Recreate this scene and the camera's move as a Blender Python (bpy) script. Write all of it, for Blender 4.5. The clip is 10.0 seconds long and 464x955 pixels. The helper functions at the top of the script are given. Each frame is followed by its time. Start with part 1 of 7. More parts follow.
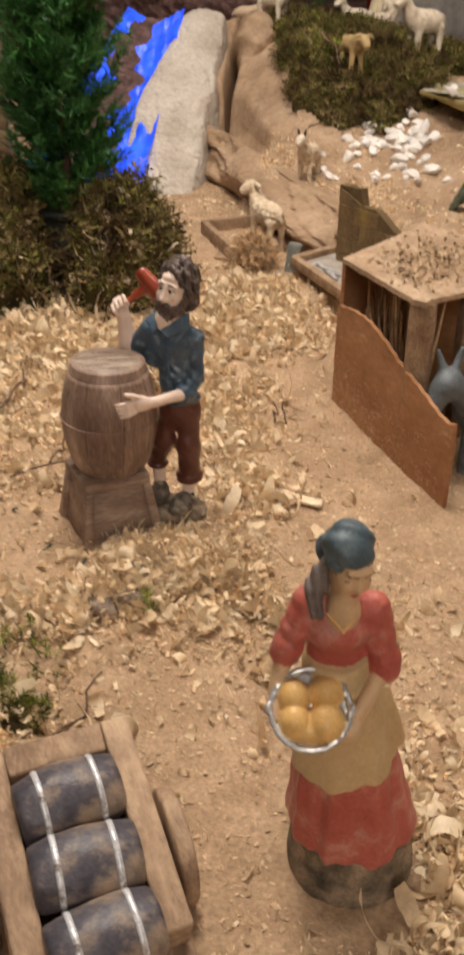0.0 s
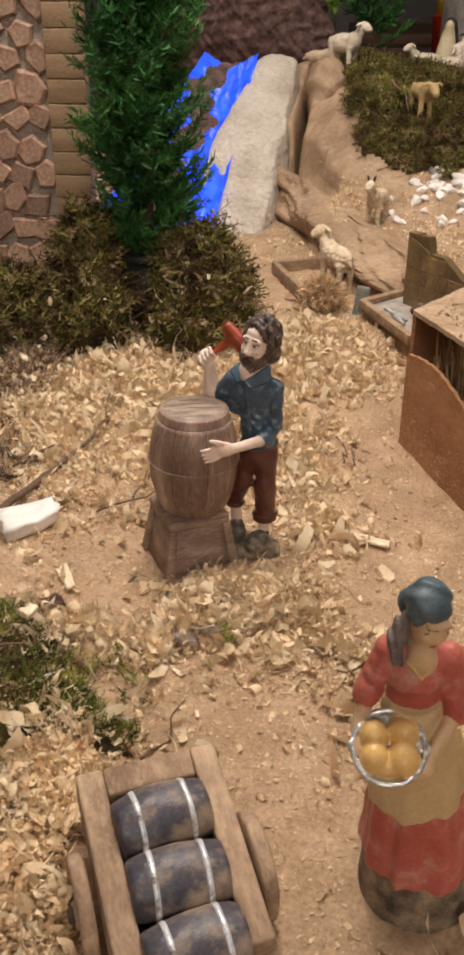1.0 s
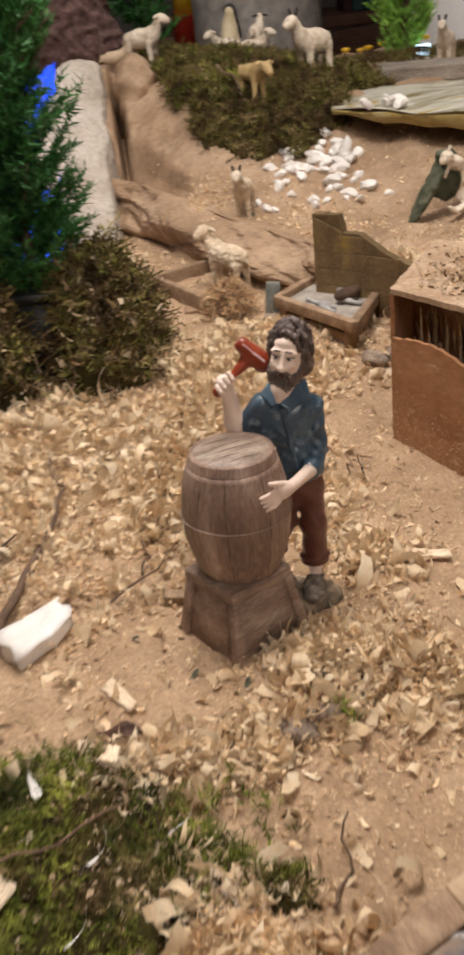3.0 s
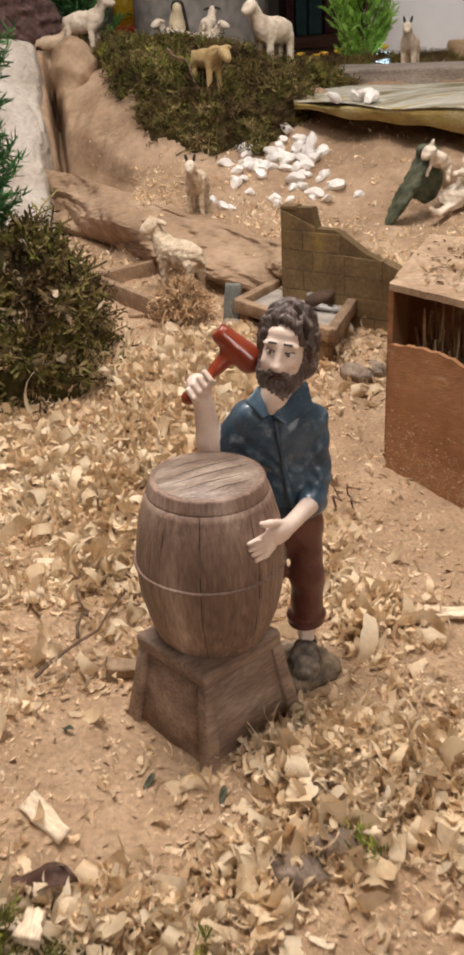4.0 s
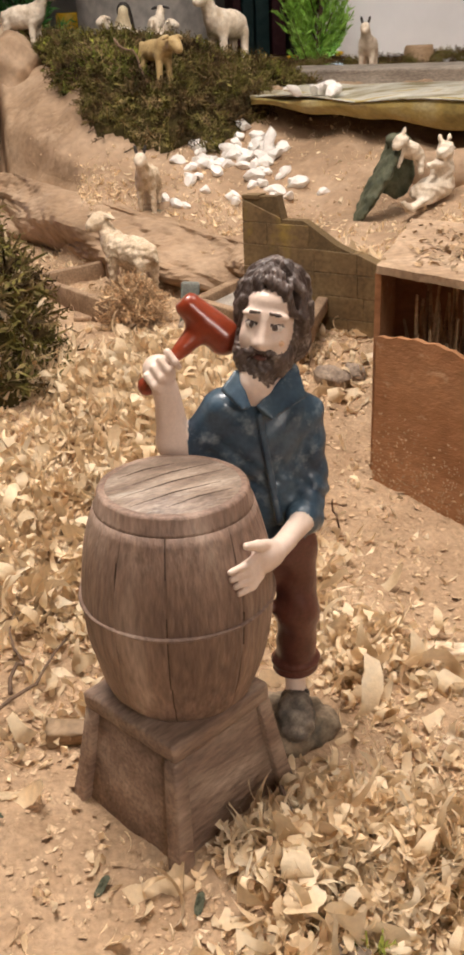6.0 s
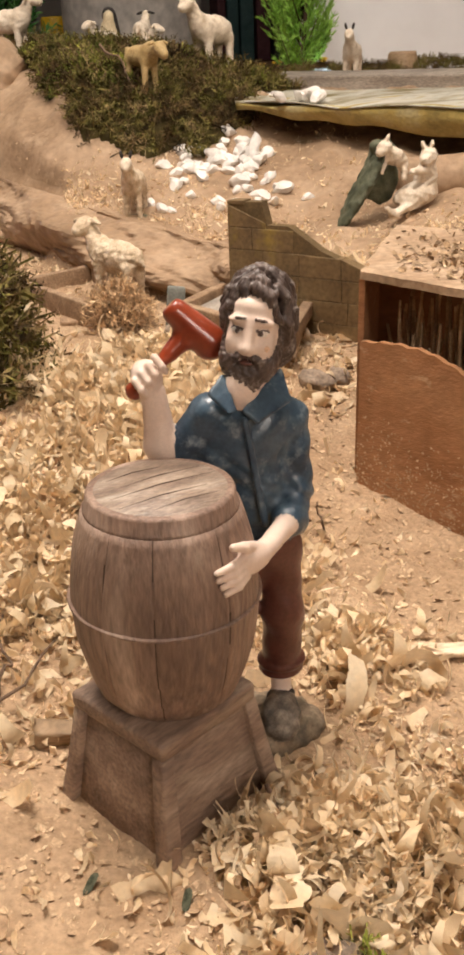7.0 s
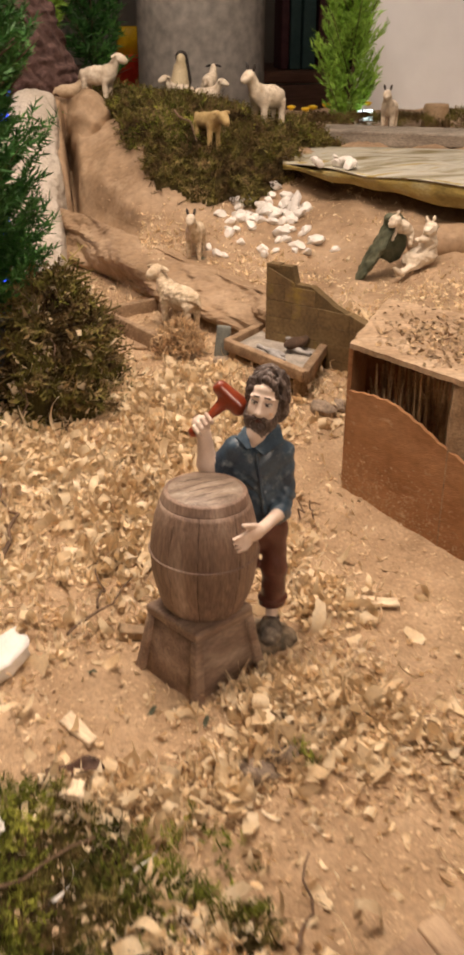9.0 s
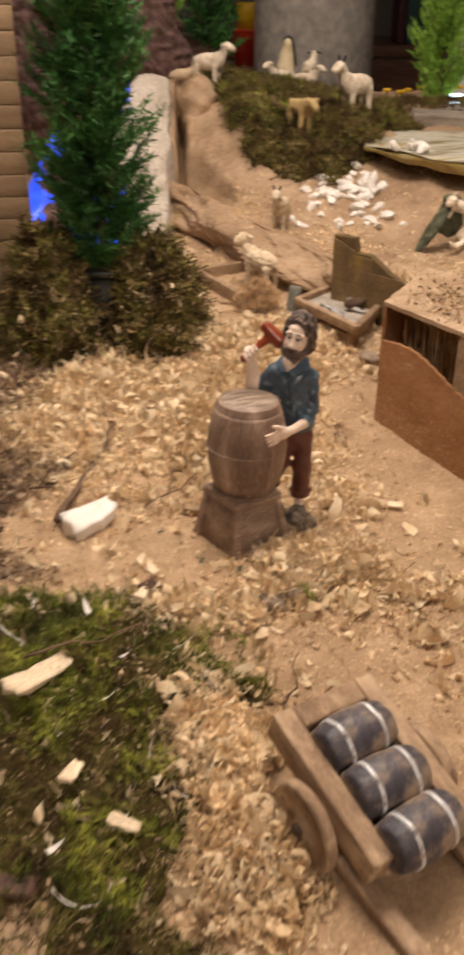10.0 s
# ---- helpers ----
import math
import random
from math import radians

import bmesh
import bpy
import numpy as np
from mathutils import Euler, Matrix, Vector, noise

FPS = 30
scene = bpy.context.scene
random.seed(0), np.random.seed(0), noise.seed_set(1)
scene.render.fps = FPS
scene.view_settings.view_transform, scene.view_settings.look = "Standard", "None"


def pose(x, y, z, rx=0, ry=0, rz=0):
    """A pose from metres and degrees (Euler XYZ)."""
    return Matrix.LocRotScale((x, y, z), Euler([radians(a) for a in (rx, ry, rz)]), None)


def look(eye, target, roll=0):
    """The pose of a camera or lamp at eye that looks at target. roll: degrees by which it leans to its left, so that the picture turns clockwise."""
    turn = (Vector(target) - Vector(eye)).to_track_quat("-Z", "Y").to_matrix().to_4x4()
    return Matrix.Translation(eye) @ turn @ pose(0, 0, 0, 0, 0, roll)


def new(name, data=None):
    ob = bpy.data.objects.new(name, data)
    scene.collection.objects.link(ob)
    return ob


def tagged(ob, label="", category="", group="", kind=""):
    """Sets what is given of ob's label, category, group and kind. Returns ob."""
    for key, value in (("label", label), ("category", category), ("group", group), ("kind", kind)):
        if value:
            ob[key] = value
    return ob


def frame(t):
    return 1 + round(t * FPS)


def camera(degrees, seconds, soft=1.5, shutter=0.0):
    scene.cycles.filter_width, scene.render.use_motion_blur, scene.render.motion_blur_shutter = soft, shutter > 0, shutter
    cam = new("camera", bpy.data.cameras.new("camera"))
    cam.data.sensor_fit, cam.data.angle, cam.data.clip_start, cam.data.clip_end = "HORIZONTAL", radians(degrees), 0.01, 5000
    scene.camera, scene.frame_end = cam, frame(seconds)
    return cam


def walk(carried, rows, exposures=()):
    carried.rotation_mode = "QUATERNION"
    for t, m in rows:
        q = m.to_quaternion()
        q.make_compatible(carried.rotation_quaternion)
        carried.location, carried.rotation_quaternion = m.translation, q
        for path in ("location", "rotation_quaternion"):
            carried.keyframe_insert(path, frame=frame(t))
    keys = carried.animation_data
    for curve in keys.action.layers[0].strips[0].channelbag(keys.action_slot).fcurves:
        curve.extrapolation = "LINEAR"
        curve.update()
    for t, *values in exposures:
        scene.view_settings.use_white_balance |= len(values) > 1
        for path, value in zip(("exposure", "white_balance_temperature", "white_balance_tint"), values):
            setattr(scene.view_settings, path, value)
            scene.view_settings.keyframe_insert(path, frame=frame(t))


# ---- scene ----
cam = camera(28.0, 10.0, soft=3.5, shutter=0.5)
PATH = [
    (0, (0.021, -0.029, 0.399), (0.0, 1.708, -0.593), 0.4),
    (0.5, (0.007, -0.055, 0.434), (-0.02, 1.703, -0.518), 1.9),
    (1, (0.002, -0.06, 0.436), (-0.127, 1.691, -0.522), 0.2),
    (1.5, (-0.019, -0.071, 0.441), (-0.13, 1.672, -0.533), -0.3),
    (2, (-0.064, -0.057, 0.437), (-0.063, 1.695, -0.528), -1.0),
    (2.5, (-0.134, -0.009, 0.425), (0.024, 1.743, -0.527), -4.3),
    (3, (-0.157, 0.074, 0.399), (0.137, 1.812, -0.545), -6.7),
    (3.2, (-0.157, 0.111, 0.386), (0.194, 1.837, -0.561), -6.1),
    (4.3, (-0.153, 0.239, 0.312), (0.325, 1.966, -0.576), -2.8),
    (4.5, (-0.147, 0.258, 0.298), (0.344, 1.983, -0.588), -2.8),
    (5, (-0.143, 0.284, 0.281), (0.372, 2.007, -0.596), -3.3),
    (5.5, (-0.142, 0.291, 0.284), (0.398, 2.013, -0.578), -3.0),
    (7, (-0.144, 0.286, 0.288), (0.453, 1.996, -0.561), -2.2),
    (7.5, (-0.152, 0.249, 0.308), (0.443, 1.954, -0.552), -2.2),
    (8, (-0.17, 0.206, 0.333), (0.409, 1.912, -0.536), -1.9),
    (8.5, (-0.19, 0.149, 0.37), (0.37, 1.86, -0.502), -1.2),
    (9, (-0.201, 0.077, 0.407), (0.311, 1.797, -0.475), 0.2),
    (9.5, (-0.2, -0.033, 0.436), (0.26, 1.671, -0.504), 1.8),
    (10, (-0.203, -0.134, 0.457), (0.088, 1.607, -0.484), 0.4),
]
walk(cam, [(t, look(eye, target, roll)) for t, eye, target, roll in PATH],
     exposures=[(0, -0.25, 5950, 8), (2.5, -0.26, 5650, 8), (5.0, -0.07, 5600, 8), (7.0, 0.07, 6050, 9), (7.6, 0.07, 6200, 11), (8.5, -0.18, 6800, 14), (10, -0.20, 6450, 12)])

# ---- world, lamps, exposure ----
world = bpy.data.worlds.new("world")
scene.world = world
world.use_nodes = True
world.node_tree.nodes["Background"].inputs[0].default_value = (1.0, 0.85, 0.7, 1)
world.node_tree.nodes["Background"].inputs[1].default_value = 0.05


def added_lamp(x, y, z, size, watts, tint):
    data = bpy.data.lights.new("added_lamp", "AREA")
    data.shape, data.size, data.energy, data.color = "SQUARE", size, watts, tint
    ob = new("added_lamp", data)
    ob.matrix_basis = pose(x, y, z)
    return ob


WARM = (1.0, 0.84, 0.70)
# unseen lamps, all added; the low first one brightens the middle of the table
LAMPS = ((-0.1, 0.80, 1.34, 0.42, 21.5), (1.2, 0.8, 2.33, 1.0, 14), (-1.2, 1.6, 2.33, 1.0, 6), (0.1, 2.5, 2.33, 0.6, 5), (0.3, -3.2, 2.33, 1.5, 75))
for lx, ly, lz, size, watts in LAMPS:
    added_lamp(lx, ly, lz, size, watts, WARM)


# ---- materials ----
def material(name, cols, scale=40.0, rough=0.6, bump=0.2, bscale=300.0, metal=0.0, stretch=(1, 1, 1),
             piece=0.0, island=0.0, wear=None, spread=(0.3, 0.7), fine=0.25, spec=0.4, clear=0.0, depth=0.001, turn=(0, 0, 0), thin=0.0):
    m = bpy.data.materials.new(name)
    m.use_nodes = True
    nt = m.node_tree
    n, link = nt.nodes, nt.links.new
    b = n["Principled BSDF"]
    tc, mp = n.new("ShaderNodeTexCoord"), n.new("ShaderNodeMapping")
    mp.inputs["Scale"].default_value = stretch
    mp.inputs["Rotation"].default_value = turn
    link(tc.outputs["Object"], mp.inputs["Vector"])
    large = n.new("ShaderNodeTexNoise")
    large.inputs["Scale"].default_value, large.inputs["Detail"].default_value = scale, 5
    link(mp.outputs[0], large.inputs["Vector"])
    ramp = n.new("ShaderNodeValToRGB")
    e = ramp.color_ramp.elements
    e[0].position, e[1].position = spread
    e[0].color, e[1].color = (*cols[0], 1), (*cols[-1], 1)
    for i, c in enumerate(cols[1:-1]):
        k = e.new(spread[0] + (spread[1] - spread[0]) * (i + 1) / (len(cols) - 1))
        k.color = (*c, 1)
    link(large.outputs["Fac"], ramp.inputs["Fac"])
    small = n.new("ShaderNodeTexNoise")
    small.inputs["Scale"].default_value, small.inputs["Detail"].default_value = scale * 9, 3
    link(mp.outputs[0], small.inputs["Vector"])
    span = n.new("ShaderNodeMapRange")
    span.inputs["From Min"].default_value, span.inputs["From Max"].default_value = 0.3, 0.7
    span.inputs["To Min"].default_value, span.inputs["To Max"].default_value = 1 - fine, 1 + fine
    link(small.outputs["Fac"], span.inputs["Value"])
    value = span.outputs[0]
    for amount, node, socket in ((piece, "ShaderNodeObjectInfo", "Random"), (island, "ShaderNodeNewGeometry", "Random Per Island")):
        if amount:
            src, r = n.new(node), n.new("ShaderNodeMapRange")
            r.inputs["To Min"].default_value, r.inputs["To Max"].default_value = 1 - amount, 1 + amount
            link(src.outputs[socket], r.inputs["Value"])
            mul = n.new("ShaderNodeMath")
            mul.operation = "MULTIPLY"
            link(value, mul.inputs[0])
            link(r.outputs[0], mul.inputs[1])
            value = mul.outputs[0]
    hsv = n.new("ShaderNodeHueSaturation")
    link(ramp.outputs[0], hsv.inputs["Color"])
    link(value, hsv.inputs["Value"])
    colour = hsv.outputs[0]
    if wear:
        wcol, wscale, low, high = wear
        wn, wr, mix = n.new("ShaderNodeTexNoise"), n.new("ShaderNodeMapRange"), n.new("ShaderNodeMix")
        wn.inputs["Scale"].default_value, wn.inputs["Detail"].default_value = wscale, 8
        wn.inputs["Roughness"].default_value = 0.7
        link(mp.outputs[0], wn.inputs["Vector"])
        wr.inputs["From Min"].default_value, wr.inputs["From Max"].default_value = low, high
        link(wn.outputs["Fac"], wr.inputs["Value"])
        mix.data_type = "RGBA"
        link(wr.outputs[0], mix.inputs[0])
        link(colour, mix.inputs[6])
        mix.inputs[7].default_value = (*wcol, 1)
        colour = mix.outputs[2]
    link(colour, b.inputs["Base Color"])
    b.inputs["Roughness"].default_value, b.inputs["Metallic"].default_value = rough, metal
    b.inputs["Specular IOR Level"].default_value = spec
    b.inputs["Coat Weight"].default_value = clear
    if bump:
        bn, bu = n.new("ShaderNodeTexNoise"), n.new("ShaderNodeBump")
        bn.inputs["Scale"].default_value, bn.inputs["Detail"].default_value = bscale, 4
        link(mp.outputs[0], bn.inputs["Vector"])
        bu.inputs["Strength"].default_value, bu.inputs["Distance"].default_value = bump, depth
        link(bn.outputs["Fac"], bu.inputs["Height"])
        link(bu.outputs[0], b.inputs["Normal"])
    if thin:
        through_light, both = n.new("ShaderNodeBsdfTranslucent"), n.new("ShaderNodeMixShader")
        link(colour, through_light.inputs["Color"])
        both.inputs[0].default_value = thin
        link(b.outputs[0], both.inputs[1])
        link(through_light.outputs[0], both.inputs[2])
        link(both.outputs[0], n["Material Output"].inputs["Surface"])
    return m


M = {}
M["sand"] = material("sand", [(0.33, 0.220, 0.130), (0.41, 0.280, 0.170), (0.49, 0.346, 0.218)], 38, 0.95, 1.0, 520, fine=0.2, spec=0.1, depth=0.0014, wear=((0.29, 0.192, 0.112), 22, 0.58, 0.80))
M["shaving"] = material("wood_shaving", [(0.74, 0.54, 0.315), (0.85, 0.675, 0.435), (0.93, 0.79, 0.575)], 45, 0.5, 0.3, 900, island=0.17, piece=0.1, spec=0.35, fine=0.08, thin=0.22)
M["crumb"] = material("sawdust_crumb", [(0.42, 0.285, 0.170), (0.52, 0.365, 0.225), (0.66, 0.49, 0.315)], 120, 0.9, 0.0, island=0.16, spec=0.1)
M["moss"] = material("moss", [(0.034, 0.040, 0.008), (0.115, 0.130, 0.018), (0.31, 0.315, 0.05)], 26, 0.8, 0.0, island=0.55, spec=0.15, spread=(0.36, 0.65))
M["moss_dark"] = material("dry_moss", [(0.038, 0.026, 0.011), (0.115, 0.074, 0.032), (0.13, 0.118, 0.028), (0.22, 0.155, 0.072)], 30, 0.85, 0.0, island=0.55, spec=0.1, spread=(0.34, 0.66))
M["moss_soil"] = material("moss_soil", [(0.03, 0.022, 0.01), (0.075, 0.06, 0.02)], 60, 0.95, 0.8, 300, spec=0.05)
M["kraft"] = material("kraft_paper", [(0.24, 0.155, 0.088), (0.33, 0.220, 0.132), (0.42, 0.296, 0.19)], 14, 0.7, 0.6, 70, fine=0.16, spec=0.3, depth=0.004, wear=((0.47, 0.338, 0.22), 36, 0.54, 0.74))
M["barrel"] = material("barrel_resin", [(0.15, 0.092, 0.066), (0.26, 0.170, 0.122), (0.40, 0.285, 0.215)], 26, 0.5, 0.6, 300, stretch=(2.6, 2.6, 0.5), fine=0.28, wear=((0.47, 0.36, 0.27), 44, 0.57, 0.80), depth=0.0011, turn=(0.45, 0.7, 0.2))
M["stand"] = material("stand_resin", [(0.165, 0.105, 0.075), (0.265, 0.178, 0.126), (0.38, 0.275, 0.20)], 30, 0.58, 0.7, 280, stretch=(0.6, 2.2, 2.4), fine=0.28, wear=((0.50, 0.375, 0.265), 46, 0.55, 0.78), depth=0.0012, turn=(0.2, 0.4, 0.3))
M["barrel_top"] = material("barrel_lid_resin", [(0.13, 0.088, 0.064), (0.26, 0.19, 0.14), (0.42, 0.335, 0.26)], 70, 0.45, 0.7, 260, stretch=(0.7, 1.8, 1), fine=0.3, depth=0.0012, turn=(0, 0, 0.5), wear=((0.50, 0.43, 0.35), 90, 0.56, 0.72))
M["groove"] = material("dark_groove", [(0.05, 0.03, 0.02), (0.085, 0.054, 0.037)], 90, 0.8, 0.2)
M["wood_cart"] = material("dusty_wood", [(0.20, 0.125, 0.075), (0.31, 0.205, 0.128), (0.41, 0.285, 0.185)], 26, 0.85, 0.7, 260, stretch=(2, 0.9, 2), fine=0.18, wear=((0.54, 0.385, 0.245), 34, 0.47, 0.66), depth=0.0012)
M["wood_old"] = material("old_wood", [(0.19, 0.118, 0.066), (0.28, 0.182, 0.106), (0.38, 0.262, 0.16)], 35, 0.8, 0.7, 260, stretch=(2, 2, 2), fine=0.3, piece=0.18, depth=0.001, wear=((0.50, 0.37, 0.24), 50, 0.58, 0.76))
M["hardboard"] = material("hardboard", [(0.28, 0.13, 0.057), (0.35, 0.173, 0.08), (0.42, 0.222, 0.11)], 18, 0.75, 0.6, 500, stretch=(0.8, 0.8, 1.5), fine=0.15, wear=((0.62, 0.45, 0.29), 46, 0.60, 0.74), spec=0.25)
M["hardboard_top"] = material("dusty_board", [(0.29, 0.19, 0.115), (0.39, 0.27, 0.17), (0.48, 0.35, 0.235)], 24, 0.85, 0.5, 500, fine=0.25, spec=0.2, wear=((0.52, 0.40, 0.28), 60, 0.55, 0.75))
M["brick"] = material("painted_brick", [(0.115, 0.073, 0.032), (0.165, 0.105, 0.045), (0.225, 0.15, 0.066)], 30, 0.75, 0.7, 200, piece=0.05, fine=0.25, wear=((0.34, 0.235, 0.025), 16, 0.53, 0.72))
M["mortar"] = material("dark_mortar", [(0.10, 0.064, 0.026), (0.14, 0.09, 0.036)], 60, 0.9, 0.5)
M["plaster"] = material("rough_plaster", [(0.42, 0.36, 0.29), (0.52, 0.46, 0.385), (0.60, 0.54, 0.465)], 18, 0.9, 1.0, 90, fine=0.1, spec=0.15, depth=0.008)
M["cork"] = material("cork_bark", [(0.055, 0.03, 0.026), (0.11, 0.062, 0.053), (0.18, 0.11, 0.095)], 70, 0.8, 1.0, 160, spec=0.3, depth=0.004)
M["stone_white"] = material("white_pebble", [(0.70, 0.65, 0.59), (0.84, 0.80, 0.75)], 60, 0.6, 0.3, 220, piece=0.08, fine=0.06)
M["stone_grey"] = material("grey_stone", [(0.17, 0.125, 0.09), (0.29, 0.22, 0.16), (0.42, 0.32, 0.23)], 60, 0.85, 0.9, 220, piece=0.15, fine=0.3, depth=0.002)
M["cladding"] = material("stone_cladding", [(0.22, 0.125, 0.08), (0.33, 0.20, 0.135), (0.42, 0.28, 0.195)], 30, 0.7, 0.7, 260, piece=0.3, fine=0.25)
M["grout"] = material("grey_grout", [(0.30, 0.25, 0.20), (0.42, 0.36, 0.30)], 50, 0.9, 0.6, 200)
M["strip"] = material("pine_strip", [(0.27, 0.175, 0.095), (0.36, 0.245, 0.14)], 20, 0.6, 0.3, 200, stretch=(1, 1, 6), piece=0.1)
M["needle"] = material("dark_needles", [(0.018, 0.070, 0.014), (0.040, 0.135, 0.026), (0.085, 0.215, 0.042)], 12, 0.55, 0.0, island=0.35, spec=0.35)
M["needle_light"] = material("bright_needles", [(0.22, 0.42, 0.05), (0.36, 0.58, 0.10)], 12, 0.6, 0.0, island=0.3, spec=0.3)
M["bark_litter"] = material("bark_litter", [(0.07, 0.042, 0.025), (0.16, 0.10, 0.06), (0.28, 0.19, 0.12)], 40, 0.85, 0.3, island=0.4)
M["bark"] = material("bark", [(0.05, 0.028, 0.016), (0.11, 0.065, 0.04)], 60, 0.9, 0.8, 200)
M["pot"] = material("black_plastic", [(0.012, 0.013, 0.012), (0.03, 0.032, 0.03)], 30, 0.4, 0.1)
M["twig"] = material("twig_bark", [(0.10, 0.06, 0.035), (0.19, 0.12, 0.075)], 80, 0.85, 0.5, 300, piece=0.2)
M["chip"] = material("pale_wood_chip", [(0.66, 0.50, 0.33), (0.78, 0.64, 0.46)], 40, 0.75, 0.5, 200, stretch=(0.6, 3, 1), piece=0.1)
M["leaf"] = material("dead_leaf", [(0.06, 0.03, 0.02), (0.12, 0.06, 0.035)], 60, 0.7, 0.5)
M["straw"] = material("straw", [(0.30, 0.185, 0.095), (0.46, 0.305, 0.165), (0.60, 0.43, 0.25)], 60, 0.75, 0.2, island=0.4, piece=0.3)
M["keg"] = material("keg_resin", [(0.040, 0.037, 0.048), (0.085, 0.076, 0.088), (0.17, 0.145, 0.135)], 50, 0.45, 0.8, 130, fine=0.25, wear=((0.42, 0.305, 0.20), 42, 0.47, 0.70), depth=0.002)
M["silver"] = material("worn_silver_paint", [(0.60, 0.60, 0.61), (0.86, 0.86, 0.87)], 90, 0.35, 0.2, metal=0.3, wear=((0.20, 0.16, 0.135), 75, 0.52, 0.64))
M["tin"] = material("silver_paint", [(0.50, 0.50, 0.50), (0.72, 0.72, 0.72)], 90, 0.25, 0.2, metal=0.55)
M["sheep"] = material("cream_resin", [(0.40, 0.29, 0.17), (0.60, 0.47, 0.32), (0.74, 0.62, 0.46)], 110, 0.6, 0.9, 420, fine=0.3, depth=0.0016, wear=((0.34, 0.22, 0.11), 130, 0.58, 0.74))
M["sheep_pale"] = material("pale_resin", [(0.46, 0.36, 0.25), (0.66, 0.56, 0.43), (0.76, 0.67, 0.55)], 100, 0.55, 0.6, 340, fine=0.2, wear=((0.40, 0.28, 0.16), 110, 0.60, 0.78))
M["sheep_tan"] = material("tan_resin", [(0.40, 0.29, 0.18), (0.55, 0.42, 0.285)], 80, 0.6, 0.5, 300, fine=0.2)
M["sheep_gold"] = material("ochre_resin", [(0.34, 0.23, 0.09), (0.48, 0.35, 0.16)], 80, 0.6, 0.5, 300, fine=0.25)
M["dark"] = material("dark_paint", [(0.02, 0.016, 0.013), (0.045, 0.035, 0.03)], 90, 0.6, 0.2)
M["green_base"] = material("green_paint", [(0.03, 0.034, 0.018), (0.075, 0.08, 0.045), (0.12, 0.12, 0.075)], 90, 0.8, 0.8, 220)
M["donkey"] = material("grey_resin", [(0.075, 0.088, 0.094), (0.17, 0.19, 0.20)], 90, 0.5, 0.4, 300)
M["skin"] = material("painted_skin", [(0.76, 0.585, 0.47), (0.84, 0.68, 0.57)], 120, 0.36, 0.1, fine=0.05, wear=((0.74, 0.49, 0.34), 95, 0.64, 0.8))
M["skin_tan"] = material("tan_skin", [(0.56, 0.37, 0.20), (0.66, 0.46, 0.27)], 120, 0.5, 0.1, fine=0.06, wear=((0.52, 0.26, 0.14), 130, 0.58, 0.74))
M["hair"] = material("painted_hair", [(0.060, 0.040, 0.033), (0.125, 0.090, 0.074)], 200, 0.40, 0.5, 420, fine=0.25, wear=((0.40, 0.345, 0.30), 240, 0.55, 0.70), depth=0.0008)
M["eye_white"] = material("eye_white_paint", [(0.74, 0.66, 0.58), (0.82, 0.75, 0.68)], 200, 0.35, 0.05)
M["blush"] = material("orange_cheek_paint", [(0.74, 0.42, 0.20), (0.80, 0.56, 0.38)], 200, 0.4, 0.1)
M["plait"] = material("grey_brown_hair_paint", [(0.11, 0.085, 0.075), (0.21, 0.17, 0.15)], 120, 0.5, 0.3, 300)
M["shirt"] = material("blue_paint", [(0.030, 0.054, 0.086), (0.055, 0.092, 0.132), (0.11, 0.155, 0.19)], 60, 0.36, 0.4, 260, fine=0.2, wear=((0.30, 0.345, 0.37), 95, 0.55, 0.76), clear=0.35)
M["trousers"] = material("maroon_paint", [(0.095, 0.03, 0.021), (0.14, 0.052, 0.037)], 60, 0.36, 0.3, 200, fine=0.15, wear=((0.36, 0.25, 0.19), 160, 0.66, 0.76), clear=0.3)
M["mallet"] = material("red_brown_varnish", [(0.20, 0.030, 0.010), (0.32, 0.055, 0.018)], 60, 0.28, 0.1, clear=0.5, fine=0.1)
M["shoe"] = material("painted_shoe", [(0.06, 0.05, 0.04), (0.18, 0.145, 0.11), (0.34, 0.28, 0.21)], 170, 0.8, 0.8, 300)
M["dress"] = material("red_paint", [(0.40, 0.085, 0.060), (0.48, 0.135, 0.10)], 60, 0.45, 0.2, 200, fine=0.12, wear=((0.52, 0.33, 0.25), 60, 0.53, 0.74))
M["apron"] = material("ochre_paint", [(0.50, 0.345, 0.165), (0.58, 0.425, 0.225)], 50, 0.55, 0.2, fine=0.08, wear=((0.44, 0.28, 0.15), 70, 0.6, 0.8))
M["scarf"] = material("slate_paint", [(0.06, 0.088, 0.105), (0.105, 0.14, 0.155)], 70, 0.5, 0.3, 250)
M["bread"] = material("bread_paint", [(0.66, 0.39, 0.12), (0.78, 0.52, 0.20)], 90, 0.35, 0.2, fine=0.1)
M["fig_base"] = material("earth_paint", [(0.05, 0.045, 0.035), (0.19, 0.145, 0.095), (0.36, 0.27, 0.18)], 70, 0.8, 0.7, 220)
M["yellow_paper"] = material("yellow_painted_paper", [(0.20, 0.155, 0.05), (0.36, 0.27, 0.08), (0.42, 0.36, 0.19)], 14, 0.55, 0.4, 90, stretch=(0.5, 2.5, 2.5), fine=0.15, depth=0.003, turn=(0, 0, 0.8))
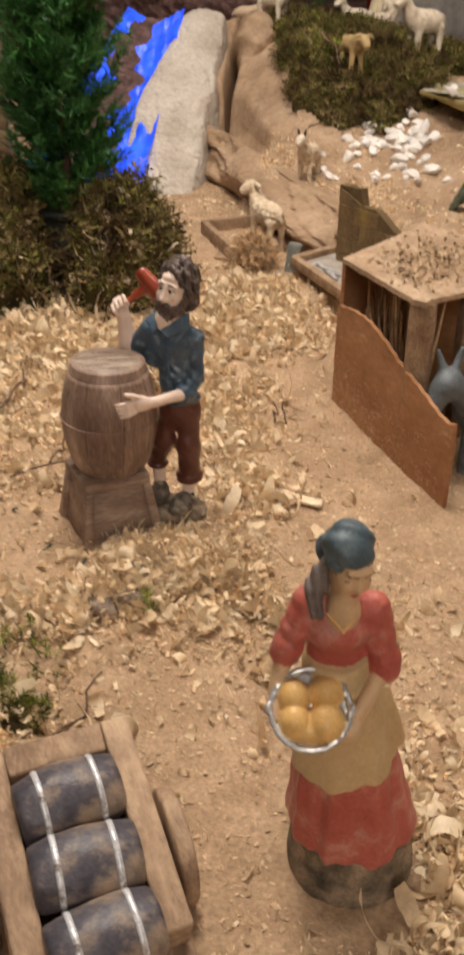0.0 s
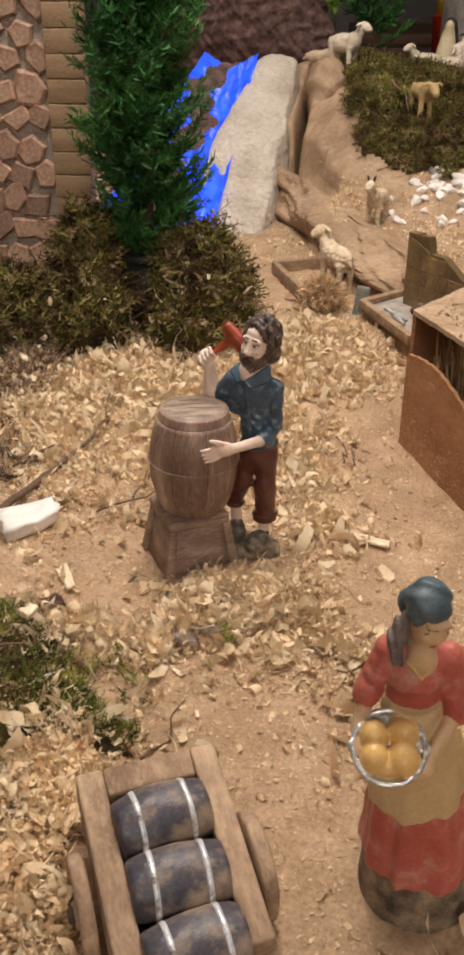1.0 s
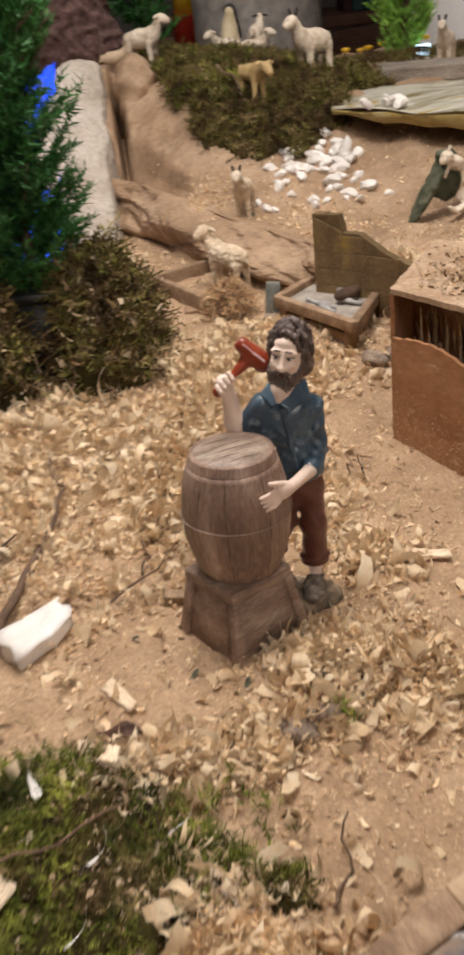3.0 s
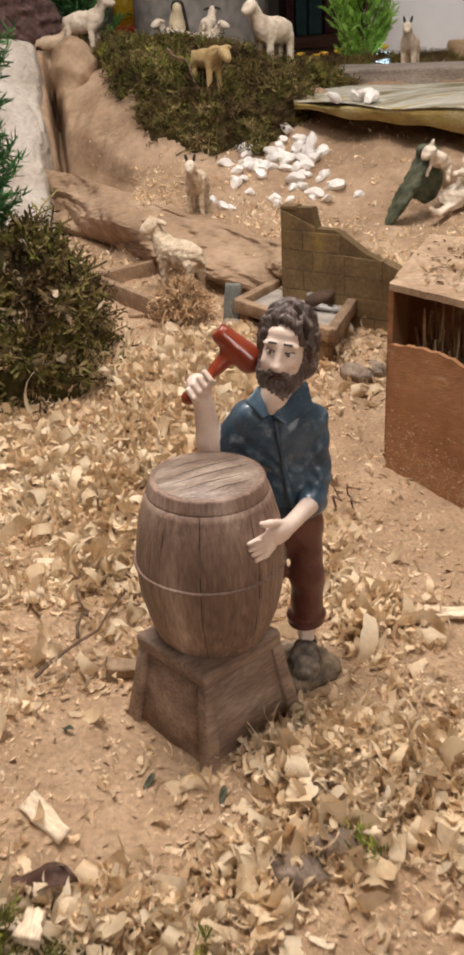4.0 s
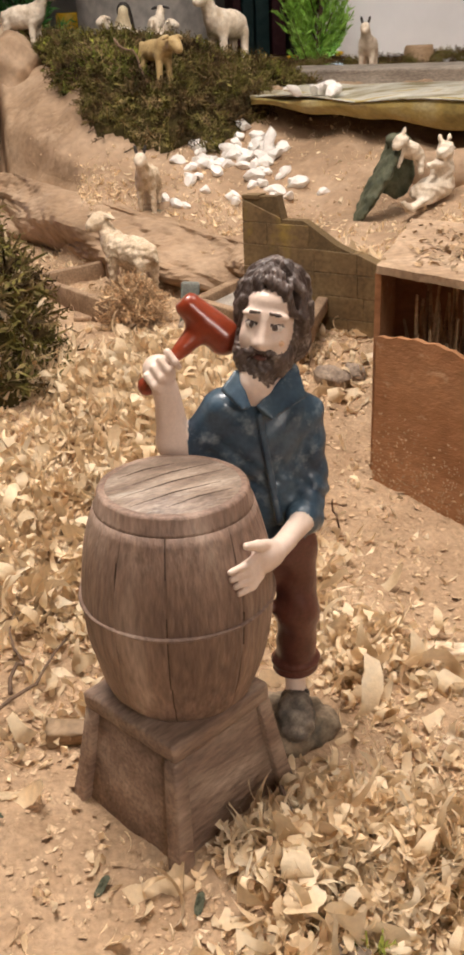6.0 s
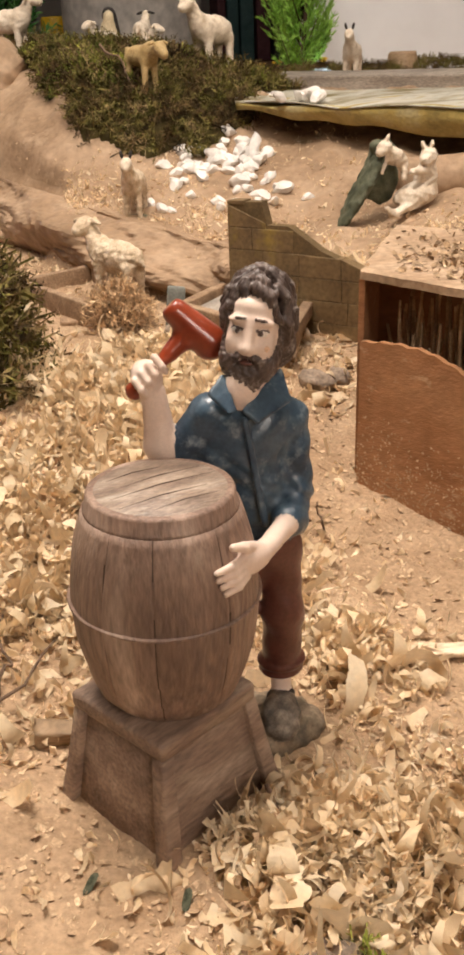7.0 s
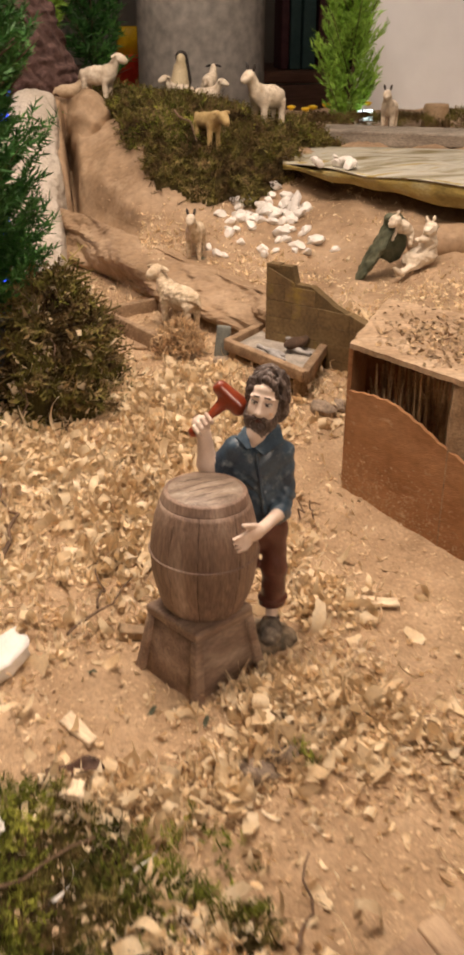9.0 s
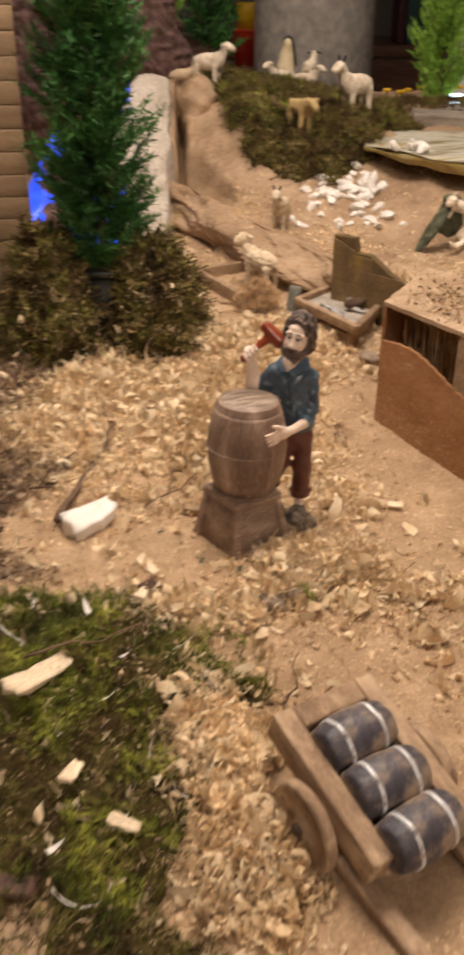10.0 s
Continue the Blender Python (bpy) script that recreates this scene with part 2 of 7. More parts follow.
M["painted_paper"] = material("painted_paper", [(0.17, 0.135, 0.055), (0.33, 0.30, 0.22), (0.47, 0.45, 0.38), (0.33, 0.245, 0.075)], 13, 0.55, 0.4, 90, stretch=(0.4, 3.0, 3.0), fine=0.14, spread=(0.33, 0.66), depth=0.003, turn=(0, 0, 0.8))
M["grey_plank"] = material("weathered_plank", [(0.20, 0.165, 0.13), (0.36, 0.31, 0.25)], 14, 0.8, 0.5, 90, stretch=(0.5, 4, 4))
M["fish"] = material("grey_fish_resin", [(0.22, 0.205, 0.195), (0.46, 0.43, 0.40)], 120, 0.4, 0.3)
M["grey_slate"] = material("grey_slate", [(0.13, 0.135, 0.115), (0.22, 0.22, 0.19)], 60, 0.8, 0.6, 300)
M["tray"] = material("dusty_grey_tray", [(0.26, 0.23, 0.195), (0.44, 0.38, 0.315)], 60, 0.8, 0.6, 300)
M["concrete"] = material("concrete", [(0.56, 0.52, 0.465), (0.68, 0.635, 0.575)], 4, 0.85, 0.3, 60)
M["wall"] = material("painted_wall", [(0.62, 0.58, 0.53), (0.70, 0.66, 0.61)], 1.5, 0.8, 0.2, 80, fine=0.04)
M["panel"] = material("white_panel", [(0.81, 0.815, 0.83), (0.87, 0.875, 0.885)], 2, 0.35, 0.1, 60, fine=0.03)
M["floor"] = material("floor_tile", [(0.22, 0.13, 0.09), (0.30, 0.19, 0.13)], 3, 0.5, 0.1, 60)
M["ceiling"] = material("ceiling_paint", [(0.74, 0.72, 0.68), (0.8, 0.78, 0.75)], 2, 0.9, 0.1, 60, fine=0.03)
M["bench"] = material("brown_bench", [(0.13, 0.06, 0.04), (0.20, 0.10, 0.065)], 5, 0.5, 0.2, 60, stretch=(0.3, 3, 3))
M["teal"] = material("teal_cloth", [(0.03, 0.075, 0.075), (0.05, 0.10, 0.10)], 30, 0.7, 0.2)
M["maroon"] = material("maroon_cloth", [(0.07, 0.02, 0.025), (0.10, 0.035, 0.04)], 30, 0.7, 0.2)
M["red"] = material("red_plastic", [(0.60, 0.035, 0.015), (0.70, 0.06, 0.03)], 30, 0.35, 0.05)
M["yellow"] = material("yellow_plastic", [(0.70, 0.42, 0.01), (0.78, 0.50, 0.03)], 30, 0.35, 0.05)
M["cream"] = material("cream_robe", [(0.62, 0.52, 0.33), (0.72, 0.62, 0.42)], 60, 0.6, 0.2)
M["cloth"] = material("table_cloth", [(0.10, 0.05, 0.035), (0.15, 0.08, 0.05)], 12, 0.9, 0.3)


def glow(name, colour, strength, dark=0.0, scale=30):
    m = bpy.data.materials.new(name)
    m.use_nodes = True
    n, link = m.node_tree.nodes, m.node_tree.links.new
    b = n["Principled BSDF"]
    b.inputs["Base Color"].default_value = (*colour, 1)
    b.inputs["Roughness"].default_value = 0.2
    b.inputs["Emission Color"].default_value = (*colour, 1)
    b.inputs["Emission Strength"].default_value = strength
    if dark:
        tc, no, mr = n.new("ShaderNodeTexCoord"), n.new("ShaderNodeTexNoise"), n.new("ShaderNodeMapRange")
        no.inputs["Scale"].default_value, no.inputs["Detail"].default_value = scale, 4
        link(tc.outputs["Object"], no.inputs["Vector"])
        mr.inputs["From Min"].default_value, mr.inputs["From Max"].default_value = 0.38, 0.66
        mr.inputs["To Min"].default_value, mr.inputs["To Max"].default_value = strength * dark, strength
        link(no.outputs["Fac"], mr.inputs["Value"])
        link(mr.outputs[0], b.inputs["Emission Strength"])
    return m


# foil is no lamp: blue lighting and its dim blotches are put in as emission
M["blue_water"] = glow("self_glowing_blue_foil", (0.03, 0.10, 1.0), 1.2, 0.04, 24)
M["led_white"] = glow("white_led", (0.75, 0.95, 1.0), 6.0)
M["lamp_glass"] = glow("lamp_diffuser", (1.0, 0.9, 0.75), 2.0)


# ---- mesh helpers ----
def part(name, bm, mat, parent=None, label="", smooth=True):
    """Link a bmesh or a mesh as one object under a thing or a part."""
    if isinstance(bm, bpy.types.Mesh):
        me = bm
    else:
        me = bpy.data.meshes.new(name)
        bm.normal_update()
        bm.to_mesh(me)
        bm.free()
    if smooth:
        me.polygons.foreach_set("use_smooth", [True] * len(me.polygons))
    if not me.materials:
        for k in mat if isinstance(mat, (list, tuple)) else [mat]:
            me.materials.append(M[k])
    ob = new(name, me)
    if parent is not None:
        ob.parent = parent
    if label:
        ob["label"] = label
    return ob


def thing(name, m, label, category, group="", kind=""):
    ob = new(name)
    ob.empty_display_size = 0.01
    ob.matrix_basis = m
    return tagged(ob, label, category, group, kind)


def mesh_of(name, verts, faces):
    me = bpy.data.meshes.new(name)
    me.from_pydata([tuple(v) for v in verts] if not isinstance(verts, np.ndarray) else verts.tolist(), [], faces if isinstance(faces, list) else faces.tolist())
    me.update()
    return me


def slab(size, m=None, bevel=0.001, jitter=0.0, seed=0, cuts=0):
    """A box with rounded edges, slightly uneven."""
    bm = bmesh.new()
    bmesh.ops.create_cube(bm, size=1, matrix=Matrix.Diagonal((*size, 1)))
    if cuts:
        bmesh.ops.subdivide_edges(bm, edges=bm.edges[:], cuts=cuts, use_grid_fill=True)
    elif bevel:
        bmesh.ops.bevel(bm, geom=bm.edges[:], offset=bevel, segments=2, affect="EDGES", profile=0.6)
    if jitter:
        for v in bm.verts:
            v.co += jitter * noise.noise_vector(v.co * 60 + Vector((seed * 7.3, seed * 3.1, seed)))
    if m is not None:
        bm.transform(m)
    return bm


def lathe(profile, seg=40, m=None, wobble=0.0, seed=0):
    """Turn (radius, height) pairs round z; closed at radius 0."""
    bm = bmesh.new()
    rings = []
    for r, z in profile:
        ring = []
        for i in range(seg):
            a = 2 * math.pi * i / seg
            w = 1 + wobble * noise.noise(Vector((math.cos(a) * 2 + seed, math.sin(a) * 2, z * 60)))
            ring.append(bm.verts.new((r * w * math.cos(a), r * w * math.sin(a), z)))
        rings.append(ring)
    for a, b in zip(rings, rings[1:]):
        for i in range(seg):
            bm.faces.new((a[i], a[(i + 1) % seg], b[(i + 1) % seg], b[i]))
    bm.faces.new(list(reversed(rings[0])))
    bm.faces.new(rings[-1])
    if m is not None:
        bm.transform(m)
    return bm


def tube(points, radii, seg=8):
    """A tapered tube along points."""
    bm = bmesh.new()
    pts = [Vector(p) for p in points]
    rings = []
    for i, p in enumerate(pts):
        d = (pts[min(i + 1, len(pts) - 1)] - pts[max(i - 1, 0)]).normalized()
        q = d.to_track_quat("Z", "Y").to_matrix()
        r = radii[i] if isinstance(radii, (list, tuple)) else radii
        rings.append([bm.verts.new(p + q @ Vector((r * math.cos(2 * math.pi * k / seg), r * math.sin(2 * math.pi * k / seg), 0))) for k in range(seg)])
    for a, b in zip(rings, rings[1:]):
        for k in range(seg):
            bm.faces.new((a[k], a[(k + 1) % seg], b[(k + 1) % seg], b[k]))
    bm.faces.new(list(reversed(rings[0])))
    bm.faces.new(rings[-1])
    return bm


def wander(a, b, n, amount, seed):
    """Points from a to b, with a natural waver."""
    a, b = Vector(a), Vector(b)
    return [a.lerp(b, i / (n - 1)) + amount * math.sin(math.pi * i / (n - 1)) * noise.noise_vector(Vector((seed * 9.1 + 3 * i / n, seed, 0.5))) for i in range(n)]


def turns(n, rng, tilt=1.0):
    """n random rotation matrices; tilt below 1 keeps them near the level."""
    yaw, pit, rol = rng.uniform(0, 2 * np.pi, n), rng.normal(0, 0.9 * tilt, n), rng.normal(0, 0.9 * tilt, n)
    cy, sy, cp, sp, cr, sr = np.cos(yaw), np.sin(yaw), np.cos(pit), np.sin(pit), np.cos(rol), np.sin(rol)
    z, o = np.zeros(n), np.ones(n)
    rz = np.stack([cy, -sy, z, sy, cy, z, z, z, o], -1).reshape(n, 3, 3)
    rx = np.stack([o, z, z, z, cp, -sp, z, sp, cp], -1).reshape(n, 3, 3)
    ry = np.stack([cr, z, sr, z, o, z, -sr, z, cr], -1).reshape(n, 3, 3)
    return rz @ rx @ ry


def strew(name, shapes, places, mats, size, rng):
    """Many small pieces in one mesh: shapes is a list of (verts, quads)."""
    pick = rng.integers(0, len(shapes), len(places))
    vs, fs, base = [], [], 0
    for k, (v, f) in enumerate(shapes):
        i = np.nonzero(pick == k)[0]
        if not len(i):
            continue
        w = np.einsum("nij,nvj->nvi", mats[i], v[None] * size[i][:, None, None]) + places[i][:, None, :]
        vs.append(w.reshape(-1, 3))
        fs.append((f[None] + (base + np.arange(len(i)) * len(v))[:, None, None]).reshape(-1, f.shape[1]))
        base += len(i) * len(v)
    faces = [t for g in fs for t in g.tolist()]
    return mesh_of(name, np.concatenate(vs), faces)


# ---- soft solids for the moulded figures ----
def ell(c, r, tilt=None):
    """An ellipsoid."""
    c, r = np.array(c), np.array(r)
    rot = np.array(Euler([radians(a) for a in tilt]).to_matrix()).T if tilt else np.eye(3)

    def f(p):
        q = (p - c) @ rot.T / r
        k = np.sqrt((q * q).sum(-1)) + 1e-9
        g = np.sqrt(((q / r) ** 2).sum(-1)) + 1e-9
        return k * (k - 1) / g
    return f


def cap(a, b, ra, rb):
    """A capsule that tapers from a to b."""
    a, b = np.array(a), np.array(b)

    def f(p):
        d = b - a
        h = np.clip(((p - a) @ d) / (d @ d), 0, 1)
        return np.sqrt(((p - a - h[..., None] * d) ** 2).sum(-1)) - (ra + (rb - ra) * h)
    return f


def cut(f, point, normal):
    """f without what lies beyond a plane."""
    point, normal = np.array(point), np.array(normal) / np.linalg.norm(normal)
    return lambda p: np.maximum(f(p), (p - point) @ normal)


def plate(points, thick):
    """A flat convex piece of cloth with its corners at points."""
    pts = [np.array(q) for q in points]
    mid = sum(pts) / len(pts)
    n = sum(np.cross(a - mid, b - mid) for a, b in zip(pts, pts[1:] + pts[:1]))
    n /= np.linalg.norm(n)
    edges = [(a, np.cross(b - a, n) / np.linalg.norm(np.cross(b - a, n))) for a, b in zip(pts, pts[1:] + pts[:1])]
    return lambda p: np.maximum(np.abs((p - mid) @ n) - thick, np.maximum.reduce([(p - a) @ e for a, e in edges]))


def figure(name, groups, lo, hi, step, soft=0.003):
    """One closed mesh round all the solids; groups is a list of (material, solids, soft, relief)."""
    lo, hi = np.array(lo), np.array(hi)
    n = np.ceil((hi - lo) / step).astype(int) + 1

    def group(p, solids, k):
        d = solids[0](p)
        for s in solids[1:]:
            e = s(p)
            h = np.clip(0.5 + 0.5 * (e - d) / k, 0, 1)
            d = e + (d - e) * h - k * h * (1 - h)
        return d

    ax = [lo[i] + step * np.arange(n[i]) for i in range(3)]
    p = np.stack(np.meshgrid(*ax, indexing="ij"), -1)

    def depth(q):
        each = []
        for _, solids, k, relief in groups:
            d = group(q, solids, k or soft)
            each.append(d + relief(q) if relief else d)
        return np.minimum.reduce(each)

    # a coarse pass finds the cells near the surface, and only those are worked out finely
    pick = [np.minimum(4 * np.arange((k + 3) // 4) + 2, k - 1) for k in n]
    f = depth(p[np.ix_(*pick)])
    for axis in range(3):
        f = np.repeat(f, 4, axis)
    f = f[:n[0], :n[1], :n[2]].copy()
    near = np.abs(f) < 8 * step + 0.002
    f[near] = depth(p[near])
    inside = f < 0
    corner = [(i, j, k) for i in (0, 1) for j in (0, 1) for k in (0, 1)]
    part_of = lambda a, c: a[c[0]:n[0] - 1 + c[0], c[1]:n[1] - 1 + c[1], c[2]:n[2] - 1 + c[2]]
    total = sum(part_of(inside, c).astype(int) for c in corner)
    active = (total > 0) & (total < 8)
    where = np.argwhere(active)
    number = -np.ones(active.shape, int)
    number[active] = np.arange(len(where))
    pos, cnt = np.zeros((len(where), 3)), np.zeros(len(where))
    for a in corner:
        for axis in range(3):
            if a[axis]:
                continue
            b = tuple(a[i] + (i == axis) for i in range(3))
            fa, fb = part_of(f, a)[active], part_of(f, b)[active]
            x = (fa < 0) != (fb < 0)
            t = np.where(x, fa / np.where(x, fa - fb, 1), 0)
            q = where + np.array(a) + t[:, None] * (np.array(b) - np.array(a))
            pos += np.where(x[:, None], q, 0)
            cnt += x
    verts = lo + step * pos / cnt[:, None]
    quads = []
    for axis in range(3):
        u, v = (axis + 1) % 3, (axis + 2) % 3
        s0 = [slice(1, -1)] * 3
        s1 = list(s0)
        s0[axis], s1[axis] = slice(0, -1), slice(1, None)
        a, b = inside[tuple(s0)], inside[tuple(s1)]
        for flip, hit in ((False, a & ~b), (True, b & ~a)):
            c = np.argwhere(hit)
            c[:, u] += 1
            c[:, v] += 1
            du, dv = np.eye(3, dtype=int)[u], np.eye(3, dtype=int)[v]
            ring = [c - du - dv, c - dv, c, c - du]
            q = np.stack([number[tuple(r.T)] for r in ring], -1)
            quads.append(q[:, ::-1] if flip else q)
    quads = np.concatenate(quads)
    me = mesh_of(name, verts, quads)
    mid = verts[quads].mean(1)
    tag = []
    for _, solids, k, relief in groups:
        d = group(mid, solids, k or soft)
        tag.append(d + relief(mid) if relief else d)
    tag = np.argmin(tag, 0)
    names = []
    for g in groups:
        if g[0] not in names:
            names.append(g[0])
            me.materials.append(M[g[0]])
    slot = np.array([names.index(g[0]) for g in groups])[tag]
    me.polygons.foreach_set("material_index", slot.astype(np.int32))
    me.polygons.foreach_set("use_smooth", np.ones(len(quads), bool))
    return me


def placed(solids, at, rx, ry, rz):
    """Solids built round their own origin, turned and set down at a place."""
    turn, at = np.array(Euler([radians(k) for k in (rx, ry, rz)]).to_matrix()), np.array(at)
    return [lambda p, f=f: f((p - at) @ turn) for f in solids]


def join(name, meshes):
    """One mesh out of several moulded pieces."""
    vs, fs, slots, mats, base = [], [], [], [], 0
    for me in meshes:
        v, q, k = np.empty(len(me.vertices) * 3, np.float32), np.empty(len(me.polygons) * 4, np.int32), np.empty(len(me.polygons), np.int32)
        me.vertices.foreach_get("co", v)
        me.polygons.foreach_get("vertices", q)
        me.polygons.foreach_get("material_index", k)
        own = []
        for m in me.materials:
            if m not in mats:
                mats.append(m)
            own.append(mats.index(m))
        vs.append(v.reshape(-1, 3))
        fs.append(q.reshape(-1, 4) + base)
        slots.append(np.array(own, np.int32)[k])
        base += len(v) // 3
    out = mesh_of(name, np.concatenate(vs), np.concatenate(fs))
    for m in mats:
        out.materials.append(m)
    out.polygons.foreach_set("material_index", np.concatenate(slots))
    return out


# ---- the lie of the land ----
def smooth(a, b, x):
    t = np.clip((x - a) / (b - a), 0, 1)
    return t * t * (3 - 2 * t)


BANK = np.array([(-0.075, 1.56), (-0.035, 1.47), (0.02, 1.29), (0.07, 1.17), (0.118, 1.10), (0.15, 1.05), (0.215, 0.955), (0.27, 0.915), (1.4, 0.86)])
UP_X = [-0.05, 0.0, 0.1, 0.25, 0.4, 0.7]
UP_Y = [0.9, 1.0, 1.1, 1.2, 1.3, 1.4, 1.5, 1.6, 1.8]
UP_Z = np.array([
    [.10, .10, .10, .105, .12, .13, .155, .20, .275],
    [.10, .10, .10, .105, .12, .13, .165, .215, .285],
    [.10, .10, .10, .103, .125, .16, .24, .262, .28],
    [.128, .12, .112, .113, .145, .175, .245, .252, .255],
    [.138, .132, .136, .152, .185, .20, .212, .218, .222],
    [.145, .148, .168, .188, .20, .21, .215, .218, .22]])


def beyond(x, y):
    """How far a place lies behind the foot of the bank."""
    best, sign = np.full(np.shape(x), 9.0), np.zeros(np.shape(x))
    for (ax, ay), (bx, by) in zip(BANK[:-1], BANK[1:]):
        dx, dy = bx - ax, by - ay
        t = np.clip(((x - ax) * dx + (y - ay) * dy) / (dx * dx + dy * dy), 0, 1)
        d = np.hypot(x - ax - t * dx, y - ay - t * dy)
        s = np.sign(dx * (y - ay) - dy * (x - ax))
        near = d < best
        best, sign = np.where(near, d, best), np.where(near, s, sign)
    return best * sign


def waves(x, y, scale, seed):
    """A cheap smooth noise."""
    r = np.random.default_rng(seed)
    out = 0
    for _ in range(7):
        a, ph, k = r.uniform(0, 6.28), r.uniform(0, 6.28), scale * r.uniform(0.6, 1.7)
        out = out + np.sin(k * (x * np.cos(a) + y * np.sin(a)) + ph)
    return out / 7


def crumple(x, y, scale, seed):
    """Sharp creases, as of crumpled paper, between 0 and 1."""
    r = np.random.default_rng(seed)
    out = np.zeros(np.shape(x))
    for _ in range(6):
        a, ph, k = r.uniform(0, 6.28), r.uniform(0, 6.28), scale * r.uniform(0.6, 1.5)
        u = k * (x * np.cos(a) + y * np.sin(a)) + ph + 1.3 * waves(x, y, scale * 0.5, seed + 50)
        out = np.maximum(out, np.abs((u % 2) - 1) ** 1.5)
    return out


def land(x, y):
    x, y = np.asarray(x, float), np.asarray(y, float)
    z = np.interp(y, [-0.6, 0.2, 0.3, 0.4, 0.5, 0.6, 0.75, 0.9, 1.0, 1.2, 1.5, 2.2], [-0.03, -0.008, 0.0, 0.006, 0.015, 0.021, 0.036, 0.054, 0.061, 0.07, 0.078, 0.09])
    z = z + 0.018 * smooth(-0.10, -0.2, x) * smooth(0.30, 0.42, y) * smooth(0.75, 0.62, y)
    z = z - 0.008 * smooth(0.02, 0.09, x) * smooth(0.45, 0.55, y) * smooth(0.8, 0.66, y)
    # heaps of shavings
    for cx, cy, rx, ry, h in ((-0.045, 0.505, 0.055, 0.035, 0.012), (-0.125, 0.285, 0.035, 0.07, 0.014), (0.06, 0.98, 0.05, 0.03, 0.012), (-0.07, 0.93, 0.05, 0.03, 0.008)):
        z = z + h * np.exp(-((x - cx) / rx) ** 2 - ((y - cy) / ry) ** 2)
    up = np.zeros(np.shape(x))
    ix = np.clip(np.searchsorted(UP_X, x) - 1, 0, len(UP_X) - 2)
    tx = np.clip((x - np.take(UP_X, ix)) / (np.take(UP_X, ix + 1) - np.take(UP_X, ix)), 0, 1)
    cols = np.stack([np.interp(y, UP_Y, c) for c in UP_Z])
    if x.ndim == 0:
        up = cols[ix] * (1 - tx) + cols[ix + 1] * tx
    else:
        up = np.take_along_axis(cols, ix[None], 0)[0] * (1 - tx) + np.take_along_axis(cols, ix[None] + 1, 0)[0] * tx
    back = 0.045 * smooth(1.31, 1.42, y) * smooth(1.66, 1.58, y)
    s = smooth(-0.004, 0.03, beyond(x, y) - back)
    z = z * (1 - s) + np.maximum(up, z) * s
    gap = -0.043 + 0.046 * np.clip((y - 1.385) / 0.32, 0, 1.4) ** 0.7
    z = z - 0.13 * np.exp(-((x - gap) / 0.0065) ** 2) * smooth(1.46, 1.52, y) * smooth(1.84, 1.74, y)
    rough = 0.0022 * waves(x, y, 90, 1) + 0.0012 * waves(x, y, 260, 2) + 0.0007 * waves(x, y, 700, 3)
    return z + rough * (1 - 0.3 * s) + s * (0.006 * waves(x, y, 38, 4) + 0.011 * (crumple(x, y, 11, 10) - 0.85) + 0.005 * (crumple(x, y, 30, 12) - 0.85) + 0.002 * waves(x, y, 95, 9))


def on(x, y, dz=0.0):
    return Vector((x, y, float(land(x, y)) + dz))


# ---- room ----
def room():
    part("floor", slab((9, 12, 0.1), pose(0, 2, -0.9), 0), "floor")
    part("ceiling", slab((9, 12, 0.1), pose(0, 2, 2.43), 0), "ceiling")
    for name, size, at in (("wall_north", (9, 0.2, 3.4), (0, 8.1, 0.75)), ("wall_south", (9, 0.2, 3.4), (0, -4.1, 0.75)),
                           ("wall_east", (0.2, 12, 3.4), (4.6, 2, 0.75)), ("wall_west", (0.2, 12, 3.4), (-4.6, 2, 0.75))):
        part(name, slab(size, pose(*at), 0), "wall")
    for name in ("floor", "ceiling", "wall_north", "wall_south", "wall_east", "wall_west"):
        tagged(bpy.data.objects[name], {"floor": "brown tiled floor of the hall", "ceiling": "white painted ceiling of the hall"}.get(name, "pale painted wall of the hall"), name.split("_")[0], kind="structure")
    # housings added for the unseen lamps; the hung panel and its cords are invented
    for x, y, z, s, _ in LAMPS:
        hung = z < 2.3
        lamp = thing("added_light_panel", pose(x, y, z + 0.05), "added square white light panel hung low over the table, out of view, switched on" if hung else "added square white ceiling light panel, out of view, switched on", "ceiling light", "ceiling lights")
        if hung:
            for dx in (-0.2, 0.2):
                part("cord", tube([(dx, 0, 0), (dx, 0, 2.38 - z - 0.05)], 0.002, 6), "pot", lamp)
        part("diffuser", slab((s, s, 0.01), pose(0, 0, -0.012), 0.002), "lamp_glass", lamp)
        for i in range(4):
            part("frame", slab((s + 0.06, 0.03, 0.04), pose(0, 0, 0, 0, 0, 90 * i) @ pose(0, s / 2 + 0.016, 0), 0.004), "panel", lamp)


room()


def display_table():
    t = thing("display_table", pose(0.2, 1.05, 0), "large display table with a brown cloth under the landscape", "table")
    part("tabletop", slab((2.3, 3.5, 0.04), pose(0, 0, -0.08), 0.005), "cloth", t)
    for x in (-1.08, 1.08):
        for y in (-1.67, 1.67):
            part("leg", slab((0.07, 0.07, 0.75), pose(x, y, -0.475), 0.004), "bench", t)


display_table()


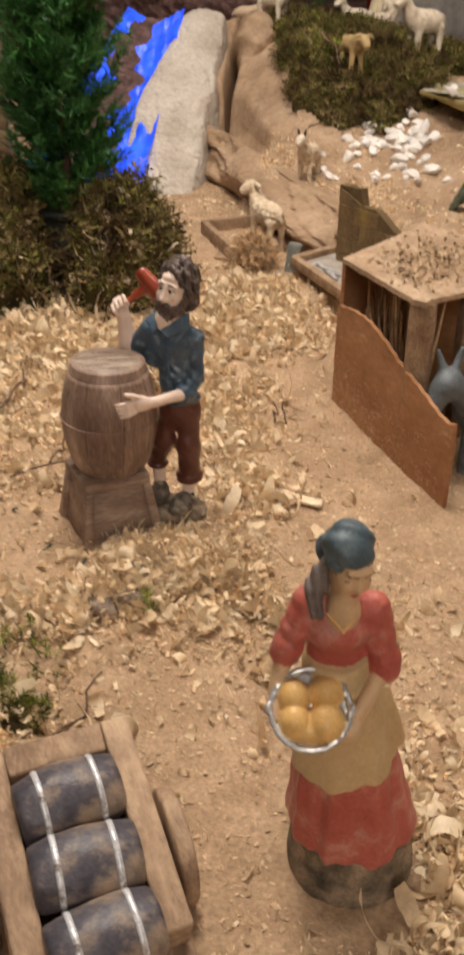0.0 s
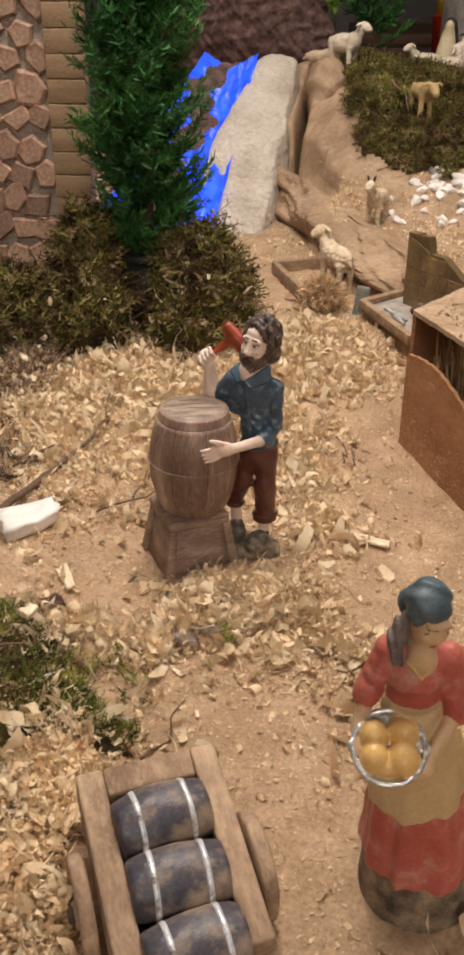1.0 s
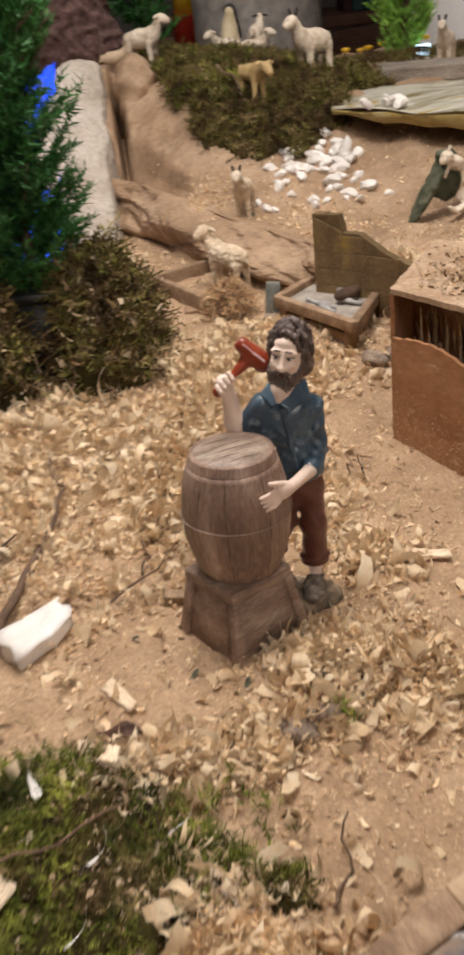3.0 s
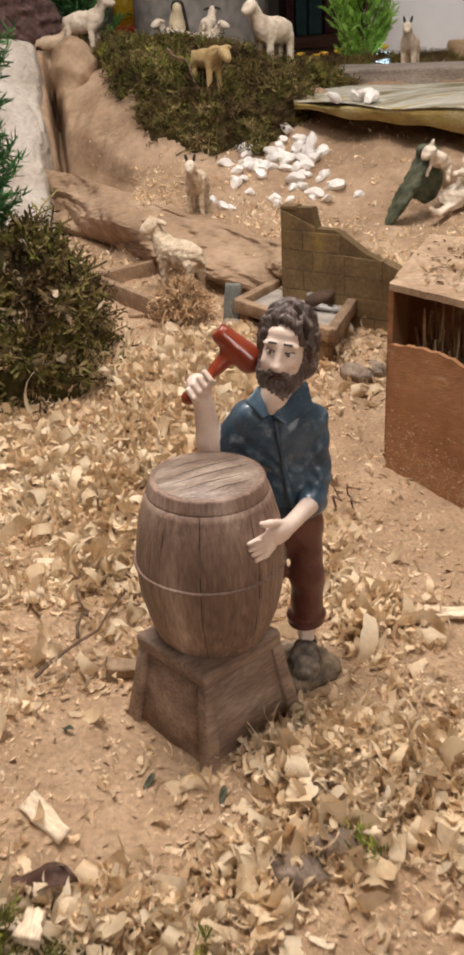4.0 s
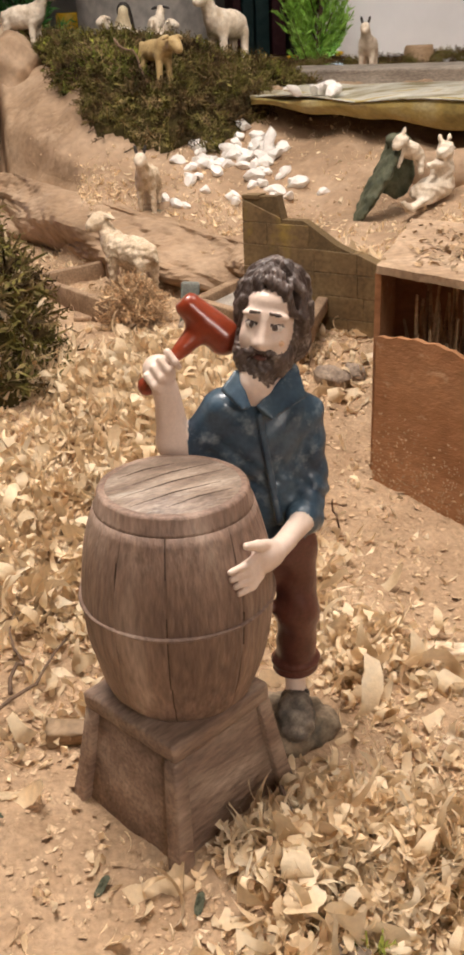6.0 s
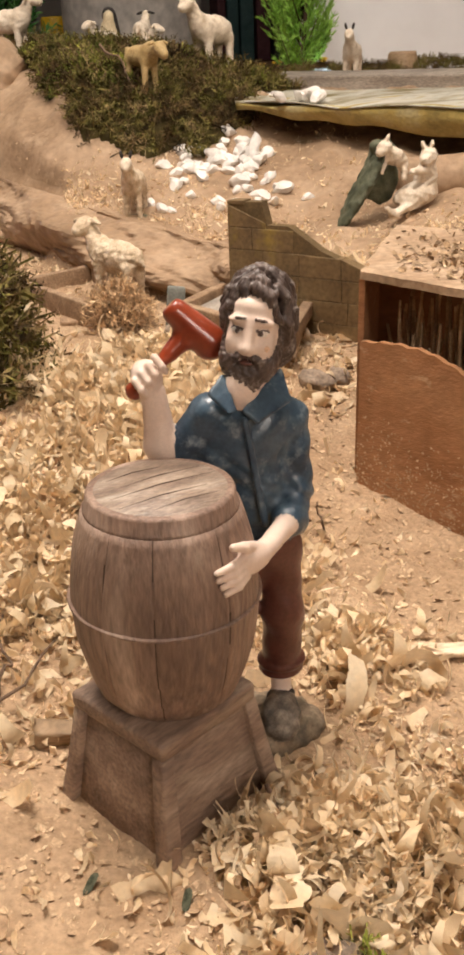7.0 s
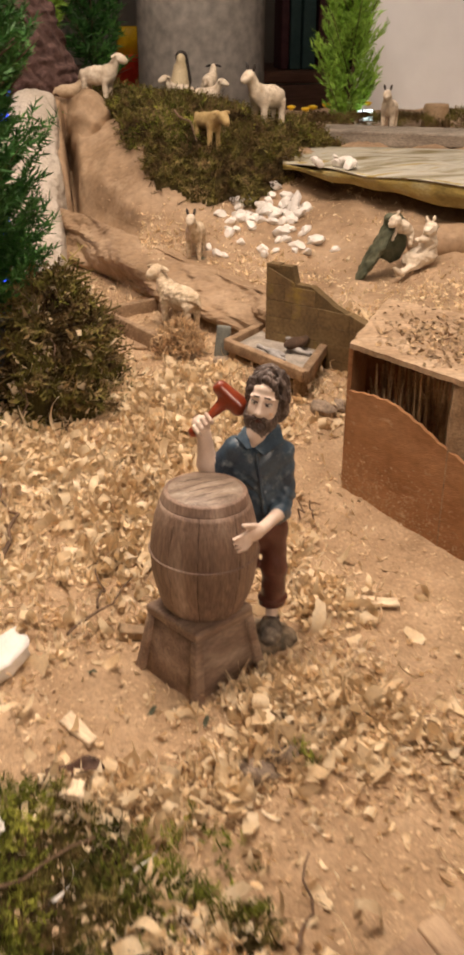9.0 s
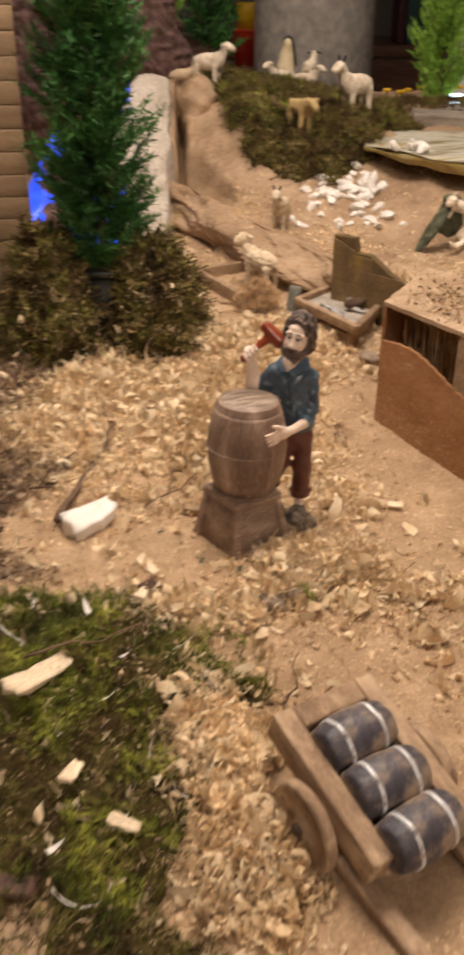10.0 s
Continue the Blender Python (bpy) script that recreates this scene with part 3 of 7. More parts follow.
# ---- ground ----
def ground():
    xs = np.concatenate([np.arange(-0.92, -0.4, 0.02), np.arange(-0.4, 0.72, 0.0035), np.arange(0.72, 1.33, 0.02)])
    ys = np.concatenate([np.arange(-0.66, 0.1, 0.02), np.arange(0.1, 1.85, 0.0035), np.arange(1.85, 2.28, 0.02)])
    x, y = np.meshgrid(xs, ys, indexing="ij")
    z = land(x, y)
    nx, ny = len(xs), len(ys)
    v = np.stack([x, y, z], -1).reshape(-1, 3)
    i = (np.arange(nx - 1)[:, None] * ny + np.arange(ny - 1)[None]).ravel()
    f = np.stack([i, i + ny, i + ny + 1, i + 1], -1)
    ob = part("ground", mesh_of("ground", v, f), ["sand", "kraft"])
    mid = v[f].mean(1)
    far = beyond(mid[:, 0], mid[:, 1]) + 0.02 * waves(mid[:, 0], mid[:, 1], 60, 14) > 0.05
    ob.data.polygons.foreach_set("material_index", far.astype(np.int32))
    tagged(ob, "sandy ground of the model landscape, strewn with sawdust", "ground", kind="structure")


ground()


def paper_bank():
    """Crumpled kraft paper over the front of the raised ground."""
    pts = [Vector((x, y, 0)) for x, y in ((-0.085, 1.55), (-0.04, 1.475), (-0.005, 1.39), (0.03, 1.285), (0.072, 1.185), (0.112, 1.115), (0.145, 1.062))]
    nu, nv = 160, 46
    verts = []
    for i in range(nu):
        u = i / (nu - 1) * (len(pts) - 1)
        k = min(int(u), len(pts) - 2)
        p = pts[k].lerp(pts[k + 1], u - k)
        d = (pts[min(k + 1, len(pts) - 1)] - pts[k]).normalized()
        back = Vector((-d.y, d.x, 0))
        t = i / (nu - 1)
        high = 0.078 * (1 - t) + 0.046 * t
        foot = float(land(p.x - back.x * 0.03, p.y - back.y * 0.03)) - 0.004
        for j in range(nv):
            s = j / (nv - 1)
            # undercut foot, bulging face, crest, and a lap lying on the land behind
            face = min(1.0, s / 0.5)
            hollow = max(0.0, 1 - t / 0.30) ** 0.7
            off = -0.017 * math.sin(math.pi * face) ** 0.7 + 0.016 * max(0.0, 1 - face / 0.22) + 0.030 * face + 0.060 * max(0.0, s - 0.5) / 0.5
            off += hollow * 0.034 * math.sin(math.pi * min(1.0, max(0.0, face - 0.15) / 0.6))
            z = high * face ** 0.85
            at = Vector((t * 2.4 - s * 0.8, s * 3.0 + t * 3.0, 3))
            crease = lambda k, lean, seed: abs(((s * k + lean * t + 0.9 * noise.noise(Vector((t * 3.2, s * 1.5, seed)))) % 1) * 2 - 1)
            fold = noise.noise(at) * 0.010 + 0.012 * (crease(1.7, 1.3, 1) - 0.5) + 0.007 * (crease(2.9, -2.2, 7) - 0.5) + 0.0025 * (crease(5.1, 4.0, 4) - 0.5) + (0.3 - abs(noise.noise(at * 4.2 + Vector((4, 1, 2))))) * 0.006 + (0.25 - abs(noise.noise(at * 9.0 + Vector((2, 6, 1))))) * 0.003
            lap = min(1.0, max(0.0, s - 0.5) / 0.2)
            q = p + back * (off - fold * (1.1 - 0.8 * lap))
            zz = foot + z + fold * (0.5 - 0.2 * lap)
            if s > 0.55:
                w = (s - 0.55) / 0.45
                zz = zz * (1 - w) + (float(land(q.x, q.y)) - 0.0025) * w
            verts.append((q.x, q.y, zz))
    bank = thing("paper_bank", pose(0, 0, 0), "crumpled brown kraft paper bank dusted with sand", "paper bank")
    grid = np.array(verts).reshape(nu, nv, 3)
    for name, lo, hi in (("front_sheet", 0, 25), ("top_sheet", 24, nv)):
        g, m = grid[:, lo:hi], hi - lo
        i = (np.arange(nu - 1)[:, None] * m + np.arange(m - 1)[None]).ravel()
        ob = part(name, mesh_of(name, g.reshape(-1, 3), np.stack([i, i + 1, i + m + 1, i + m], -1)), "kraft", bank, smooth=False)
        so = ob.modifiers.new("thick", "SOLIDIFY")
        so.thickness = 0.0012


paper_bank()


def tan_mound():
    """The kraft-paper hillock beside the waterfall."""
    crease = lambda p: 0.004 * np.abs(np.sin(p[..., 0] * 62 + 2.2 * np.sin(p[..., 2] * 30 + p[..., 1] * 16))) + 0.004 * np.abs(np.sin(p[..., 2] * 80 + p[..., 0] * 50 + p[..., 1] * 45)) - 0.005
    me = figure("paper_mound", [("kraft", [ell((0.036, 1.705, 0.262), (0.037, 0.045, 0.043)), ell((0.030, 1.70, 0.225), (0.026, 0.040, 0.050)), ell((0.048, 1.77, 0.215), (0.045, 0.06, 0.075)), ell((0.055, 1.64, 0.18), (0.030, 0.06, 0.060))], 0.014, crease)],
                (-0.03, 1.55, 0.08), (0.12, 1.86, 0.33), 0.0035)
    tagged(part("paper_mound", me, "kraft"), "folded kraft paper hillock beside the plaster slope", "mound")


tan_mound()


# ---- waterfall, plaster slope and cork hill ----
def plaster_slope():
    nu, nv = 50, 90
    vs = []
    for j in range(nv):
        t = j / (nv - 1)
        y = 1.385 + 0.32 * t
        left = -0.190 + 0.092 * t ** 1.5 + 0.006 * math.sin(9 * t)
        right = -0.056 + 0.046 * t ** 0.7
        top = 0.075 + 0.235 * t ** 0.92
        for i in range(nu):
            s = i / (nu - 1)
            x = left + (right - left) * s
            edge = min(s, 1 - s)
            z = top - 0.10 * max(0, 1 - edge / 0.10) ** 2 - 0.02 * (1 - math.sin(math.pi * s))
            w = 0.006 * noise.noise(Vector((x * 26, y * 20, 0))) + 0.003 * noise.noise(Vector((x * 80, y * 80, 4)))
            vs.append((x + w, y + 0.4 * w, z + w))
    i = (np.arange(nv - 1)[:, None] * nu + np.arange(nu - 1)[None]).ravel()
    me = mesh_of("plaster_slope", np.array(vs), np.stack([i, i + 1, i + nu + 1, i + nu], -1))
    ob = part("plaster_slope", me, "plaster")
    so = ob.modifiers.new("thick", "SOLIDIFY")
    so.thickness, so.offset = 0.02, -1
    tagged(ob, "rough pale plaster rock slope beside the blue waterfall", "rock")


plaster_slope()


def waterfall():
    nu, nv = 40, 80
    vs = []
    for j in range(nv):
        t = j / (nv - 1)
        y = 1.36 + 0.36 * t
        left, right = -0.33 + 0.15 * t, -0.135 + 0.05 * t
        for i in range(nu):
            s = i / (nu - 1)
            x = left + (right - left) * s
            z = 0.085 + 0.225 * t ** 1.1 - 0.02 * math.sin(math.pi * s) + 0.008 * noise.noise(Vector((x * 60, y * 25, 2))) + 0.004 * abs(noise.noise(Vector((x * 150, y * 60, 5))))
            vs.append((x, y, z))
    i = (np.arange(nv - 1)[:, None] * nu + np.arange(nu - 1)[None]).ravel()
    me = mesh_of("waterfall", np.array(vs), np.stack([i, i + 1, i + nu + 1, i + nu], -1))
    # the blue faces emit in place of blue lamps shining on the foil
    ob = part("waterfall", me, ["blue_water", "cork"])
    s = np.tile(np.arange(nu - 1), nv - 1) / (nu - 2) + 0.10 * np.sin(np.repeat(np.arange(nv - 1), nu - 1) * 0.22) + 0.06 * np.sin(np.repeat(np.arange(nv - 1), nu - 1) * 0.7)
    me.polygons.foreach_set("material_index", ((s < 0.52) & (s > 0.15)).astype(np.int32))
    tagged(ob, "crinkled foil waterfall, its blue lamp light put in as its own glow", "waterfall")


waterfall()


def cork_hill():
    me = figure("cork_hill", [("cork", [ell((-0.10, 1.93, 0.36), (0.13, 0.10, 0.14)), ell((-0.02, 1.92, 0.31), (0.075, 0.07, 0.055)), ell((-0.25, 1.95, 0.38), (0.12, 0.09, 0.25))], 0.03,
                lambda p: 0.006 * np.sin(p[..., 0] * 80 + 4 * np.sin(p[..., 2] * 47 + p[..., 1] * 30)) * np.sin(p[..., 2] * 71 + 3 * np.sin(p[..., 0] * 53)) + 0.0025 * np.sin(p[..., 0] * 210 + 5 * np.sin(p[..., 2] * 83 + p[..., 0] * 40)))],
                (-0.40, 1.80, 0.08), (0.09, 2.06, 0.66), 0.005)
    tagged(part("cork_hill", me, "cork"), "dark brown lumpy cork bark hill behind the waterfall", "hill")


cork_hill()


# ---- model house wall with stone chips ----
def house_wall():
    w = thing("house_wall", pose(0, 0, 0), "model house wall clad with brown stone chips and pine strips", "model house")
    part("wall_panel", slab((0.26, 0.02, 0.60), pose(-0.43, 1.135, 0.33), 0.002), "grout", w)
    part("corner_panel", slab((0.045, 0.022, 0.60), pose(-0.284, 1.132, 0.33), 0.002), "strip", w)
    r = random.Random(5)
    for k in range(22):
        part("pine_strip", slab((0.046, 0.004, 0.0265), pose(-0.284, 1.1185, 0.06 + 0.0275 * k, 0, r.uniform(-0.8, 0.8), 0), 0.0012), "strip", w)
    meshes = []
    for k in range(9):
        bm = bmesh.new()
        n = r.randint(4, 6)
        ring = [(math.cos(2 * math.pi * i / n + r.uniform(-.4, .4)) * 0.0165 * r.uniform(.8, 1.1), math.sin(2 * math.pi * i / n) * 0.0185 * r.uniform(.8, 1.12)) for i in range(n)]
        back = [bm.verts.new((a, 0.002, b)) for a, b in ring]
        mid = [bm.verts.new((a, -0.003, b)) for a, b in ring]
        front = [bm.verts.new((a * 0.8, -0.0055 - r.uniform(0, 0.0012), b * 0.8)) for a, b in ring]
        for p, q in ((back, mid), (mid, front)):
            for i in range(n):
                bm.faces.new((p[i], p[(i + 1) % n], q[(i + 1) % n], q[i]))
        bm.faces.new(front)
        me = bpy.data.meshes.new("stone_chip")
        bm.normal_update()
        bm.to_mesh(me)
        bm.free()
        me.materials.append(M["cladding"])
        meshes.append(me)
    for row in range(16):
        for col in range(7):
            ob = new("stone_chip", r.choice(meshes))
            ob.parent = w
            ob.matrix_basis = pose(-0.318 - 0.031 * col - (0.0155 if row % 2 else 0) + r.uniform(-.004, .004), 1.1245, 0.08 + 0.0325 * row + r.uniform(-.006, .006), 0, r.uniform(-40, 40), 0) @ Matrix.Diagonal((r.uniform(.95, 1.35), 1, r.uniform(.9, 1.35), 1))


house_wall()


# ---- figures ----
def man_figure():
    HEAD = (-0.0268, 0.5915, 0.1925)
    face = [ell((0, 0.0005, 0.0004), (0.0096, 0.0116, 0.0150)), ell((0, -0.0035, -0.003), (0.0080, 0.0088, 0.0134)), cap((0, -0.0112, 0.0050), (0, -0.0148, -0.0020), 0.0009, 0.0016), ell((0, -0.0128, -0.0028), (0.0025, 0.0018, 0.0011)), ell((0, -0.0062, 0.0106), (0.0068, 0.0040, 0.0038))]
    whites, marks, brows, beard = [], [], [], [ell((0, -0.0088, -0.0126), (0.0066, 0.0052, 0.0056)), ell((0, -0.0094, -0.0168), (0.0046, 0.0040, 0.0040))]
    for s in (-1, 1):
        face += [ell((s * 0.0048, -0.0088, -0.0024), (0.0036, 0.0030, 0.0042)), ell((s * 0.0045, -0.0096, 0.0068), (0.0038, 0.0020, 0.0012))]
        whites += [ell((s * 0.0042, -0.0104, 0.0032), (0.0025, 0.0013, 0.0012))]
        marks += [ell((s * 0.0042 - 0.0003, -0.0114, 0.0032), (0.0009, 0.0007, 0.0009)), cap((s * 0.0019, -0.0116, 0.0041), (s * 0.0066, -0.0099, 0.0039), 0.0005, 0.0005)]
        brows += [cap((s * 0.0019, -0.0119, 0.0082), (s * 0.0046, -0.0115, 0.0080), 0.0005, 0.0005), cap((s * 0.0046, -0.0115, 0.0080), (s * 0.0074, -0.0098, 0.0066), 0.0005, 0.0003)]
        beard += [ell((s * 0.0029, -0.0121, -0.0056), (0.0034, 0.0020, 0.0015), (0, s * 24, 0)), ell((s * 0.0058, -0.0078, -0.0098), (0.0034, 0.0044, 0.0050)), ell((s * 0.0078, -0.0040, -0.0086), (0.0034, 0.0054, 0.0062)), ell((s * 0.0091, -0.0006, -0.0020), (0.0020, 0.0034, 0.0080))]
    rr = random.Random(3)
    for k in range(12):
        g = math.pi * (k + 0.5) / 12
        beard.append(cap((-0.0072 * math.cos(g), -0.0105 + 0.0035 * math.cos(g) ** 2, -0.0085 - 0.0040 * math.sin(g)), (-0.0066 * math.cos(g) + rr.uniform(-0.001, 0.001), -0.0112 + 0.0040 * math.cos(g) ** 2, -0.0120 - 0.0070 * math.sin(g)), 0.0014, 0.0008))
    lips = [ell((0, -0.0130, -0.0077), (0.0026, 0.0012, 0.0009))]
    locks = [ell((0.0004, 0.0050, 0.0060), (0.0108, 0.0108, 0.0128)), ell((0.004, 0.0085, -0.006), (0.0110, 0.0060, 0.0105))]

    def strand(turn_from, turn_to, drop_from, drop_to, thick, phase):
        """One wavy lock that follows the skull, by its turn round it and its way down from the crown."""
        pts = []
        for i in range(7):
            u = i / 6
            drop = math.radians(drop_from + (drop_to - drop_from) * u)
            g = math.radians(turn_from + (turn_to - turn_from) * u) + 0.17 * math.sin(6.5 * u + phase) * (0.4 + u)
            k = 1 + 0.07 * math.sin(8 * u + 2 * phase)
            pts.append((0.0005 + 0.0124 * k * math.sin(drop) * math.cos(g), 0.0036 + 0.0136 * k * math.sin(drop) * math.sin(g), 0.0045 + 0.0164 * k * math.cos(drop)))
        for i in range(6):
            a, b = thick * (1 - 0.35 * i / 6), thick * (1 - 0.35 * (i + 1) / 6)
            locks.append(cap(pts[i], pts[i + 1], a, b))

    for k in range(18):
        g = -18 + 13.6 * k
        strand(g - 8, g + rr.uniform(-10, 10), 14, rr.uniform(108, 138) if g < 160 else 104, rr.uniform(0.0019, 0.0027), rr.uniform(0, 6))
    for g0, g1, d0, d1 in ((-100, -44, 30, 68), (-98, -18, 34, 88), (-96, -70, 38, 50), (-92, -52, 24, 48), (-108, -128, 34, 54), (-110, -150, 18, 60), (-114, -168, 26, 92), (-40, -2, 40, 118)):
        strand(g0, g1, d0, d1, 0.0021, rr.uniform(0, 6))
    around = lambda p: np.arctan2(p[..., 1] - 0.594, p[..., 0] + 0.0245)
    wave = lambda p: 0.00035 * np.sin(38 * around(p) + 3.6 * np.sin((p[..., 2] - 0.19) * 330 + 1.5 * around(p)))
    curl = lambda p: 0.00045 * np.sin(p[..., 0] * 2100 + 2 * np.sin(p[..., 2] * 900)) * np.sin(p[..., 2] * 1000 + p[..., 1] * 800)
    turn = lambda solids: placed(solids, HEAD, 0, 8, -31)
    neck = [cap((-0.0275, 0.5925, 0.184), (-0.0295, 0.592, 0.164), 0.0066, 0.0088), ell((-0.0345, 0.5858, 0.1735), (0.0066, 0.0058, 0.0085))]
    top = figure("head", [("skin", turn(face) + neck, 0.003, None), ("eye_white", turn(whites), 0.0005, None), ("hair", turn(marks), 0.0003, None), ("hair", turn(brows), 0.0005, None), ("hair", turn(locks), 0.0006, wave), ("hair", turn(beard), 0.002, curl), ("trousers", turn(lips), 0.001, None), ("blush", turn([ell((0.0056, -0.0106, -0.0020), (0.0021, 0.0014, 0.0019))]), 0.001, None)],
                 (-0.050, 0.572, 0.160), (-0.003, 0.613, 0.219), 0.00058)
    body = [ell((-0.0290, 0.5905, 0.153), (0.0172, 0.0112, 0.0225)), ell((-0.0255, 0.5895, 0.128), (0.0142, 0.0108, 0.020)), cap((-0.0435, 0.5925, 0.1640), (-0.0150, 0.591, 0.1575), 0.0076, 0.0078)]
    sleeves = [cap((-0.0145, 0.5900, 0.1575), (-0.0135, 0.585, 0.131), 0.0074, 0.0064), cap((-0.0135, 0.585, 0.131), (-0.0205, 0.575, 0.1220), 0.0064, 0.0058),
               cap((-0.0450, 0.593, 0.1625), (-0.0535, 0.597, 0.1500), 0.0080, 0.0074), cap((-0.042, 0.592, 0.158), (-0.045, 0.592, 0.142), 0.0070, 0.0060)]
    cuffs = [cap((-0.0185, 0.577, 0.1212), (-0.0215, 0.5745, 0.1230), 0.0065, 0.0064), cap((-0.0530, 0.597, 0.152), (-0.0550, 0.598, 0.148), 0.0078, 0.0076)]
    flaps = [plate([(-0.0172, 0.5900, 0.1785), (-0.0372, 0.5790, 0.1680), (-0.0322, 0.5765, 0.1630), (-0.0160, 0.5825, 0.1672)], 0.0010),
             plate([(-0.0400, 0.5890, 0.1800), (-0.0480, 0.5850, 0.1740), (-0.0425, 0.5785, 0.1678), (-0.0388, 0.5785, 0.1682)], 0.0010)]
    flaps += [cap((-0.0405, 0.590, 0.1755), (-0.030, 0.600, 0.178), 0.0015, 0.0020), cap((-0.030, 0.600, 0.178), (-0.0185, 0.590, 0.1740), 0.0020, 0.0015)]
    placket = [cap((-0.0355, 0.5800, 0.1640), (-0.030, 0.5765, 0.122), 0.0012, 0.0016)]
    hem = [ell((-0.0245, 0.589, 0.114), (0.0148, 0.0118, 0.0065))]
    fold = lambda p: 0.0009 * (0.6 - np.abs(np.sin(p[..., 2] * 150 + 260 * p[..., 0] + 2.2 * np.sin(p[..., 2] * 150 + p[..., 0] * 60)))) + 0.0003 * np.sin(p[..., 2] * 560 - p[..., 0] * 380)
    arms = [cap((-0.0205, 0.5745, 0.1225), (-0.040, 0.5515, 0.1265), 0.0046, 0.0034), cap((-0.0600, 0.598, 0.1460), (-0.0625, 0.598, 0.152), 0.0066, 0.0066), cap((-0.0625, 0.598, 0.152), (-0.0640, 0.5985, 0.173), 0.0064, 0.0044)]
    palm = [cap((-0.034, 0.558, 0.1250), (-0.044, 0.547, 0.1275), 0.0036, 0.0040), ell((-0.0485, 0.5435, 0.1290), (0.0072, 0.0048, 0.0058), (0, 20, 38))]
    fingers = [cap((-0.0470, 0.5435, 0.1325), (-0.0525, 0.5385, 0.1365), 0.0021, 0.0019), cap((-0.0525, 0.5385, 0.1365), (-0.0572, 0.5362, 0.1385), 0.0019, 0.0014)]
    for k in range(4):
        z0, z1 = 0.1322 - 0.0026 * k, 0.1312 - 0.0029 * k
        m = (-0.0575 + 0.0006 * k, 0.5362, 0.5 * (z0 + z1))
        fingers += [cap((-0.0515, 0.5400, z0), m, 0.0016, 0.0015), cap(m, (-0.0645 + 0.0012 * k + 0.0008 * (k == 0), 0.5345, z1), 0.0015, 0.0011)]
    hand = figure("hand", [("skin", palm, 0.003, None), ("skin", fingers, 0.0007, None)], (-0.070, 0.529, 0.116), (-0.032, 0.563, 0.143), 0.0006)
    fist = [ell((-0.0662, 0.599, 0.1800), (0.0056, 0.0056, 0.0054)), cap((-0.0640, 0.5985, 0.168), (-0.0655, 0.599, 0.178), 0.0045, 0.0046)]
    knuckles = []
    for k in range(4):
        x, z = -0.0715 + 0.0027 * k, 0.1785 + 0.0025 * k
        knuckles += [cap((x, 0.5955, z + 0.0010), (x + 0.0018, 0.5930, z - 0.0022), 0.0015, 0.0014), cap((x + 0.0018, 0.5930, z - 0.0022), (x + 0.0036, 0.5950, z - 0.0048), 0.0014, 0.0012)]
    shaft = [cap((-0.0700, 0.602, 0.1735), (-0.0515, 0.6065, 0.1870), 0.0023, 0.0025), ell((-0.0702, 0.602, 0.1732), (0.0031, 0.0031, 0.0031)), cap((-0.0545, 0.605, 0.1848), (-0.0465, 0.6075, 0.1908), 0.0026, 0.0050),
             cut(cap((-0.0505, 0.6090, 0.1985), (-0.0395, 0.6045, 0.1868), 0.0050, 0.0068), (-0.0528, 0.61, 0.2012), (-0.62, 0.26, 0.74))]
    grip = figure("grip", [("skin", fist, 0.003, None), ("skin", knuckles, 0.0006, None), ("mallet", shaft, 0.003, None)], (-0.078, 0.587, 0.160), (-0.028, 0.620, 0.208), 0.0007)
    legs = [ell((-0.0245, 0.590, 0.106), (0.0140, 0.0108, 0.0135)), cap((-0.0190, 0.590, 0.104), (-0.0190, 0.5865, 0.076), 0.0088, 0.0078), cap((-0.0190, 0.5865, 0.076), (-0.0190, 0.589, 0.050), 0.0080, 0.0086),
            cap((-0.031, 0.592, 0.104), (-0.0380, 0.593, 0.078), 0.0088, 0.0076), cap((-0.0380, 0.593, 0.078), (-0.0435, 0.598, 0.058), 0.0076, 0.0072)]
    rolls = [ell((-0.0190, 0.589, 0.0490), (0.0106, 0.0096, 0.0036)), ell((-0.0192, 0.589, 0.0450), (0.0098, 0.0090, 0.0028)), ell((-0.0437, 0.598, 0.0535), (0.0083, 0.0082, 0.0036))]
    shin = [cap((-0.0195, 0.589, 0.047), (-0.0200, 0.587, 0.032), 0.0046, 0.0042), cap((-0.0435, 0.598, 0.054), (-0.0425, 0.598, 0.035), 0.0048, 0.0044)]
    shoes = [ell((-0.0248, 0.5755, 0.0300), (0.0082, 0.0130, 0.0064), (12, 0, -18)), ell((-0.0415, 0.590, 0.033), (0.007, 0.012, 0.0058), (12, 0, 10))]
    tops = [ell((-0.0212, 0.5850, 0.0330), (0.0064, 0.0062, 0.0022), (-14, 0, 0))]
    base = [ell((-0.030, 0.583, 0.0205), (0.0240, 0.020, 0.0080)), ell((-0.0125, 0.5765, 0.0200), (0.0075, 0.0070, 0.0065))]
    lump = lambda p: 0.0010 * np.sin(p[..., 0] * 620) * np.sin(p[..., 1] * 580 + 1) * np.sin(p[..., 2] * 600)
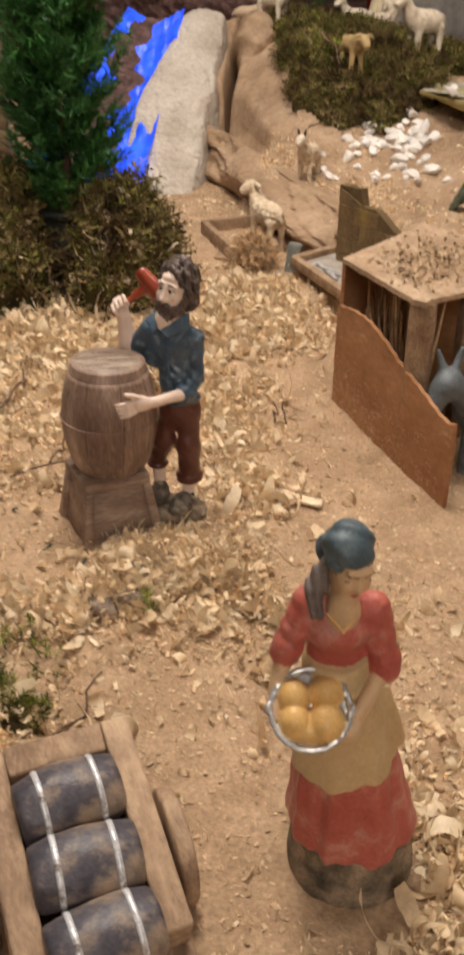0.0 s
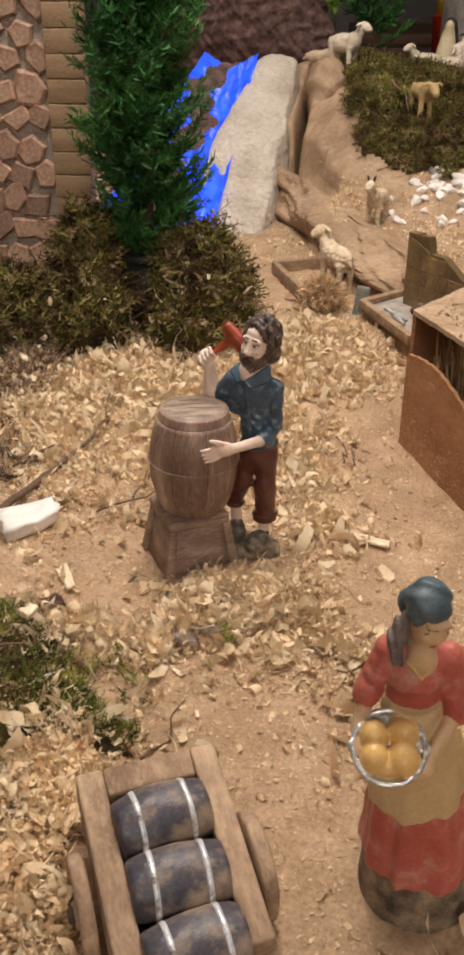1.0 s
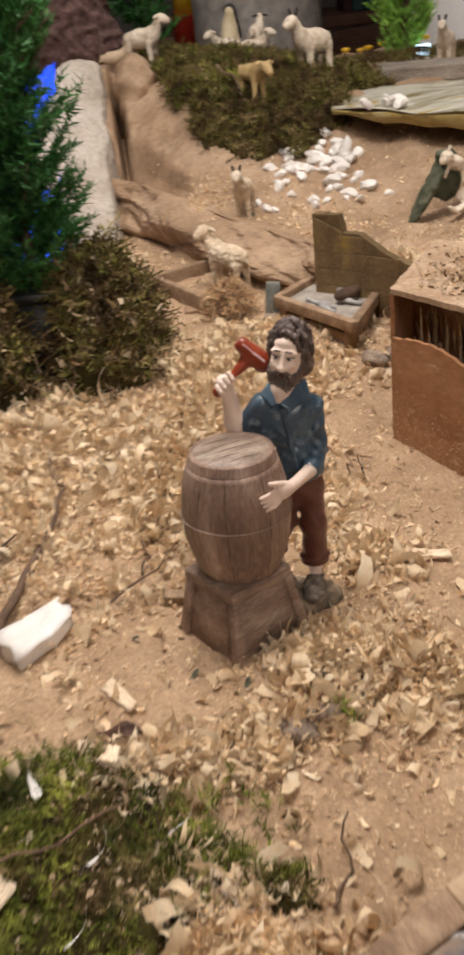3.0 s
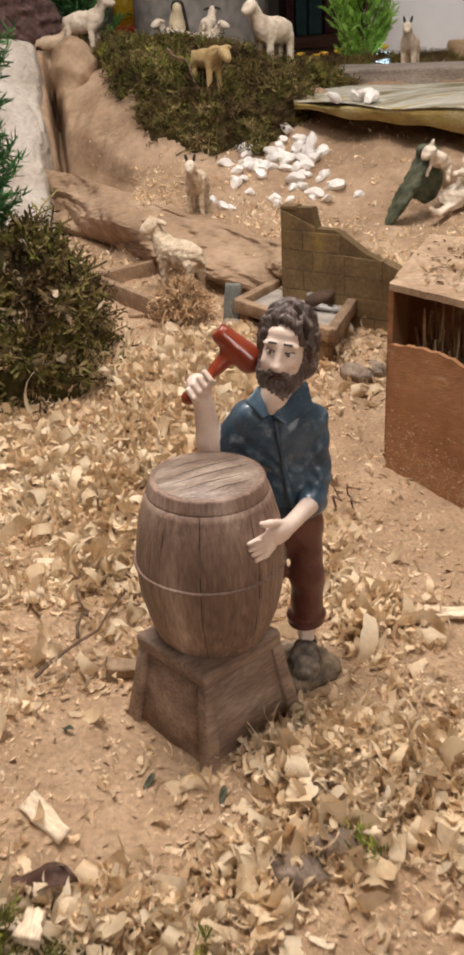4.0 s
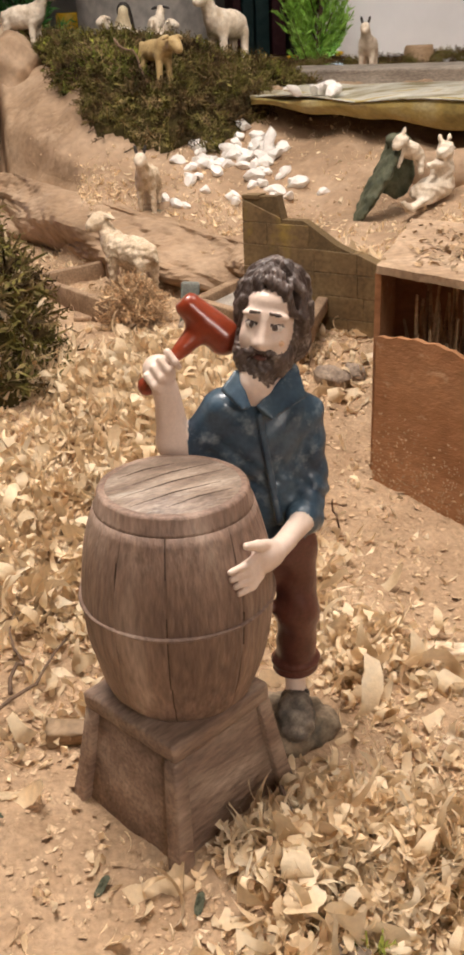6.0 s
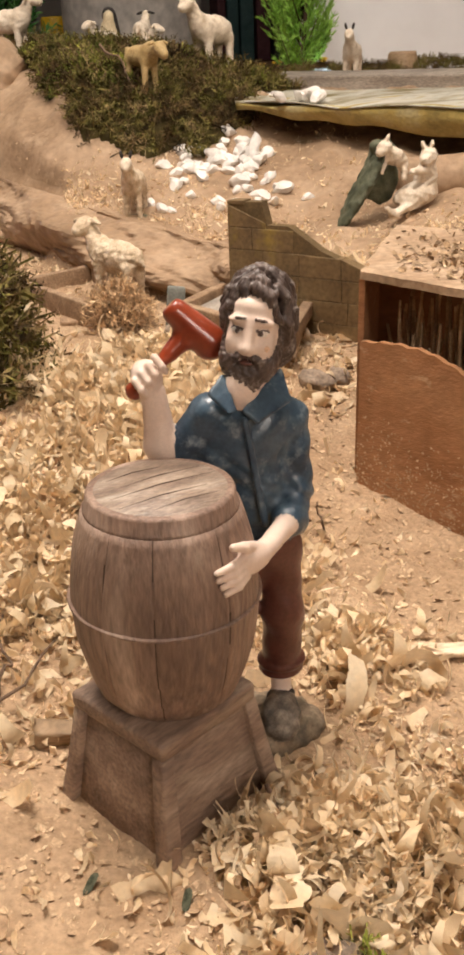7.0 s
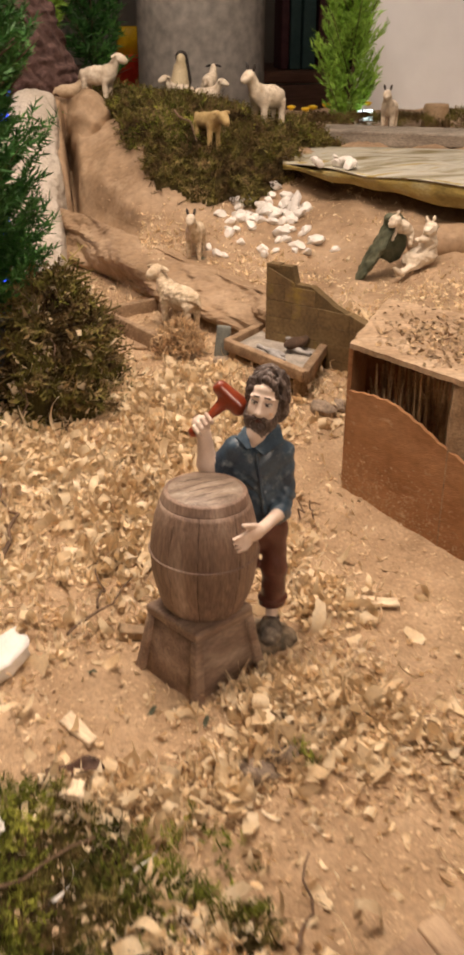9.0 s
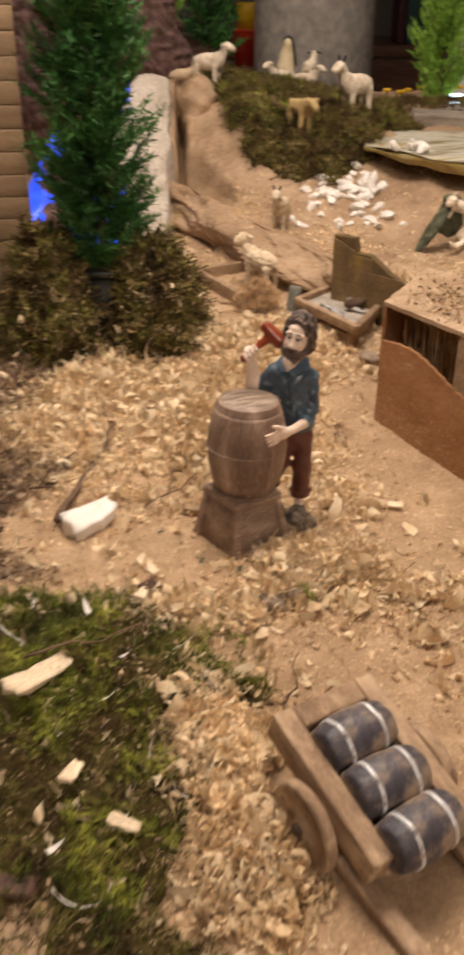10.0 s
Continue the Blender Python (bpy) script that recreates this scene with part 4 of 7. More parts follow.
    rest = figure("body", [("shirt", body + sleeves, 0.0026, fold), ("shirt", cuffs, 0.002, None), ("shirt", flaps, 0.0012, None), ("shirt", placket, 0.002, None), ("shirt", hem, 0.004, fold), ("skin", arms, 0.0022, None),
                           ("trousers", legs, 0.005, lambda p: 0.0006 * np.sin(p[..., 2] * 330 + 240 * p[..., 0]) * np.sin(p[..., 0] * 200 + p[..., 2] * 90)), ("trousers", rolls, 0.002, None), ("skin", shin, 0.002, None), ("shoe", shoes, 0.003, lump), ("dark", tops, 0.002, None), ("fig_base", base, 0.006, lump)],
                  (-0.075, 0.540, 0.008), (0.004, 0.618, 0.187), 0.00095)
    me = join("man_figurine", [rest, top, hand, grip])
    tagged(part("man_figurine", me, "skin"), "painted resin cooper figurine in blue shirt raising a red mallet", "figurine")


man_figure()


def woman_figure():
    X = 0.0615
    HEAD = (X + 0.0025, 0.2715, 0.1880)
    look_down = lambda solids: placed(solids, HEAD, 12, 6, 20)
    head = look_down([ell((0, 0, 0), (0.0076, 0.0090, 0.0110)), ell((0, -0.003, -0.0045), (0.0062, 0.0062, 0.0080)), cap((0, -0.0088, 0.0014), (0, -0.0108, -0.0028), 0.0007, 0.0013), ell((0.0034, -0.0070, -0.0026), (0.0027, 0.0024, 0.0032)), ell((-0.0034, -0.0070, -0.0026), (0.0027, 0.0024, 0.0032)), ell((0, -0.0078, 0.0042), (0.0056, 0.0020, 0.0012)), ell((0, -0.0068, -0.0104), (0.0028, 0.0028, 0.0022))])
    head += [cap((X + 0.001, 0.275, 0.180), (X, 0.276, 0.166), 0.0050, 0.0070), cut(ell((X + 0.001, 0.2690, 0.1680), (0.0070, 0.0066, 0.0095)), (X, 0.27, 0.1600), (0, -0.3, -1))]
    eyes = []
    for s in (-1, 1):
        eyes += [cap((s * 0.0017, -0.0092, 0.0008), (s * 0.0055, -0.0080, 0.0002), 0.0005, 0.0004), cap((s * 0.0016, -0.0097, 0.0036), (s * 0.0058, -0.0084, 0.0034), 0.0005, 0.0004)]
    eyes = look_down(eyes)
    lips = look_down([ell((0, -0.0092, -0.0062), (0.0021, 0.0010, 0.0006)), ell((0, -0.0090, -0.0074), (0.0017, 0.0010, 0.0006))])
    chain = [cap((X - 0.0062, 0.2645, 0.1700), (X + 0.0005, 0.2610, 0.1632), 0.0005, 0.0006), cap((X + 0.0005, 0.2610, 0.1632), (X + 0.0068, 0.2655, 0.1695), 0.0006, 0.0005)]
    hair = [ell((X + 0.001, 0.2730, 0.1915), (0.0086, 0.0090, 0.0078)), ell((X - 0.0090, 0.275, 0.179), (0.0046, 0.0052, 0.0095), (0, 15, 0)), cap((X - 0.0108, 0.2725, 0.175), (X - 0.0095, 0.2685, 0.1665), 0.0040, 0.0026)]
    scarf = [cut(ell((X + 0.0015, 0.2735, 0.1955), (0.0104, 0.0112, 0.0108)), (X + 0.003, 0.2625, 0.1915), (0.10, -0.42, -0.90)), ell((X - 0.004, 0.283, 0.189), (0.006, 0.0055, 0.008))]
    top = figure("head", [("skin_tan", head, 0.003, None), ("hair", eyes, 0.0003, None), ("dress", lips, 0.0003, None), ("bread", chain, 0.0003, None), ("plait", hair, 0.003, lambda p: 0.0005 * np.sin(p[..., 0] * 1500 + p[..., 2] * 300)), ("scarf", scarf, 0.003, lambda p: 0.0006 * np.sin(p[..., 0] * 260 + p[..., 2] * 520 + 2 * np.sin(p[..., 1] * 300)))],
                 (0.044, 0.252, 0.158), (0.080, 0.294, 0.212), 0.0006)
    body = [ell((X, 0.277, 0.158), (0.0145, 0.0105, 0.0140)), ell((X, 0.2715, 0.156), (0.0118, 0.0088, 0.0080)), ell((X + 0.0005, 0.278, 0.142), (0.0125, 0.0098, 0.016)), cap((X - 0.0118, 0.277, 0.1675), (X + 0.0130, 0.277, 0.1650), 0.0058, 0.0060)]
    sleeves = [cap((X - 0.0135, 0.277, 0.1655), (X - 0.0205, 0.274, 0.1475), 0.0060, 0.0060), cap((X + 0.0155, 0.277, 0.163), (X + 0.0205, 0.274, 0.139), 0.0062, 0.0063)]
    rolls = [cap((X - 0.0203, 0.2735, 0.1465), (X - 0.0215, 0.273, 0.1435), 0.0070, 0.0066), cap((X + 0.0203, 0.274, 0.140), (X + 0.0206, 0.273, 0.1355), 0.0073, 0.0070)]
    arms = [cap((X - 0.0215, 0.2725, 0.143), (X - 0.0255, 0.2645, 0.1285), 0.0040, 0.0031), ell((X - 0.0255, 0.2595, 0.1225), (0.0031, 0.0050, 0.0056)), cap((X + 0.0200, 0.272, 0.136), (X + 0.0085, 0.2575, 0.121), 0.0042, 0.0031), ell((X + 0.0050, 0.2530, 0.1175), (0.0055, 0.0040, 0.0038), (0, -30, 0))]
    ang = lambda p: np.arctan2(p[..., 1] - 0.286, p[..., 0] - 0.072)
    fold = lambda p: (0.0009 * np.sin(8 * ang(p) + 0.6) + 0.0005 * np.sin(17 * ang(p))) * np.clip((0.135 - p[..., 2]) / 0.08, 0, 1) + 0.0004 * np.sin(p[..., 2] * 240 + p[..., 0] * 200)
    crease = lambda p: 0.0006 * (0.5 - np.abs(np.sin(p[..., 2] * 210 + p[..., 0] * 170 + 2 * np.sin(p[..., 2] * 120))))
    skirt = [cap((0.0625, 0.279, 0.132), (0.0690, 0.284, 0.090), 0.0128, 0.0205), cut(cap((0.0690, 0.284, 0.090), (0.0765, 0.2885, 0.030), 0.0205, 0.0312), (0.07, 0.27, 0.0275), (0, 0.05, -1))]
    front = [cut(cut(cut(cap((0.0625, 0.278, 0.134), (0.0695, 0.2825, 0.075), 0.0146, 0.0254), (0, 0.2965, 0), (0.0, 1, 0)), (0.07, 0.258, 0.0765), (0.10, 0.16, -1)), (0.0615, 0.264, 0.1385), (0, -0.2, 1)),
             cap((X + 0.0235, 0.2800, 0.118), (X + 0.0310, 0.2800, 0.088), 0.0022, 0.0040)]
    base = [lambda p, f=cap((0.0775, 0.2895, 0.028), (0.0785, 0.2895, -0.02), 0.0292, 0.0335): np.maximum(np.maximum(f(p), p[..., 2] - 0.0325), -0.010 - p[..., 2])]
    lump = lambda p: 0.0009 * np.sin(p[..., 0] * 260) * np.sin(p[..., 1] * 240 + 1) * np.sin(p[..., 2] * 300)
    n = Vector((-0.05, -0.66, 0.75)).normalized()
    c = Vector((0.0505, 0.2565, 0.1265))
    u = n.cross(Vector((1, 0, 0))).normalized()
    v = n.cross(u)
    rim = []
    for k in range(20):
        a, b = 2 * math.pi * k / 20, 2 * math.pi * (k + 1) / 20
        rim.append(cap(c + 0.0165 * (u * math.cos(a) + v * math.sin(a)), c + 0.0165 * (u * math.cos(b) + v * math.sin(b)), 0.0013, 0.0013))
    bowl = [cut(ell(c, (0.0158, 0.0158, 0.0142)), c - n * 0.002, n)] + rim + [ell(c + v * 0.0175, (0.0016, 0.0018, 0.0034)), ell(c - v * 0.0175, (0.0016, 0.0018, 0.0034))]
    bread = []
    for a, b, sx, sy in ((-0.0068, 0.0050, 0.0068, 0.0088), (-0.0064, -0.0050, 0.0068, 0.0092), (0.0066, 0.0072, 0.0078, 0.0080), (0.0064, -0.0054, 0.0080, 0.0098), (0.0, -0.0085, 0.0070, 0.0060)):
        bread.append(ell(c + Vector((1, 0, 0)) * a + (-u if u.z < 0 else u) * b - n * 0.0015, (sx, sy * 0.8, sy * 0.9)))
    me = figure("figure_body", [("dress", body + sleeves, 0.004, crease), ("dress", rolls, 0.002, None), ("skin_tan", arms, 0.002, None), ("dress", skirt, 0.006, fold),
                                   ("apron", front, 0.003, lambda p: 0.8 * fold(p)), ("fig_base", base, 0.004, lump), ("tin", bowl, 0.0005, None), ("bread", bread, 0.0008, None)],
                (0.028, 0.236, -0.014), (0.120, 0.330, 0.180), 0.00095)
    me = join("woman_figurine", [me, top])
    tagged(part("woman_figurine", me, "dress"), "painted resin peasant figurine in red dress holding a bread bowl", "figurine")


woman_figure()


def beast(name, label, x, y, z, yaw, size, coat="sheep", ears="sheep", base="", wool=0.0012, lying=False, horn=False, kind="sheep", low=False, slim=1.0, muzzle="", head_turn=0):
    """A moulded sheep, about 6 cm long at size 1, standing at z."""
    lift = 0.0 if lying else 0.024
    trunk = [ell((0, 0, lift + 0.016 * slim), (0.013 * slim, 0.024, 0.0135 * slim)), ell((0, -0.018, lift + 0.018 * slim), (0.011 * slim, 0.012, 0.0125 * slim)), cap((0, -0.024, lift + 0.022), (0, -0.033, lift + 0.036), 0.0085, 0.0065)]
    face = [ell((0, -0.038, lift + 0.039), (0.0065, 0.0095, 0.0068), (20, 0, 0)), ell((0, -0.0455, lift + 0.0355), (0.0042, 0.0055, 0.0045))]
    ear = [ell((sx * 0.0095, -0.034, lift + 0.042), (0.0070, 0.0026, 0.0022), (0, sx * 16, 0)) for sx in (-1, 1)]
    if horn:
        ear = [ell((sx * 0.005, -0.034, lift + 0.0485), (0.002, 0.002, 0.0055), (0, sx * 15, 0)) for sx in (-1, 1)]
    legs = [] if lying else [cap((sx * 0.0068 * slim, yy, lift + 0.008), (sx * 0.0078, yy - 0.001, 0.0), 0.0048, 0.003) for sx in (-1, 1) for yy in (-0.017, 0.016)]
    legs += [cap((0, 0.023, lift + 0.02), (0, 0.029, lift + 0.011), 0.0034, 0.002)]
    if low:
        trunk[2] = cap((0, -0.024, lift + 0.020), (0, -0.034, lift + 0.018), 0.0085, 0.0065)
        face = [ell((0, -0.040, lift + 0.020), (0.0070, 0.0090, 0.0080), (35, 0, 0)), ell((0, -0.0465, lift + 0.014), (0.0048, 0.0055, 0.0050))]
        ear = [ell((sx * 0.0095, -0.036, lift + 0.026), (0.0055, 0.0026, 0.0024), (0, sx * 20, 0)) for sx in (-1, 1)]
    if head_turn:
        neck = np.array((0, -0.033, lift + 0.038))
        at_neck = lambda solids: placed([lambda p, f=f: f(p + neck) for f in solids], neck, 0, 0, head_turn)
        face, ear = at_neck(face), at_neck(ear)
    tuft = lambda p: wool * (0.6 * np.sin(p[..., 0] * 520 + 2.4 * np.sin(p[..., 1] * 260)) * np.sin(p[..., 1] * 430 + 2 * np.sin(p[..., 2] * 330)) * np.sin(p[..., 2] * 480 + 1) + 0.35 * np.abs(np.sin(p[..., 2] * 560 + 2.5 * np.sin(p[..., 1] * 340 + p[..., 0] * 200))))
    groups = [(coat, trunk + legs, 0.006, tuft), (muzzle or coat, face, 0.004, None), (ears, ear, 0.002, None)]
    if base:
        groups.append((base, [ell((0, 0, 0), (0.018, 0.026, 0.003))], 0.002, None))
    me = figure(name, groups, (-0.030, -0.058, -0.006), (0.030, 0.034, lift + 0.062), 0.0013)
    ob = part(name, me, coat)
    ob.matrix_basis = pose(x, y, z, 0, 0, yaw) @ Matrix.Scale(size, 4)
    return tagged(ob, label, kind, "model animals")


beast("sheep_figurine", "cream resin sheep figurine standing by a low trough", 0.050, 1.135, 0.066, -150, 1.14, "sheep", "sheep", wool=0.0018, slim=1.0, head_turn=92)
beast("goat_figurine", "cream resin goat figurine with dark horns on a green base", 0.108, 1.285, float(land(0.102, 1.28)), -26, 0.92, "sheep", "dark", "green_base", horn=True, kind="goat", muzzle="sheep_pale", wool=0.0016)
beast("lamb_figurine", "pale resin lamb figurine on the paper hillock", 0.062, 1.765, 0.276, 52, 1.18, "sheep_pale", "sheep_pale", kind="lamb")
beast("old_lamb_figurine", "tan resin lamb figurine lying beside the cork hill", 0.018, 1.815, 0.283, 100, 0.85, "sheep_tan", "sheep_tan", lying=True, kind="lamb")
beast("calf_figurine", "ochre resin calf figurine grazing on the mossy hill", 0.174, 1.474, 0.236, 20, 1.06, "sheep_gold", "sheep_gold", wool=0.0008, kind="calf", low=True, slim=0.85)
beast("ram_figurine", "pale resin ram figurine with dark horns on moss", 0.292, 1.54, 0.250, -58, 1.3, "sheep_pale", "dark", wool=0.0008, horn=True, kind="ram")
beast("far_goat_figurine", "pale resin goat figurine with dark ears beside a stump", 0.583, 1.72, 0.222, -35, 1.1, "sheep_pale", "dark", wool=0.0008, horn=True, kind="goat")
beast("resting_sheep_figurine", "pale resin sheep figurine lying on the moss", 0.255, 1.80, 0.272, 60, 0.95, "sheep_pale", "sheep_pale", lying=True)
beast("standing_sheep_figurine", "pale resin sheep figurine with a dark head", 0.275, 1.83, 0.270, 150, 0.95, "sheep_pale", "dark")
beast("kneeling_sheep_figurine", "pale resin sheep figurine lying among others", 0.215, 1.79, 0.279, -70, 0.95, "sheep_pale", "sheep_pale", lying=True)


def shepherd_figure():
    x, y, z = 0.288, 2.12, 0.262
    me = figure("shepherd_figurine", [("cream", [cap((x, y, z - 0.02), (x + 0.004, y, z + 0.055), 0.028, 0.014), ell((x + 0.004, y - 0.008, z + 0.072), (0.009, 0.009, 0.011))], 0.008, None),
                                      ("dark", [ell((x + 0.008, y + 0.003, z + 0.076), (0.013, 0.012, 0.014)), cap((x + 0.012, y + 0.006, z + 0.065), (x + 0.018, y + 0.006, z + 0.03), 0.012, 0.012)], 0.006, None)],
                (x - 0.04, y - 0.04, z - 0.03), (x + 0.04, y + 0.04, z + 0.10), 0.003)
    tagged(part("shepherd_figurine", me, "cream"), "seated shepherd figurine in cream robe and dark hood", "figurine")


shepherd_figure()


def goat_pair():
    x, y, z = 0.33, 1.118, 0.132
    a = [ell((x + 0.020, y, z + 0.012), (0.024, 0.015, 0.012), (0, -10, 0)), ell((x + 0.030, y, z + 0.028), (0.0115, 0.011, 0.017), (0, 10, 0)), ell((x + 0.029, y - 0.006, z + 0.048), (0.0085, 0.0085, 0.0085)), ell((x + 0.0225, y - 0.011, z + 0.0455), (0.0060, 0.0045, 0.0042), (0, 20, 0)),
         ell((x + 0.0245, y - 0.002, z + 0.059), (0.0022, 0.0022, 0.0055), (0, -14, 0)), ell((x + 0.0345, y - 0.002, z + 0.059), (0.0022, 0.0022, 0.0055), (0, 16, 0)), ell((x + 0.0395, y, z + 0.049), (0.0045, 0.0018, 0.0022), (0, 18, 0)),
         cap((x + 0.012, y - 0.010, z + 0.006), (x - 0.012, y - 0.014, z - 0.002), 0.0055, 0.0036), cap((x - 0.012, y - 0.014, z - 0.002), (x - 0.020, y - 0.015, z + 0.004), 0.0034, 0.0026), cap((x + 0.026, y - 0.008, z + 0.036), (x + 0.008, y - 0.011, z + 0.036), 0.0044, 0.0032)]
    b = [ell((x - 0.004, y + 0.004, z + 0.050), (0.0150, 0.0095, 0.0085), (0, 28, 0)), ell((x - 0.017, y + 0.000, z + 0.059), (0.0075, 0.0070, 0.0065)), ell((x - 0.0225, y - 0.004, z + 0.0545), (0.0050, 0.0042, 0.0040)), ell((x - 0.0135, y, z + 0.067), (0.0018, 0.0018, 0.0045), (0, 20, 0)),
         cap((x - 0.014, y + 0.002, z + 0.050), (x - 0.020, y - 0.002, z + 0.038), 0.0036, 0.0026), cap((x + 0.006, y + 0.002, z + 0.044), (x + 0.004, y - 0.004, z + 0.030), 0.0040, 0.0026)]
    tuft = lambda p: 0.0012 * np.sin(p[..., 0] * 480 + 2 * np.sin(p[..., 2] * 300)) * np.sin(p[..., 1] * 520) * np.sin(p[..., 2] * 460)
    me = figure("goat_pair_figurine", [("sheep_pale", a, 0.004, tuft), ("sheep_pale", b, 0.003, tuft)], (x - 0.055, y - 0.03, z - 0.012), (x + 0.060, y + 0.03, z + 0.08), 0.0013)
    tagged(part("goat_pair_figurine", me, "sheep_pale"), "pale resin pair of young goats leaning on bark", "goat", "model animals")
    arch = [ell((x - 0.034, y + 0.008, z + 0.024), (0.0058, 0.015, 0.047), (0, 33, 0)), ell((x - 0.012, y + 0.012, z + 0.058), (0.013, 0.011, 0.0065), (0, 12, 0)), ell((x - 0.008, y + 0.022, z + 0.030), (0.020, 0.006, 0.028))]
    bark = figure("bark_piece", [("bark", arch, 0.006, lambda p: 0.0008 * np.sin(p[..., 2] * 210 + 3 * np.sin(p[..., 0] * 260 + p[..., 1] * 120)) + 0.0006 * np.sin(p[..., 1] * 700 + 2 * np.sin(p[..., 2] * 380)))], (x - 0.078, y - 0.03, z - 0.030), (x + 0.030, y + 0.042, z + 0.085), 0.0018)
    bark.materials.clear()
    bark.materials.append(M["green_base"])
    tagged(part("bark_piece", bark, "green_base"), "dark mossy piece of bark arched over young goats", "bark")


goat_pair()


# ---- barrel on its stand ----
def barrel():
    b = thing("barrel", pose(-0.0745, 0.5655, 0.0675, 0, 1.5, 12), "brown grooved wooden barrel on a square stand", "barrel")
    prof = [(0.0, 0.0), (0.0222, 0.0), (0.0236, 0.002)]
    for i in range(1, 24):
        t = i / 24
        prof.append((0.0258 + 0.0094 * math.sin(math.pi * (0.06 + 0.9 * t)) ** 0.8 - 0.0012 * t - 0.0032 * (1 - t) ** 2.2, 0.002 + 0.078 * t))
    bm = bmesh.new()
    seg, staves = 480, 9

    def stave(a, z):
        """Place across a stave, 0 to 1, with seams that waver."""
        k = a * staves / (2 * math.pi)
        return (k + 0.10 * math.sin(2.3 * math.floor(k + 0.5)) + 0.035 * noise.noise(Vector((math.floor(k + 0.5) * 5.1, z * 40, 0)))) % 1

    rings = []
    for r, z in prof[1:]:
        ring = []
        for i in range(seg):
            a = 2 * math.pi * i / seg
            g = stave(a, z)
            dip = 0.0006 * max(0, 1 - min(g, 1 - g) / 0.025)
            rr = r - dip + 0.0004 * noise.noise(Vector((math.cos(a) * 3, math.sin(a) * 3, z * 90)))
            ring.append(bm.verts.new((rr * math.cos(a), rr * math.sin(a), z)))
        rings.append(ring)
    for p, q in zip(rings, rings[1:]):
        for i in range(seg):
            g = stave(2 * math.pi * (i + 0.5) / seg, p[i].co.z)
            faint = noise.noise(Vector((math.floor(i / seg * staves + 0.5) * 3.7, p[i].co.z * 45, 2))) > -0.12
            bm.faces.new((p[i], p[(i + 1) % seg], q[(i + 1) % seg], q[i])).material_index = int(faint and min(g, 1 - g) < 0.009)
    bm.faces.new(list(reversed(rings[0])))
    bm.faces.new(rings[-1])
    part("body", bm, ["barrel", "groove"], b)
    part("hoop", lathe([(0.0300, 0.0426), (0.0345, 0.0427), (0.0350, 0.0433), (0.0346, 0.0439), (0.0300, 0.0440)], 64, wobble=0.012), "barrel", b)
    part("rim", lathe([(0.0225, 0.0762), (0.0268, 0.0762), (0.0273, 0.0769), (0.0267, 0.0777), (0.0260, 0.0822), (0.0255, 0.0830), (0.0246, 0.0833), (0.0228, 0.0832)], 64, wobble=0.012, seed=2), "barrel", b)
    lid = part("lid", lathe([(0.0232, 0.0795), (0.0234, 0.0828), (0.0230, 0.0833)], 56, wobble=0.01, seed=4), "barrel_top", b, "worn pale brown plank lid")
    for k, x, w in ((-1.6, 0.002, 0.013), (-0.8, -0.003, 0.017), (0.1, 0.001, 0.020), (0.9, 0.004, 0.016), (1.7, -0.003, 0.011)):
        part("plank_groove", tube([(x - w, k * 0.0088 - 0.0012, 0.08325), (x, k * 0.0088 + 0.0006, 0.0833), (x + w, k * 0.0088 - 0.0003, 0.08325)], [0.0001, 0.00032, 0.0001], 5), "groove", lid)


barrel()


